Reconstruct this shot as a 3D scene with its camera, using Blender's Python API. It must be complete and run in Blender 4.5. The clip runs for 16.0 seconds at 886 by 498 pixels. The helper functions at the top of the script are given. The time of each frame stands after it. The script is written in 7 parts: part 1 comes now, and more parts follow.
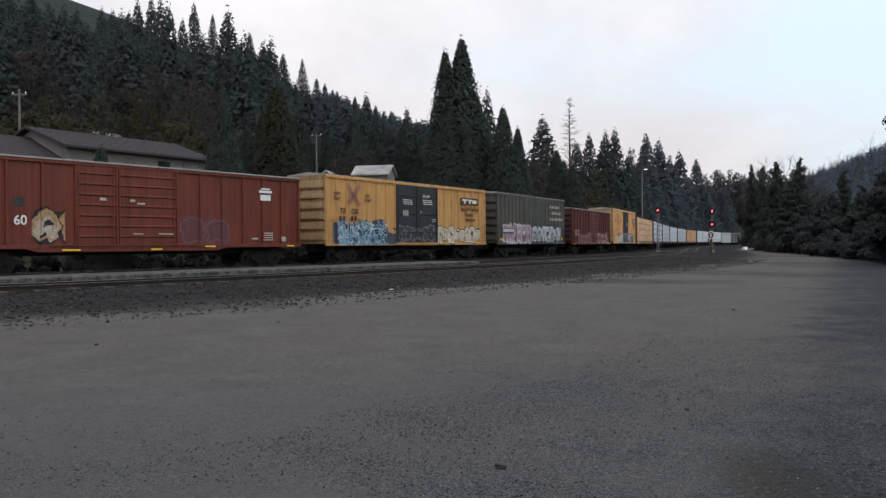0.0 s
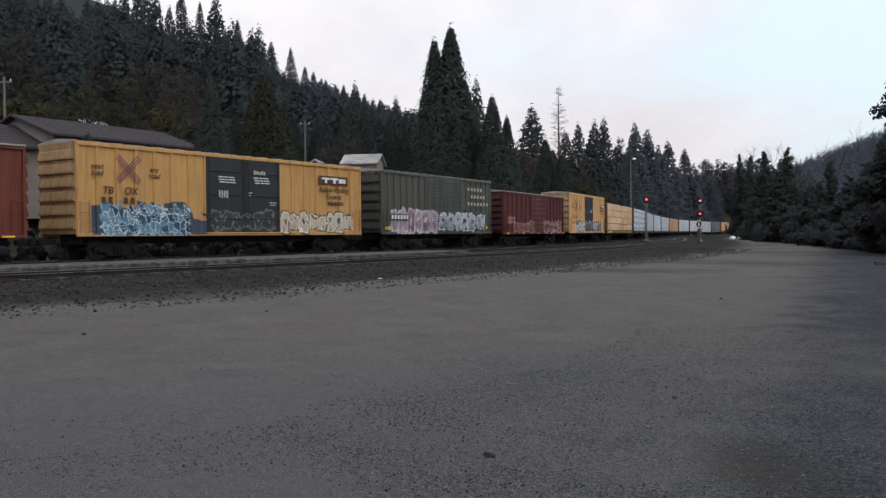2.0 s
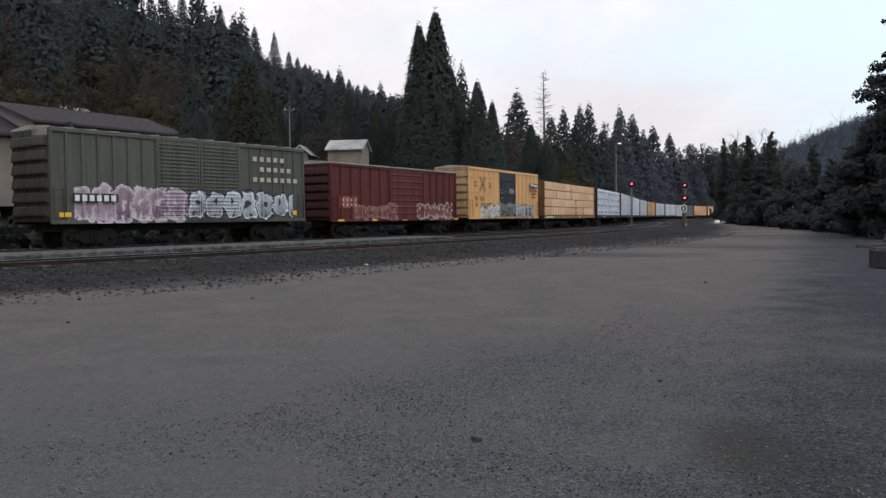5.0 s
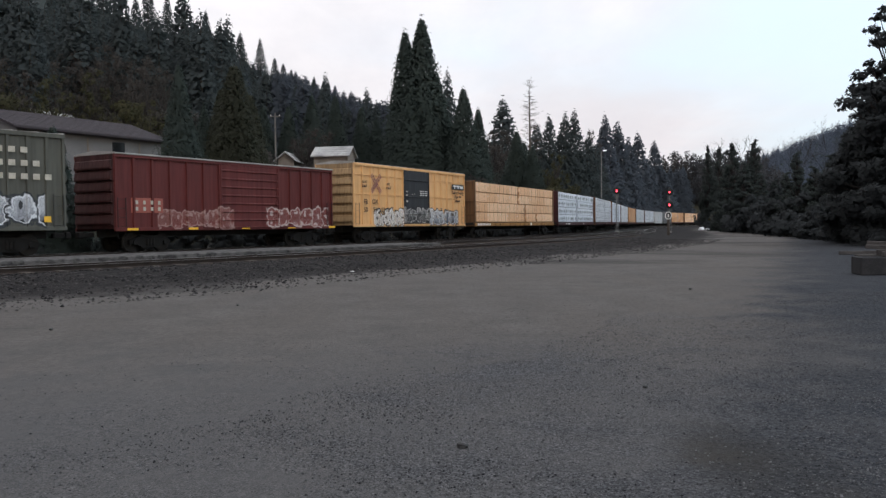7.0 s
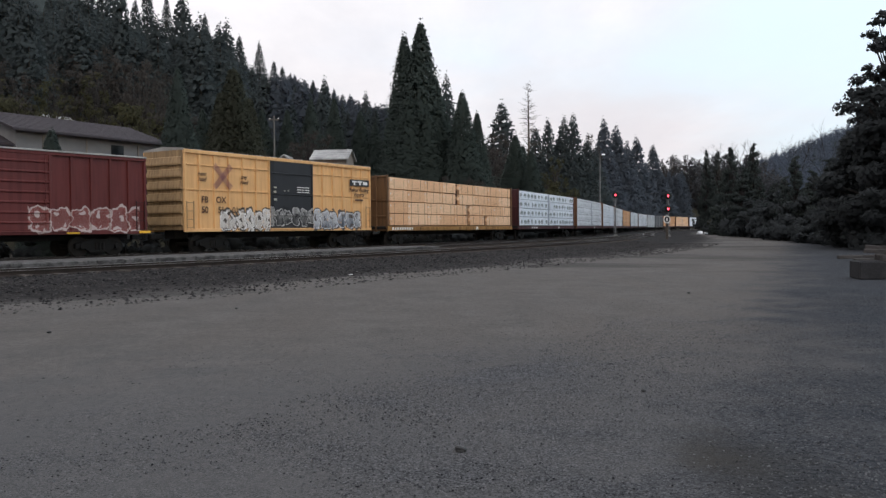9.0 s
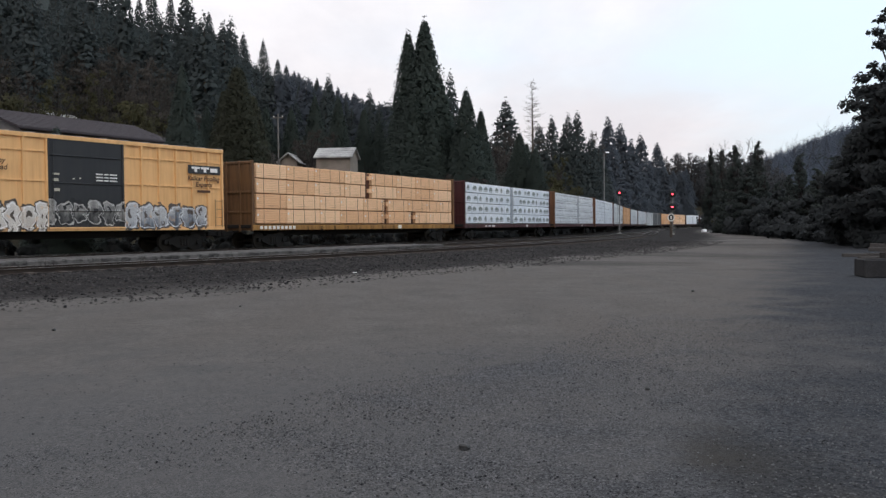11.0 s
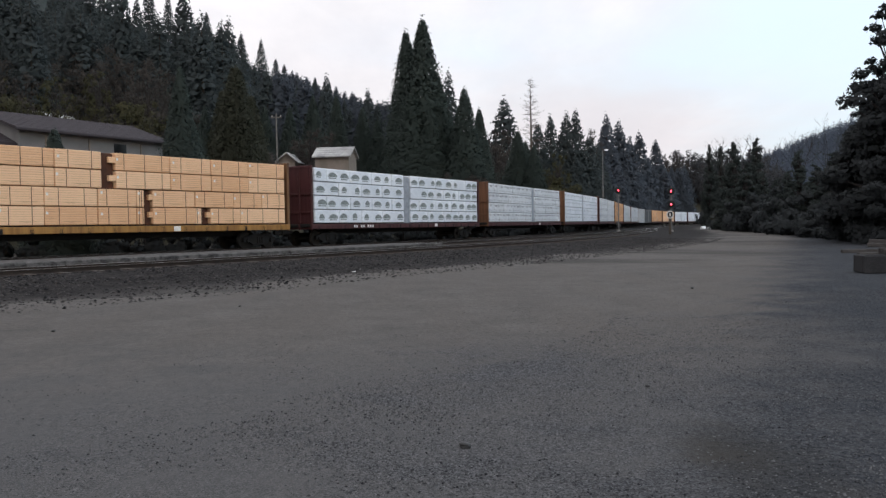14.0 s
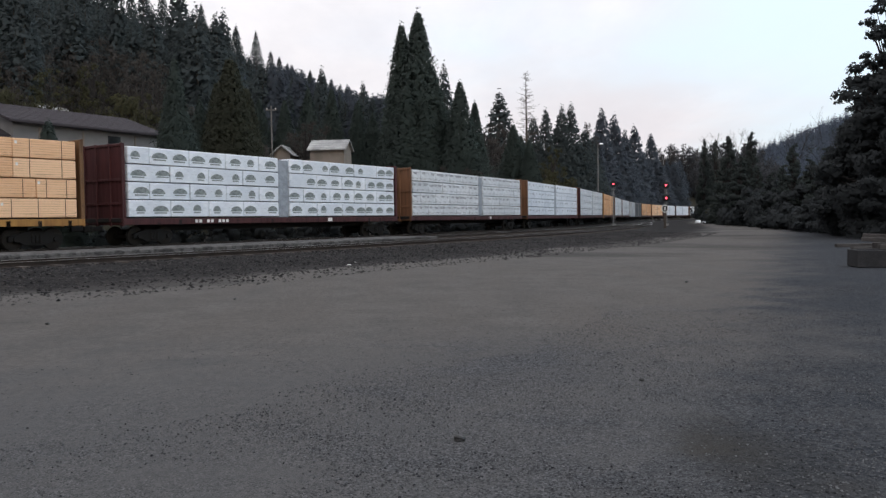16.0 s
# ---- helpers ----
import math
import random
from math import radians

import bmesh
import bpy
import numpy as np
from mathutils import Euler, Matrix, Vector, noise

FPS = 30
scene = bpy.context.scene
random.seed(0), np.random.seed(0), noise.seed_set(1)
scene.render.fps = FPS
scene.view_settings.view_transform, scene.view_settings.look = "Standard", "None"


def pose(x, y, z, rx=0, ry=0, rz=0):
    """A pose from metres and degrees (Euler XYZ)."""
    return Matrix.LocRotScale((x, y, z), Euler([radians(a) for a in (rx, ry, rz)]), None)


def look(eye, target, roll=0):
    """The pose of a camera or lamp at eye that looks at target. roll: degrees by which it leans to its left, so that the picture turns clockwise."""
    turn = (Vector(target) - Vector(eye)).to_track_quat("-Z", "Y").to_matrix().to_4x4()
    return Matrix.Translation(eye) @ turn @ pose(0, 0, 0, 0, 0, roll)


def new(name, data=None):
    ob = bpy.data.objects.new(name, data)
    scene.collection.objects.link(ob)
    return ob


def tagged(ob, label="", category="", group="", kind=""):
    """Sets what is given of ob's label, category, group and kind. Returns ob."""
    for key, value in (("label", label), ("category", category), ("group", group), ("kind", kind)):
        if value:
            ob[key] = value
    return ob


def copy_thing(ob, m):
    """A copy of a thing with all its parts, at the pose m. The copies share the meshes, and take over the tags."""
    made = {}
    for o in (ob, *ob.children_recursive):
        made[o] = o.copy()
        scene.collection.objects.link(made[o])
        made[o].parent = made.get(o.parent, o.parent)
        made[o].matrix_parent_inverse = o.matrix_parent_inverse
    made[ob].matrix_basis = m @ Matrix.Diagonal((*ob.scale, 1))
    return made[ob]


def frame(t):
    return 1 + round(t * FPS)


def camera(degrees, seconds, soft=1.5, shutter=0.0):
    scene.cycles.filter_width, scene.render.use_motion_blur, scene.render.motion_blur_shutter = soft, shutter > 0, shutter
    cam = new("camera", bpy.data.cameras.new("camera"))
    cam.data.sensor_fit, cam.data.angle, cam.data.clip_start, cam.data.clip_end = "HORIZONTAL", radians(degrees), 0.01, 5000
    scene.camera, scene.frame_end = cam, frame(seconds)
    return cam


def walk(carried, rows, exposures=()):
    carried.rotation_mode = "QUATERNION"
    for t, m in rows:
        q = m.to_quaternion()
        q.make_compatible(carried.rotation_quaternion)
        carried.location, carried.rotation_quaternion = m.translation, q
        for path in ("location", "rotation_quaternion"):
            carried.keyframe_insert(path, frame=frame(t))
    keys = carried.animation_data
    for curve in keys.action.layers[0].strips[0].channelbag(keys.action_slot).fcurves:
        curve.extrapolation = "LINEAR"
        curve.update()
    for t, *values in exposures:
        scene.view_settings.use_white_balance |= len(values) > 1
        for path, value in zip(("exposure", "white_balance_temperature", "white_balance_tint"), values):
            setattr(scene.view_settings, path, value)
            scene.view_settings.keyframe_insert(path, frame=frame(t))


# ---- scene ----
cam = camera(57.0, 16.0, soft=1.4)

# ---- camera: held in the hand at eye height, it only turns ----
EYE = 1.6
TURNS = [  # seconds, yaw, pitch, roll
    (0.0, 2.737, -0.327, 0.374), (0.5, 2.431, -0.614, 0.263), (1.0, 2.232, -0.775, 0.541), (1.5, 2.126, -0.796, 0.489),
    (2.0, 1.969, -1.092, 0.357), (2.5, 1.734, -1.335, 0.293), (3.0, 1.264, -1.758, 0.216), (3.5, 1.161, -2.000, 0.379),
    (4.0, 1.102, -2.129, 0.599), (6.5, 0.573, -1.864, 0.570), (7.0, -0.001, -1.652, 0.626), (7.5, -0.063, -1.583, 0.650),
    (8.0, 0.000, -1.582, 0.652), (8.5, -0.078, -1.552, 0.473), (9.0, -0.092, -1.411, 0.512), (11.5, 0.310, -1.565, 0.605),
    (12.0, 0.383, -1.433, 0.759), (12.5, 0.326, -1.331, 0.708), (13.0, 0.284, -1.508, 0.714), (13.5, 0.239, -1.621, 0.704),
    (14.0, 0.111, -1.644, 0.873), (14.5, -0.012, -1.710, 0.677), (15.0, -0.111, -1.806, 0.748), (15.5, -0.285, -1.905, 0.625),
    (16.0, -0.231, -2.116, 0.729)]
walk(cam, [(t, pose(0, 0, EYE, 90 + p, r, y)) for t, y, p, r in TURNS], [(0.0, -0.08), (2.0, -0.05), (4.0, 0.0), (16.0, 0.0)])

# ---- sky and light: high thin overcast at dusk ----
SKY_LEVEL = 1.0
world = bpy.data.worlds.new("sky")
scene.world = world
world.use_nodes = True


def node(nt, kind, **values):
    """A node; values: its inputs by name or number (i0, i1 ...)."""
    n = nt.nodes.new(kind)
    for k, v in values.items():
        key = int(k[1:]) if k[0] == "i" and k[1:].isdigit() else k.replace("_", " ")
        if isinstance(v, bpy.types.NodeSocket):
            nt.links.new(v, n.inputs[key])
        else:
            n.inputs[key].default_value = v
    return n


def calc(nt, op, a, b=0.0, c=0.0, clamp=False):
    n = nt.nodes.new("ShaderNodeMath")
    n.operation, n.use_clamp = op, clamp
    for i, v in enumerate((a, b, c)):
        if isinstance(v, bpy.types.NodeSocket):
            nt.links.new(v, n.inputs[i])
        else:
            n.inputs[i].default_value = v
    return n.outputs[0]


def span(nt, v, a, b, lo=0.0, hi=1.0):
    """v from a..b smoothly to lo..hi."""
    n = node(nt, "ShaderNodeMapRange", Value=v)
    n.interpolation_type = "SMOOTHSTEP"
    for k, x in (("From Min", a), ("From Max", b), ("To Min", lo), ("To Max", hi)):
        n.inputs[k].default_value = x
    return n.outputs["Result"]


def blend(nt, fac, a, b, kind="MIX"):
    n = nt.nodes.new("ShaderNodeMix")
    n.data_type, n.blend_type = "RGBA", kind
    for i, v in ((0, fac), (6, a), (7, b)):
        if isinstance(v, bpy.types.NodeSocket):
            nt.links.new(v, n.inputs[i])
        else:
            n.inputs[i].default_value = (*v, 1) if isinstance(v, tuple) and len(v) == 3 else v
    return n.outputs[2]


def noise_of(nt, vec, scale, detail=4.0, rough=0.55):
    n = node(nt, "ShaderNodeTexNoise", Scale=scale, Detail=detail, Roughness=rough)
    if vec is not None:
        nt.links.new(vec, n.inputs["Vector"])
    return n.outputs["Fac"]


def stretched(nt, vec, sx, sy, sz, loc=(0, 0, 0)):
    n = nt.nodes.new("ShaderNodeMapping")
    nt.links.new(vec, n.inputs["Vector"])
    n.inputs["Scale"].default_value = (sx, sy, sz)
    n.inputs["Location"].default_value = loc
    return n.outputs["Vector"]


def build_sky():
    nt = world.node_tree
    nt.nodes.clear()
    sky = nt.nodes.new("ShaderNodeTexSky")
    sky.sky_type, sky.sun_disc = "NISHITA", False
    sky.sun_elevation, sky.sun_rotation = radians(9), radians(150)
    coord = nt.nodes.new("ShaderNodeTexCoord").outputs["Generated"]
    axes = node(nt, "ShaderNodeSeparateXYZ", Vector=coord)
    up = calc(nt, "MAXIMUM", axes.outputs["Z"], 0.0)
    # cloud sheets, drawn out towards the horizon
    flat = nt.nodes.new("ShaderNodeCombineXYZ")
    for i, k in enumerate("XY"):
        nt.links.new(calc(nt, "DIVIDE", axes.outputs[k], calc(nt, "ADD", up, 0.16)), flat.inputs[i])
    n1 = noise_of(nt, stretched(nt, flat.outputs[0], 0.55, 0.42, 1, (3.1, 1.7, 0)), 1.0, 5.0, 0.5)
    n2 = noise_of(nt, stretched(nt, flat.outputs[0], 1.6, 0.8, 1, (0.4, 5.2, 0)), 1.0, 6.0, 0.6)
    thick = span(nt, calc(nt, "MULTIPLY_ADD", axes.outputs["X"], -0.42, n1), 0.27, 0.56)
    cloud = blend(nt, span(nt, n2, 0.35, 0.7), (0.80, 0.785, 0.825), (0.96, 0.93, 0.955))
    cloud = blend(nt, span(nt, up, 0.0, 0.30, 0.6, 0.0), cloud, (0.86, 0.79, 0.82))
    clear = blend(nt, 0.05, (0.70, 0.84, 0.98), sky.outputs["Color"])
    col = blend(nt, calc(nt, "MULTIPLY_ADD", thick, 0.80, 0.17), clear, cloud)
    rise = calc(nt, "MULTIPLY_ADD", up, 0.75, 0.92)
    out = node(nt, "ShaderNodeBackground", Color=col, Strength=calc(nt, "MULTIPLY", rise, SKY_LEVEL))
    end = nt.nodes.new("ShaderNodeOutputWorld")
    nt.links.new(out.outputs[0], end.inputs["Surface"])


build_sky()
sun_data = bpy.data.lights.new("sun", "SUN")
sun_data.energy, sun_data.angle, sun_data.color = 0.5, radians(40), (1.0, 0.97, 0.95)
sun = new("sun", sun_data)
sun.matrix_world = look((0, 0, 60), (-20, 45, 0))
scene.view_settings.exposure = 0.0

# ---- geometry helpers ----


class Geo:
    """Points and faces of one mesh."""

    def __init__(self):
        self.v, self.f = [], []

    def add(self, pts, faces):
        k = len(self.v)
        self.v += [tuple(p) for p in pts]
        self.f += [tuple(i + k for i in fc) for fc in faces]
        return self

    def box(self, x0, x1, y0, y1, z0, z1, c=0.008):
        """A box with its edges cut off by c."""
        c = min(c, (x1 - x0) * 0.4, (y1 - y0) * 0.4, (z1 - z0) * 0.4)
        pts, at = [], {}
        for sx in (0, 1):
            for sy in (0, 1):
                for sz in (0, 1):
                    p = ((x0, x1)[sx], (y0, y1)[sy], (z0, z1)[sz])
                    q = (c * (1 - 2 * sx), c * (1 - 2 * sy), c * (1 - 2 * sz))
                    for a in range(3):
                        at[sx, sy, sz, a] = len(pts)
                        pts.append(tuple(p[i] + (0 if i == a else q[i]) for i in range(3)))
        faces = []
        for a in range(3):
            b, d = (a + 1) % 3, (a + 2) % 3
            for s in (0, 1):
                ring = []
                for u, w in ((0, 0), (1, 0), (1, 1), (0, 1)):
                    key = [0, 0, 0]
                    key[a], key[b], key[d] = s, u, w
                    ring.append(at[(*key, a)])
                faces.append(ring if s else ring[::-1])
            for u in (0, 1):
                for w in (0, 1):
                    k0, k1 = [0, 0, 0], [0, 0, 0]
                    k0[a], k1[a] = 0, 1
                    k0[b] = k1[b] = u
                    k0[d] = k1[d] = w
                    ring = [at[(*k0, b)], at[(*k1, b)], at[(*k1, d)], at[(*k0, d)]]
                    faces.append(ring if u == w else ring[::-1])
        for sx in (0, 1):
            for sy in (0, 1):
                for sz in (0, 1):
                    ring = [at[sx, sy, sz, a] for a in range(3)]
                    faces.append(ring if (sx + sy + sz) % 2 else ring[::-1])
        return self.add(pts, faces)

    def tube(self, path, radii, n=8, caps=True):
        """A round bar along a path."""
        path = [Vector(p) for p in path]
        radii = radii if isinstance(radii, (list, tuple)) else [radii] * len(path)
        pts, faces = [], []
        for i, p in enumerate(path):
            way = (path[min(i + 1, len(path) - 1)] - path[max(i - 1, 0)]).normalized()
            a = way.orthogonal().normalized() if i == 0 else (a - way * a.dot(way)).normalized()
            b = way.cross(a)
            for k in range(n):
                w = 2 * math.pi * k / n
                pts.append(p + (a * math.cos(w) + b * math.sin(w)) * radii[i])
        for i in range(len(path) - 1):
            for k in range(n):
                faces.append((i * n + k, i * n + (k + 1) % n, (i + 1) * n + (k + 1) % n, (i + 1) * n + k))
        if caps:
            faces += [tuple(range(n))[::-1], tuple(range((len(path) - 1) * n, len(path) * n))]
        return self.add(pts, faces)

    def prism(self, outline, axis, a, b):
        """An outline of (u, w) pushed from a to b along the axis."""
        n = len(outline)
        put = {"x": lambda u, w, d: (d, u, w), "y": lambda u, w, d: (u, d, w), "z": lambda u, w, d: (u, w, d)}[axis]
        pts = [put(u, w, a) for u, w in outline] + [put(u, w, b) for u, w in outline]
        faces = [tuple(range(n))[::-1], tuple(range(n, 2 * n))] + [(i, (i + 1) % n, n + (i + 1) % n, n + i) for i in range(n)]
        return self.add(pts, faces)

    def mesh(self, name, material=None, smooth=False):
        me = bpy.data.meshes.new(name)
        me.from_pydata(self.v, [], self.f)
        if material:
            me.materials.append(material)
        if len(self.f) < 20000:
            bm = bmesh.new()
            bm.from_mesh(me)
            bmesh.ops.recalc_face_normals(bm, faces=bm.faces)
            bm.to_mesh(me)
            bm.free()
        if smooth:
            me.shade_smooth()
        me.update()
        return me


def part(name, geo, material, parent, label="", smooth=False, at=None):
    """One mesh object under a thing; geo may be a ready mesh that several parts share."""
    me = geo if isinstance(geo, bpy.types.Mesh) else geo.mesh(name, material, smooth)
    ob = new(name, me)
    ob.parent = parent
    if at is not None:
        ob.matrix_basis = at
    if label:
        ob["label"] = label
    return ob


def thing(name, m, label, category, group="", kind=""):
    ob = new(name)
    ob.empty_display_size = 0.2
    ob.matrix_basis = m
    return tagged(ob, label, category, group, kind)


def solid(name, geo, material, label, category, group="", kind="", smooth=False, m=None):
    ob = new(name, geo if isinstance(geo, bpy.types.Mesh) else geo.mesh(name, material, smooth))
    if m is not None:
        ob.matrix_basis = m
    return tagged(ob, label, category, group, kind)


# ---- materials ----


def fresh(name):
    m = bpy.data.materials.new(name)
    m.use_nodes = True
    nt = m.node_tree
    nt.nodes.clear()
    end = nt.nodes.new("ShaderNodeOutputMaterial")
    bsdf = nt.nodes.new("ShaderNodeBsdfPrincipled")
    nt.links.new(bsdf.outputs[0], end.inputs["Surface"])
    return m, nt, bsdf


def coords(nt, which="Object"):
    return nt.nodes.new("ShaderNodeTexCoord").outputs[which]


def finish(nt, bsdf, col, rough, bump=None, strength=0.3, distance=0.02, metal=0.0, spec=0.5):
    for k, v in (("Base Color", col), ("Roughness", rough), ("Metallic", metal), ("Specular IOR Level", spec)):
        if isinstance(v, bpy.types.NodeSocket):
            nt.links.new(v, bsdf.inputs[k])
        else:
            bsdf.inputs[k].default_value = (*v, 1) if isinstance(v, tuple) else v
    if bump is not None:
        b = node(nt, "ShaderNodeBump", Strength=strength, Distance=distance, Height=bump)
        nt.links.new(b.outputs[0], bsdf.inputs["Normal"])


def plain(name, a, b, rough=0.7, scale=3.0, fine=40.0, metal=0.0, bump=0.2, stretch=(1, 1, 1), per_object=0.0, spec=0.4):
    """Colour from a to b by coarse and fine noise."""
    m, nt, bsdf = fresh(name)
    vec = stretched(nt, coords(nt), *stretch)
    big, small = noise_of(nt, vec, scale), noise_of(nt, vec, fine, 3.0)
    mix = calc(nt, "MULTIPLY_ADD", small, 0.4, calc(nt, "MULTIPLY", big, 0.6))
    col = blend(nt, span(nt, mix, 0.36, 0.64), a, b)
    if per_object:
        rnd = nt.nodes.new("ShaderNodeObjectInfo").outputs["Random"]
        hsv = node(nt, "ShaderNodeHueSaturation", Color=col, Value=calc(nt, "MULTIPLY_ADD", rnd, per_object, 1 - per_object / 2))
        col = hsv.outputs[0]
    finish(nt, bsdf, col, span(nt, big, 0.3, 0.7, rough - 0.08, min(1.0, rough + 0.08)), small, bump, 0.01, metal, spec)
    return m


def glowing(name, col, strength):
    m, nt, bsdf = fresh(name)
    bsdf.inputs["Base Color"].default_value = (*col, 1)
    bsdf.inputs["Emission Color"].default_value = (*col, 1)
    bsdf.inputs["Emission Strength"].default_value = strength
    return m


def jagged(nt, col, vec, x0, x1, z0, z1, fill, other, line, seed, size, cover):
    """Sprayed interlocking angular letters: broken fields of two paints edged with pale strokes."""
    xyz = node(nt, "ShaderNodeSeparateXYZ", Vector=vec)
    x, z = xyz.outputs["X"], xyz.outputs["Z"]
    flat = nt.nodes.new("ShaderNodeCombineXYZ")
    nt.links.new(calc(nt, "ADD", calc(nt, "MULTIPLY_ADD", z, 0.35, x), seed * 3.7), flat.inputs[0])
    nt.links.new(z, flat.inputs[1])
    warp = node(nt, "ShaderNodeTexNoise", Vector=flat.outputs[0], Scale=1.3, Detail=0.0)
    bent = nt.nodes.new("ShaderNodeVectorMath")
    bent.operation = "MULTIPLY_ADD"
    nt.links.new(warp.outputs["Color"], bent.inputs[0])
    bent.inputs[1].default_value = (0.45, 0.35, 0.0)
    nt.links.new(flat.outputs[0], bent.inputs[2])
    where = stretched(nt, bent.outputs[0], 1.5 / size, 1.0 / size, 1.0)
    edge, cell = nt.nodes.new("ShaderNodeTexVoronoi"), nt.nodes.new("ShaderNodeTexVoronoi")
    edge.feature = "DISTANCE_TO_EDGE"
    for n in (edge, cell):
        n.voronoi_dimensions = "2D"
        n.inputs["Randomness"].default_value = 0.9
        n.inputs["Scale"].default_value = 1.6
        nt.links.new(where, n.inputs["Vector"])
    d = edge.outputs["Distance"]
    rnd = node(nt, "ShaderNodeSeparateXYZ", Vector=cell.outputs["Color"])
    cloud = noise_of(nt, flat.outputs[0], 1.6, 3.0)
    paint = blend(nt, span(nt, calc(nt, "MULTIPLY_ADD", cloud, 0.9, rnd.outputs["X"]), 0.92, 1.12), other, fill)
    paint = blend(nt, calc(nt, "MULTIPLY", span(nt, d, 0.10, 0.14, 1, 0), 0.6), paint, other)
    swing = noise_of(nt, stretched(nt, flat.outputs[0], 0.9, 1.5, 1, (seed, 3, 0)), 1.7, 1.0)
    stroke = calc(nt, "MULTIPLY", span(nt, d, 0.035, 0.06, 0.95, 0), span(nt, swing, 0.40, 0.50))
    arc = calc(nt, "ABSOLUTE", calc(nt, "SUBTRACT", calc(nt, "FRACT", calc(nt, "MULTIPLY", swing, 9.0)), 0.5))
    stroke = calc(nt, "MAXIMUM", stroke, calc(nt, "MULTIPLY", span(nt, arc, 0.10, 0.14, 0.9, 0), span(nt, cloud, 0.44, 0.54)))
    paint = blend(nt, stroke, paint, line)
    top = calc(nt, "MULTIPLY_ADD", calc(nt, "SUBTRACT", rnd.outputs["Y"], 0.5), 0.5, calc(nt, "MULTIPLY_ADD", cloud, 0.5, z))
    inside = calc(nt, "MULTIPLY", span(nt, x, x0 - 0.03, x0 + 0.05), span(nt, x, x1 - 0.05, x1 + 0.05, 1, 0))
    inside = calc(nt, "MULTIPLY", inside, span(nt, top, z1 + 0.12, z1 + 0.17, 1, 0))
    inside = calc(nt, "MULTIPLY", inside, span(nt, z, z0, z0 + 0.06))
    worn = span(nt, noise_of(nt, vec, 2.2, 5.0), 0.25, 0.42, 0.45, 1.0)
    return blend(nt, calc(nt, "MULTIPLY", calc(nt, "MULTIPLY", inside, cover), worn), col, paint)


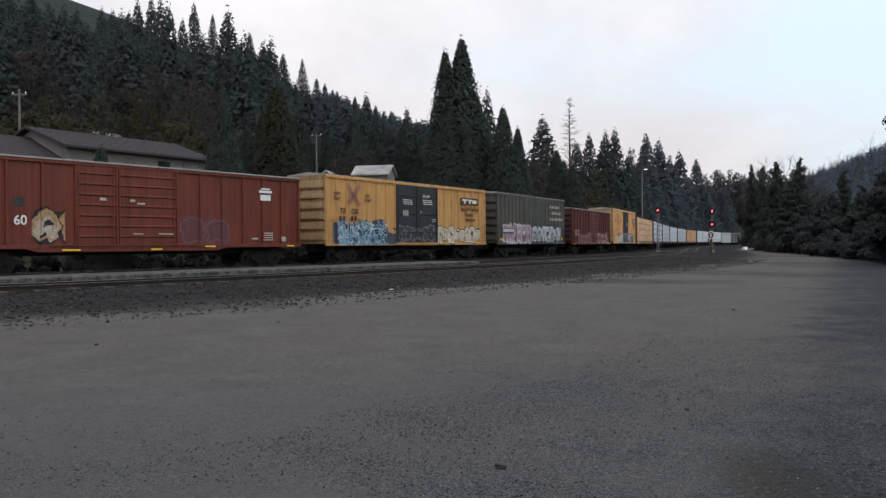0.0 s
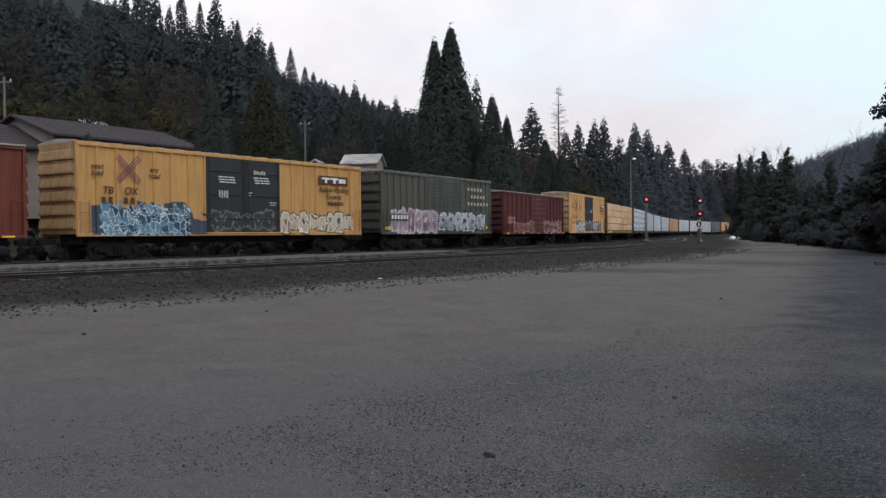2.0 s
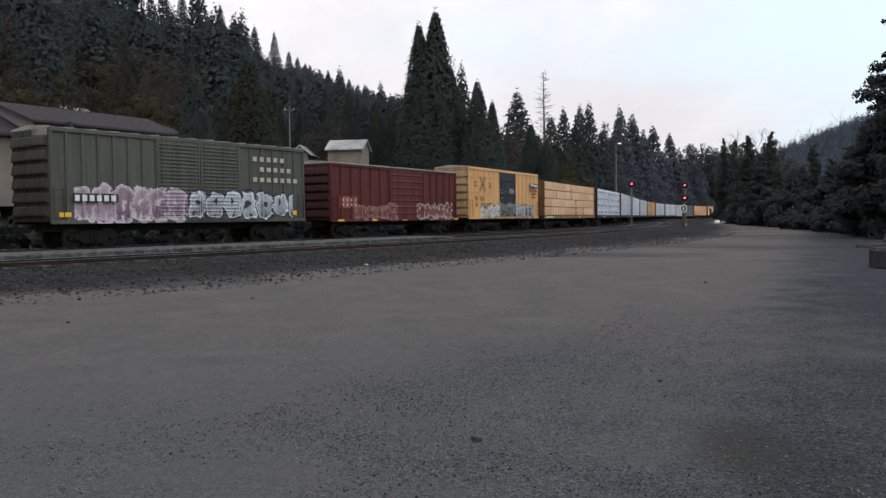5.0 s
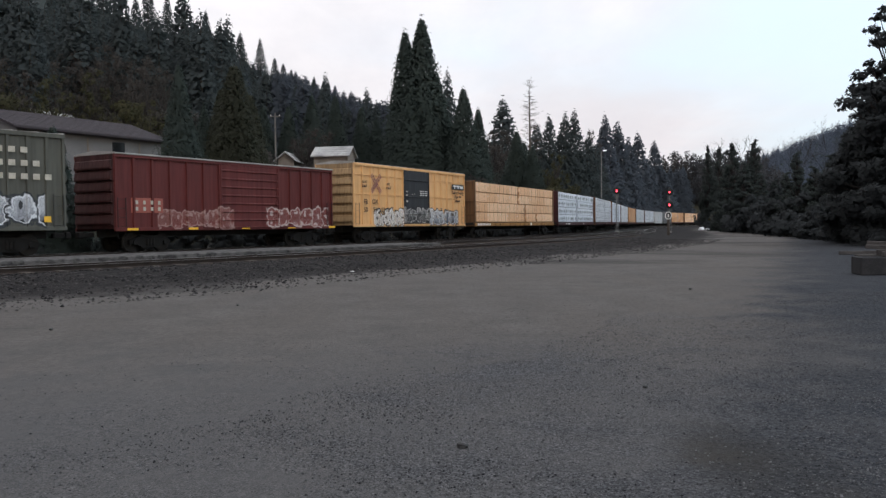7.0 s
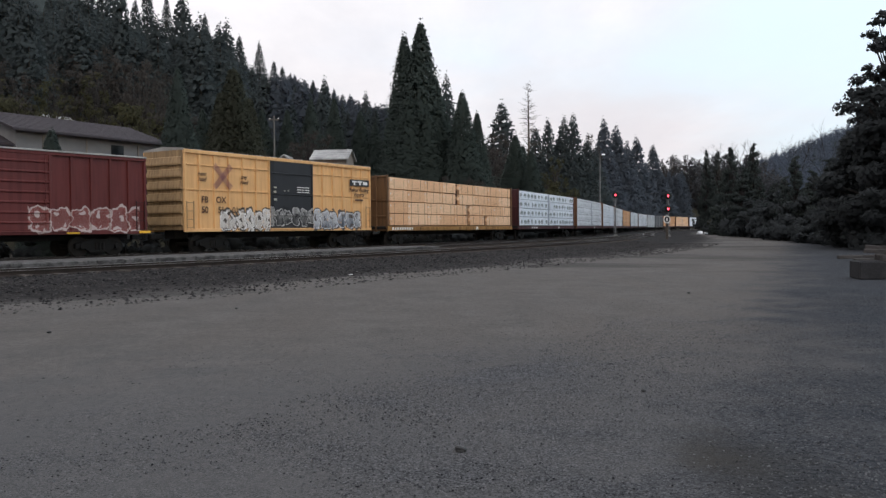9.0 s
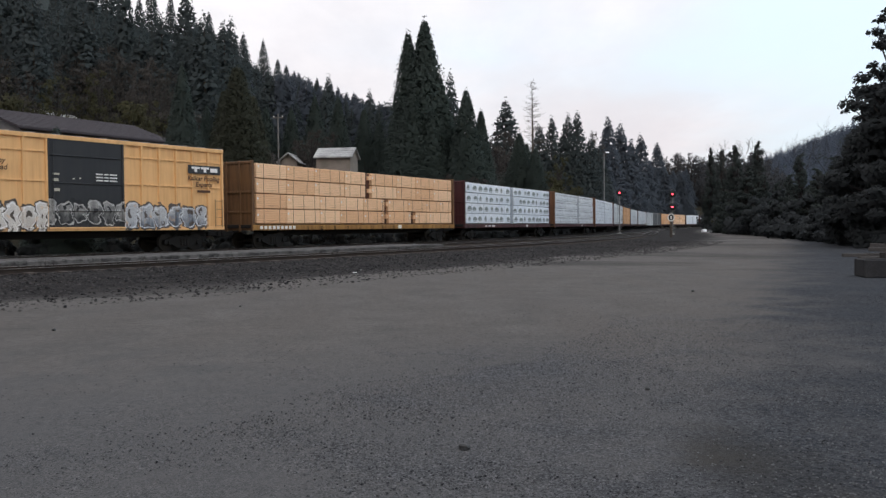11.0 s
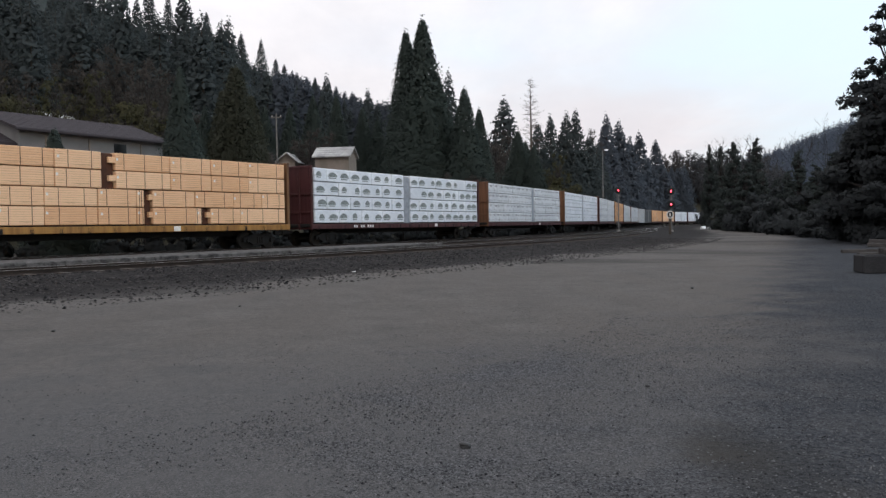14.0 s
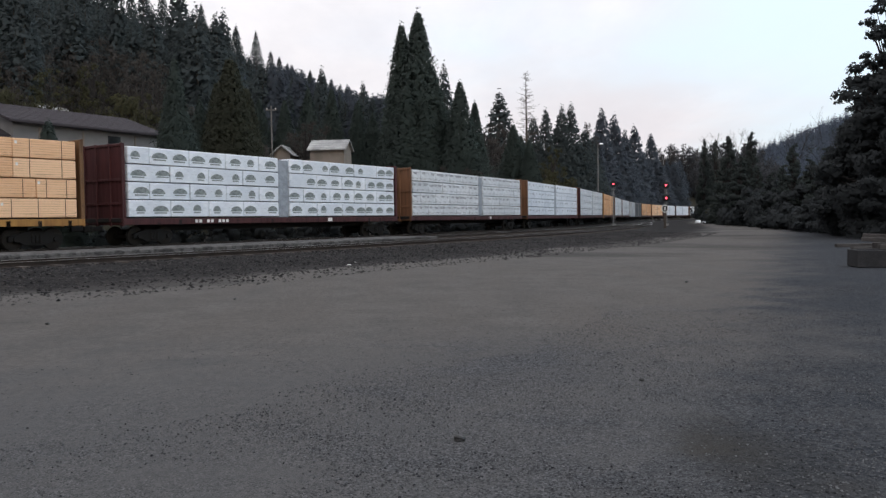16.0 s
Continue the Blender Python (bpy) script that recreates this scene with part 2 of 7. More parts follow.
def graffiti(nt, col, vec, x0, x1, z0, z1, fill, other, line, seed, size=0.85, cover=0.95, wild=False):
    """Sprayed round letters over col, each about size wide, with outlines, between x0..x1 and z0..z1."""
    if wild:
        return jagged(nt, col, vec, x0, x1, z0, z1, fill, other, line, seed, size, cover)
    xyz = node(nt, "ShaderNodeSeparateXYZ", Vector=vec)
    x, z = xyz.outputs["X"], xyz.outputs["Z"]
    flat = nt.nodes.new("ShaderNodeCombineXYZ")
    nt.links.new(calc(nt, "MULTIPLY_ADD", x, 1.0, seed * 3.7), flat.inputs[0])
    nt.links.new(z, flat.inputs[1])
    warp = node(nt, "ShaderNodeTexNoise", Vector=flat.outputs[0], Scale=1.9, Detail=3.0)
    sway = node(nt, "ShaderNodeSeparateXYZ", Vector=warp.outputs["Color"])
    xs = calc(nt, "MULTIPLY_ADD", sway.outputs["X"], 0.95, calc(nt, "SUBTRACT", x, x0 + 0.47))
    zs = calc(nt, "MULTIPLY_ADD", sway.outputs["Y"], 0.70, calc(nt, "SUBTRACT", z, 0.35))
    col_at = calc(nt, "MULTIPLY", xs, 1 / size)
    idx = calc(nt, "FLOOR", col_at)
    pick = nt.nodes.new("ShaderNodeTexWhiteNoise")
    pick.noise_dimensions = "1D"
    nt.links.new(calc(nt, "ADD", idx, seed * 11.3), pick.inputs["W"])
    rnd = node(nt, "ShaderNodeSeparateXYZ", Vector=pick.outputs["Color"])
    v = calc(nt, "SUBTRACT", calc(nt, "MULTIPLY", calc(nt, "SUBTRACT", zs, z0), 1 / (z1 - z0)), 0.5)
    v = calc(nt, "MULTIPLY", v, calc(nt, "MULTIPLY_ADD", rnd.outputs["X"], 0.5, 0.85))
    u = calc(nt, "SUBTRACT", calc(nt, "SUBTRACT", col_at, idx), 0.5)
    u = calc(nt, "MULTIPLY_ADD", calc(nt, "SUBTRACT", rnd.outputs["Y"], 0.5), calc(nt, "MULTIPLY", v, 0.5), u)

    def oval(cu, cv, ru, rv, p):
        a_ = calc(nt, "POWER", calc(nt, "MULTIPLY", calc(nt, "ABSOLUTE", calc(nt, "SUBTRACT", u, cu)), 1 / ru), p)
        b_ = calc(nt, "POWER", calc(nt, "MULTIPLY", calc(nt, "ABSOLUTE", calc(nt, "SUBTRACT", v, cv)), 1 / rv), p)
        return calc(nt, "POWER", calc(nt, "ADD", a_, b_), 1 / p)
    body = oval(0.0, 0.0, 0.56, 0.50, 3.0)
    eye_ = oval(calc(nt, "MULTIPLY_ADD", rnd.outputs["Z"], 0.2, -0.1), calc(nt, "MULTIPLY_ADD", rnd.outputs["X"], 0.3, -0.02), 0.13, 0.11, 2.0)
    leg = oval(calc(nt, "MULTIPLY_ADD", rnd.outputs["Y"], 0.3, -0.15), -0.42, 0.09, 0.22, 2.0)
    ring = nt.nodes.new("ShaderNodeTexVoronoi")
    ring.feature, ring.voronoi_dimensions = "DISTANCE_TO_EDGE", "2D"
    nt.links.new(stretched(nt, flat.outputs[0], 1.9 / size, 1.4 / size, 1.0), ring.inputs["Vector"])
    streak = noise_of(nt, stretched(nt, vec, 3, 1, 1.4), 1.0, 3.0)
    paint = blend(nt, span(nt, calc(nt, "MULTIPLY_ADD", v, -0.5, calc(nt, "MULTIPLY_ADD", rnd.outputs["Z"], 0.3, streak)), 0.45, 0.95), fill, other)
    paint = blend(nt, span(nt, ring.outputs["Distance"], 0.02, 0.05, 0.6, 0.0), paint, line)
    paint = blend(nt, span(nt, eye_, 0.85, 1.1, 1.0, 0.0), paint, line)
    paint = blend(nt, span(nt, leg, 0.85, 1.1, 1.0, 0.0), paint, line)
    glint = tuple(min(0.75, 1.3 * c + 0.04) for c in fill)
    paint = blend(nt, calc(nt, "MULTIPLY", span(nt, body, 0.70, 0.74), span(nt, body, 0.78, 0.82, 1, 0)), paint, glint)
    paint = blend(nt, span(nt, body, 0.82, 0.87), paint, line)
    inside = calc(nt, "MULTIPLY", span(nt, x, x0 - 0.04, x0 + 0.04), span(nt, x, x1 - 0.04, x1 + 0.04, 1, 0))
    inside = calc(nt, "MULTIPLY", inside, span(nt, body, 0.97, 1.02, 1, 0))
    worn = span(nt, noise_of(nt, vec, 2.2, 5.0), 0.25, 0.42, 0.35, 1.0)
    return blend(nt, calc(nt, "MULTIPLY", calc(nt, "MULTIPLY", inside, cover), worn), col, paint)


def car_paint(name, base, dark, tags=(), rust=0.35, rough=0.55):
    """Weathered car-side paint: streaks, road grime low down, rust specks, and the tags sprayed on it."""
    m, nt, bsdf = fresh(name)
    vec = coords(nt)
    streak = noise_of(nt, stretched(nt, vec, 5, 5, 0.35), 1.0, 5.0, 0.6)
    blot = noise_of(nt, vec, 0.7, 5.0)
    col = blend(nt, span(nt, calc(nt, "ADD", streak, calc(nt, "MULTIPLY", blot, 0.6)), 0.6, 1.05), base, dark)
    for tag in tags:
        col = graffiti(nt, col, vec, *tag)
    speck = noise_of(nt, stretched(nt, vec, 9, 9, 3), 1.0, 6.0, 0.7)
    col = blend(nt, calc(nt, "MULTIPLY", span(nt, speck, 0.62, 0.72), rust), col, (0.075, 0.035, 0.02))
    finish(nt, bsdf, col, span(nt, streak, 0.3, 0.7, rough - 0.1, rough + 0.15), blot, 0.25, 0.03, 0.0, 0.35)
    return m


def lumber_material(name, a, b, tier=0.82):
    """Sawn boards stacked in courses, seen from their edges."""
    m, nt, bsdf = fresh(name)
    vec = coords(nt)
    z = node(nt, "ShaderNodeSeparateXYZ", Vector=vec).outputs["Z"]
    course = calc(nt, "FRACT", calc(nt, "MULTIPLY", z, 1 / 0.1))
    joint = span(nt, calc(nt, "ABSOLUTE", calc(nt, "SUBTRACT", course, 0.5)), 0.40, 0.5)
    rnd = nt.nodes.new("ShaderNodeObjectInfo").outputs["Random"]
    grain = noise_of(nt, stretched(nt, vec, 0.9, 1, 14), 1.0, 4.0)
    worn = noise_of(nt, vec, 1.2, 3.0)
    tone = calc(nt, "MULTIPLY_ADD", rnd, 0.45, calc(nt, "MULTIPLY", grain, 0.7))
    col = blend(nt, span(nt, tone, 0.25, 0.85), a, b)
    col = blend(nt, calc(nt, "MULTIPLY", joint, span(nt, worn, 0.35, 0.65, 0.2, 0.75)), col, (0.14, 0.072, 0.033))
    gap = noise_of(nt, stretched(nt, vec, 0.55, 1, 22, (7, 0, 3)), 1.0, 2.0)
    col = blend(nt, span(nt, gap, 0.64, 0.70, 0, 0.7), col, (0.10, 0.05, 0.022))
    ends = noise_of(nt, stretched(nt, vec, 5.0, 1, 10, (2, 0, 9)), 1.0, 2.0)
    col = blend(nt, span(nt, ends, 0.66, 0.72, 0, 0.35), col, (0.85, 0.62, 0.42))
    finish(nt, bsdf, col, 0.75, calc(nt, "SUBTRACT", grain, calc(nt, "MULTIPLY", joint, 0.8)), 0.5, 0.01, 0.0, 0.2)
    return m


def wrap_material(name, a, b, printed=0.0):
    """Plastic-wrapped lumber: white sheet with folds and, where printed, rows of small print."""
    m, nt, bsdf = fresh(name)
    vec = coords(nt)
    rnd = nt.nodes.new("ShaderNodeObjectInfo").outputs["Random"]
    fold = noise_of(nt, stretched(nt, vec, 1.5, 1, 3.5), 1.3, 4.0)
    dirt = noise_of(nt, vec, 0.8, 5.0)
    col = blend(nt, span(nt, calc(nt, "MULTIPLY_ADD", rnd, 0.3, calc(nt, "ADD", fold, dirt)), 0.8, 1.5), a, b)
    # creases tinted grey, so their shade sits in the colour as well as the bump
    crease = noise_of(nt, stretched(nt, vec, 2.2, 1, 9.0, (4, 0, 1)), 1.6, 4.0, 0.65)
    col = blend(nt, span(nt, crease, 0.56, 0.68, 0, 0.55), col, (0.34, 0.36, 0.39))
    z = node(nt, "ShaderNodeSeparateXYZ", Vector=vec).outputs["Z"]
    print_ = noise_of(nt, stretched(nt, vec, 6.0, 1, 16.0, (1, 0, 6)), 1.0, 2.0)
    row = calc(nt, "ABSOLUTE", calc(nt, "SUBTRACT", calc(nt, "FRACT", calc(nt, "MULTIPLY", z, 1 / 0.42)), 0.5))
    col = blend(nt, calc(nt, "MULTIPLY", calc(nt, "MULTIPLY", span(nt, row, 0.14, 0.22, 1, 0), span(nt, print_, 0.52, 0.58)), printed), col, (0.10, 0.10, 0.115))
    finish(nt, bsdf, col, 0.42, calc(nt, "ADD", fold, crease), 0.7, 0.03, 0.0, 0.4)
    return m


def leaf_material(name, a, b, c):
    m, nt, bsdf = fresh(name)
    rnd = nt.nodes.new("ShaderNodeObjectInfo").outputs["Random"]
    isle = nt.nodes.new("ShaderNodeNewGeometry").outputs["Random Per Island"]
    col = blend(nt, isle, a, b)
    col = blend(nt, calc(nt, "MULTIPLY", rnd, 0.7), col, c)
    big = noise_of(nt, coords(nt), 0.25, 3.0)
    col = blend(nt, span(nt, big, 0.35, 0.7, 0, 0.6), col, a)
    finish(nt, bsdf, col, 0.8, None, spec=0.15)
    through_ = node(nt, "ShaderNodeBsdfTranslucent", Color=col)
    both = node(nt, "ShaderNodeMixShader", i0=0.5, i1=bsdf.outputs[0], i2=through_.outputs[0])
    nt.links.new(both.outputs[0], nt.nodes["Material Output"].inputs["Surface"])
    return m


def ground_material():
    """Packed gravel lot: brown-grey fines, loose blue-grey stones, damp patches and tyre tracks."""
    m, nt, bsdf = fresh("packed_gravel")
    vec = coords(nt)
    xyz = node(nt, "ShaderNodeSeparateXYZ", Vector=vec)
    big = noise_of(nt, vec, 0.16, 4.0)
    mid = noise_of(nt, vec, 0.9, 5.0, 0.6)
    ruts = noise_of(nt, stretched(nt, vec, 0.9, 0.12, 1), 1.0, 4.0)
    cells = nt.nodes.new("ShaderNodeTexVoronoi")
    nt.links.new(vec, cells.inputs["Vector"])
    cells.inputs["Scale"].default_value = 42
    small = node(nt, "ShaderNodeSeparateXYZ", Vector=cells.outputs["Color"]).outputs["X"]
    grit = noise_of(nt, vec, 90, 3.0, 0.7)
    tiny = nt.nodes.new("ShaderNodeTexVoronoi")
    nt.links.new(vec, tiny.inputs["Vector"])
    tiny.inputs["Scale"].default_value = 88
    chip = node(nt, "ShaderNodeSeparateXYZ", Vector=tiny.outputs["Color"]).outputs["Y"]
    fines = blend(nt, span(nt, mid, 0.3, 0.7), (0.093, 0.087, 0.082), (0.132, 0.121, 0.112))
    fines = blend(nt, span(nt, ruts, 0.30, 0.75, 0, 0.8), fines, (0.112, 0.100, 0.091))
    speck = noise_of(nt, stretched(nt, vec, 1.0, 0.55, 1), 14, 5.0, 0.75)
    fines = blend(nt, span(nt, speck, 0.40, 0.62, 0.0, 0.45), fines, (0.056, 0.053, 0.051))
    pale = noise_of(nt, stretched(nt, vec, 1.0, 0.6, 1, (9, 4, 0)), 22, 4.0, 0.75)
    fines = blend(nt, span(nt, pale, 0.58, 0.70, 0.0, 0.5), fines, (0.17, 0.16, 0.15))
    thin = noise_of(nt, stretched(nt, vec, 0.8, 3.2, 1, (5, 2, 0)), 1.0, 6.0, 0.7)
    fines = blend(nt, span(nt, thin, 0.56, 0.72, 0, 0.5), fines, (0.055, 0.053, 0.054))
    near_ = span(nt, calc(nt, "MULTIPLY_ADD", mid, 6.0, xyz.outputs["Y"]), 8.0, 16.0, 0.5, 0.0)
    fines = blend(nt, near_, fines, (0.090, 0.093, 0.099))
    stones = blend(nt, small, (0.026, 0.028, 0.033), (0.130, 0.132, 0.140))
    loose = span(nt, calc(nt, "MULTIPLY_ADD", mid, 0.5, calc(nt, "MULTIPLY", big, 0.8)), 0.60, 0.80)
    verge = calc(nt, "SUBTRACT", calc(nt, "MULTIPLY_ADD", xyz.outputs["X"], 1.1, 9.4), xyz.outputs["Y"])
    gravelly = span(nt, calc(nt, "MULTIPLY_ADD", mid, 7.0, calc(nt, "MULTIPLY_ADD", big, 3.0, verge)), 2.6, 7.4, 0.10, 1.0)
    loose = calc(nt, "MULTIPLY", loose, gravelly)
    patch = span(nt, calc(nt, "MULTIPLY_ADD", mid, 0.6, calc(nt, "MULTIPLY", big, 0.6)), 0.44, 0.66, 0.25, 1.0)
    patch = calc(nt, "MULTIPLY", patch, gravelly)
    col = blend(nt, calc(nt, "MULTIPLY_ADD", loose, 0.8, 0.05), fines, stones)
    col = blend(nt, calc(nt, "MULTIPLY", span(nt, chip, 0.55, 0.85, 0.0, 0.85), patch), col, (0.028, 0.029, 0.032))
    col = blend(nt, calc(nt, "MULTIPLY", span(nt, chip, 0.12, 0.0, 0.0, 0.7), patch), col, (0.19, 0.19, 0.195))
    col = blend(nt, calc(nt, "MULTIPLY", span(nt, grit, 0.55, 0.75), calc(nt, "MULTIPLY_ADD", gravelly, 0.45, 0.12)), col, (0.03, 0.03, 0.031))
    # a damp belt by the foot of the ballast
    damp_n = noise_of(nt, stretched(nt, vec, 0.05, 0.16, 1, (3, 1, 0)), 1.0, 4.0)
    damp = calc(nt, "MULTIPLY", span(nt, damp_n, 0.5, 0.62), span(nt, xyz.outputs["Y"], 22, 34))
    col = blend(nt, calc(nt, "MULTIPLY", damp, 0.55), col, (0.026, 0.025, 0.025))
    # an old oily spill
    sx = calc(nt, "MULTIPLY", calc(nt, "SUBTRACT", xyz.outputs["X"], 2.1), 1.7)
    sy = calc(nt, "MULTIPLY", calc(nt, "SUBTRACT", xyz.outputs["Y"], 5.3), 0.8)
    spill = calc(nt, "ADD", calc(nt, "MULTIPLY", sx, sx), calc(nt, "MULTIPLY", sy, sy))
    col = blend(nt, span(nt, calc(nt, "MULTIPLY_ADD", mid, 1.6, spill), 0.75, 2.0, 0.75, 0.0), col, (0.036, 0.032, 0.026))
    # darker blue-grey stone tones towards the bushes
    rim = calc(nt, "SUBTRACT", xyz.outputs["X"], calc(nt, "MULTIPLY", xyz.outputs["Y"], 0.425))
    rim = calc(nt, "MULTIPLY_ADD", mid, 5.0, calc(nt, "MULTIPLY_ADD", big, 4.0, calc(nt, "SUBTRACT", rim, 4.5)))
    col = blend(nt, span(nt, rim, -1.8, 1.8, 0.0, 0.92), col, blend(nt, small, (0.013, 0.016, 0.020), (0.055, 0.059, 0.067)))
    # weeds and leaf litter away from the lot
    hill = span(nt, xyz.outputs["Z"], 0.28, 0.8)
    far_wood = span(nt, xyz.outputs["Z"], 12.0, 25.0)
    col = blend(nt, hill, col, blend(nt, mid, (0.016, 0.016, 0.011), (0.034, 0.029, 0.019)))
    col = blend(nt, far_wood, col, blend(nt, span(nt, mid, 0.35, 0.65), (0.016, 0.022, 0.022), (0.036, 0.044, 0.042)))
    height = calc(nt, "ADD", calc(nt, "MULTIPLY", small, loose), calc(nt, "MULTIPLY", grit, 0.6))
    finish(nt, bsdf, col, 0.95, height, 0.8, 0.03, 0.0, 0.06)
    return m


def bank_material():
    """Dark ballast dirt that thins out into the brown-grey fines of the lot at its foot."""
    m, nt, bsdf = fresh("ballast_bed")
    vec = coords(nt)
    big, mid, small = noise_of(nt, vec, 0.45, 4.0), noise_of(nt, vec, 2.6, 5.0, 0.65), noise_of(nt, vec, 26, 4.0, 0.7)
    dark = blend(nt, span(nt, calc(nt, "MULTIPLY_ADD", small, 0.6, calc(nt, "MULTIPLY", mid, 0.4)), 0.38, 0.64), (0.008, 0.0078, 0.0085), (0.040, 0.037, 0.036))
    fines = blend(nt, span(nt, mid, 0.3, 0.7), (0.074, 0.0700, 0.067), (0.104, 0.097, 0.092))
    z = node(nt, "ShaderNodeSeparateXYZ", Vector=vec).outputs["Z"]
    thin = calc(nt, "MULTIPLY_ADD", calc(nt, "SUBTRACT", calc(nt, "MULTIPLY_ADD", big, 0.6, calc(nt, "MULTIPLY", mid, 0.5)), 0.55), 0.22, z)
    thin = calc(nt, "MULTIPLY_ADD", calc(nt, "SUBTRACT", small, 0.5), 0.10, thin)
    col = blend(nt, span(nt, thin, 0.085, 0.185), fines, dark)
    finish(nt, bsdf, col, 0.95, small, 0.9, 0.02, 0.0, 0.04)
    return m


def stone_material(name, a, b):
    m, nt, bsdf = fresh(name)
    isle = nt.nodes.new("ShaderNodeNewGeometry").outputs["Random Per Island"]
    col = blend(nt, isle, a, b)
    finish(nt, bsdf, col, 0.9, noise_of(nt, coords(nt), 60, 3.0), 0.3, 0.01, 0.0, 0.08)
    return m


M_GROUND = ground_material()
M_BALLAST = stone_material("ballast_stone", (0.009, 0.009, 0.010), (0.072, 0.067, 0.066))
M_BALLAST_BED = bank_material()
M_PEBBLE = stone_material("loose_pebble", (0.014, 0.0145, 0.017), (0.130, 0.131, 0.136))
M_PLATFORM = plain("platform_gravel", (0.022, 0.021, 0.021), (0.13, 0.125, 0.122), 0.92, 3.0, 17, bump=0.9, spec=0.05)
M_CONCRETE = plain("concrete", (0.17, 0.165, 0.155), (0.26, 0.25, 0.24), 0.9, 1.5, 30)
M_RAIL = plain("rail_steel", (0.022, 0.017, 0.015), (0.045, 0.035, 0.03), 0.7, 2, 30, metal=0.1, spec=0.15)
M_RAILTOP = plain("polished_rail", (0.34, 0.33, 0.33), (0.45, 0.44, 0.44), 0.38, 2, 30, metal=0.9)
M_TIE = plain("tie_wood", (0.035, 0.028, 0.022), (0.075, 0.06, 0.05), 0.9, 3, 30)
# underframe, trucks and wheels: shade under the cars is put into their colour
M_UNDER = plain("shaded_underframe_black", (0.005, 0.0046, 0.0044), (0.013, 0.0115, 0.0105), 0.8, 2, 20)
M_TRUCK = plain("shaded_truck_casting", (0.004, 0.0035, 0.0032), (0.010, 0.0085, 0.0075), 0.8, 3, 25, metal=0.2)
M_WHEEL = plain("shaded_wheel_steel", (0.009, 0.008, 0.007), (0.024, 0.020, 0.017), 0.7, 4, 30, metal=0.2)
M_ROOF = plain("galvanised_roof", (0.24, 0.23, 0.215), (0.36, 0.35, 0.335), 0.6, 0.8, 12, metal=0.15, stretch=(1, 1, 1))
M_WHITE = plain("white_paint", (0.62, 0.61, 0.58), (0.78, 0.77, 0.75), 0.6)
M_BLACKP = plain("black_paint", (0.018, 0.018, 0.02), (0.04, 0.04, 0.043), 0.55, 1.2, 25)
M_BROWNP = plain("brown_stencil", (0.055, 0.025, 0.014), (0.09, 0.042, 0.022), 0.6)
M_PURPLE = plain("purple_stencil", (0.16, 0.055, 0.07), (0.24, 0.09, 0.11), 0.6)
M_REFLECT = plain("yellow_reflector", (0.75, 0.42, 0.03), (0.85, 0.5, 0.05), 0.4)
M_BARK = plain("bark", (0.03, 0.024, 0.019), (0.075, 0.06, 0.048), 0.95, 2, 18, bump=0.8, stretch=(4, 4, 0.7))
M_TWIG = plain("bare_twigs", (0.06, 0.05, 0.043), (0.115, 0.095, 0.08), 0.95, 1, 10)
M_DARKTWIG = plain("dark_twigs", (0.022, 0.019, 0.018), (0.045, 0.039, 0.036), 0.95, 1, 10)
M_PINE = leaf_material("conifer_needles", (0.057, 0.073, 0.064), (0.065, 0.082, 0.072), (0.061, 0.078, 0.070))
M_PINE2 = leaf_material("olive_needles", (0.044, 0.046, 0.032), (0.060, 0.061, 0.041), (0.050, 0.054, 0.039))
# hillside, valley, ridge: ever paler and bluer, distance haze put into the colour
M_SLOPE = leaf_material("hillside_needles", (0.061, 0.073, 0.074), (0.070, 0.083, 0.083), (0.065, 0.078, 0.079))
M_VALLEY = leaf_material("hazy_valley_needles", (0.078, 0.090, 0.107), (0.087, 0.100, 0.118), (0.083, 0.094, 0.113))
M_RIDGE = leaf_material("hazy_ridge_needles", (0.096, 0.114, 0.148), (0.106, 0.126, 0.160), (0.100, 0.120, 0.154))
M_SIDELEAF = leaf_material("dark_green_leaves", (0.047, 0.056, 0.052), (0.058, 0.069, 0.062), (0.052, 0.062, 0.061))
M_DARKLEAF = leaf_material("dark_leaves", (0.048, 0.053, 0.056), (0.060, 0.066, 0.067), (0.053, 0.059, 0.062))
# grey-brown twigs with a blue cast of distance haze in the colour
M_FARLEAF = leaf_material("hazy_grey_brown_twigs", (0.062, 0.063, 0.068), (0.083, 0.083, 0.088), (0.073, 0.075, 0.081))
M_BROWNLEAF = leaf_material("brown_brush", (0.062, 0.054, 0.050), (0.089, 0.076, 0.068), (0.074, 0.068, 0.060))
M_YELLOWLEAF = leaf_material("yellow_green_leaves", (0.053, 0.053, 0.029), (0.094, 0.088, 0.046), (0.066, 0.061, 0.033))
M_STEEL = plain("grey_mast", (0.13, 0.13, 0.13), (0.22, 0.22, 0.215), 0.55, 3, 30, metal=0.4)
M_POLE = plain("weathered_pole", (0.10, 0.095, 0.09), (0.17, 0.16, 0.15), 0.9, 2, 20)
M_SIGNAL = plain("signal_black", (0.01, 0.01, 0.01), (0.025, 0.025, 0.025), 0.6)
M_RED = glowing("red_signal_lens", (1.0, 0.05, 0.08), 7.0)
M_LAMP = glowing("lamp_lens", (0.9, 0.93, 1.0), 0.45)

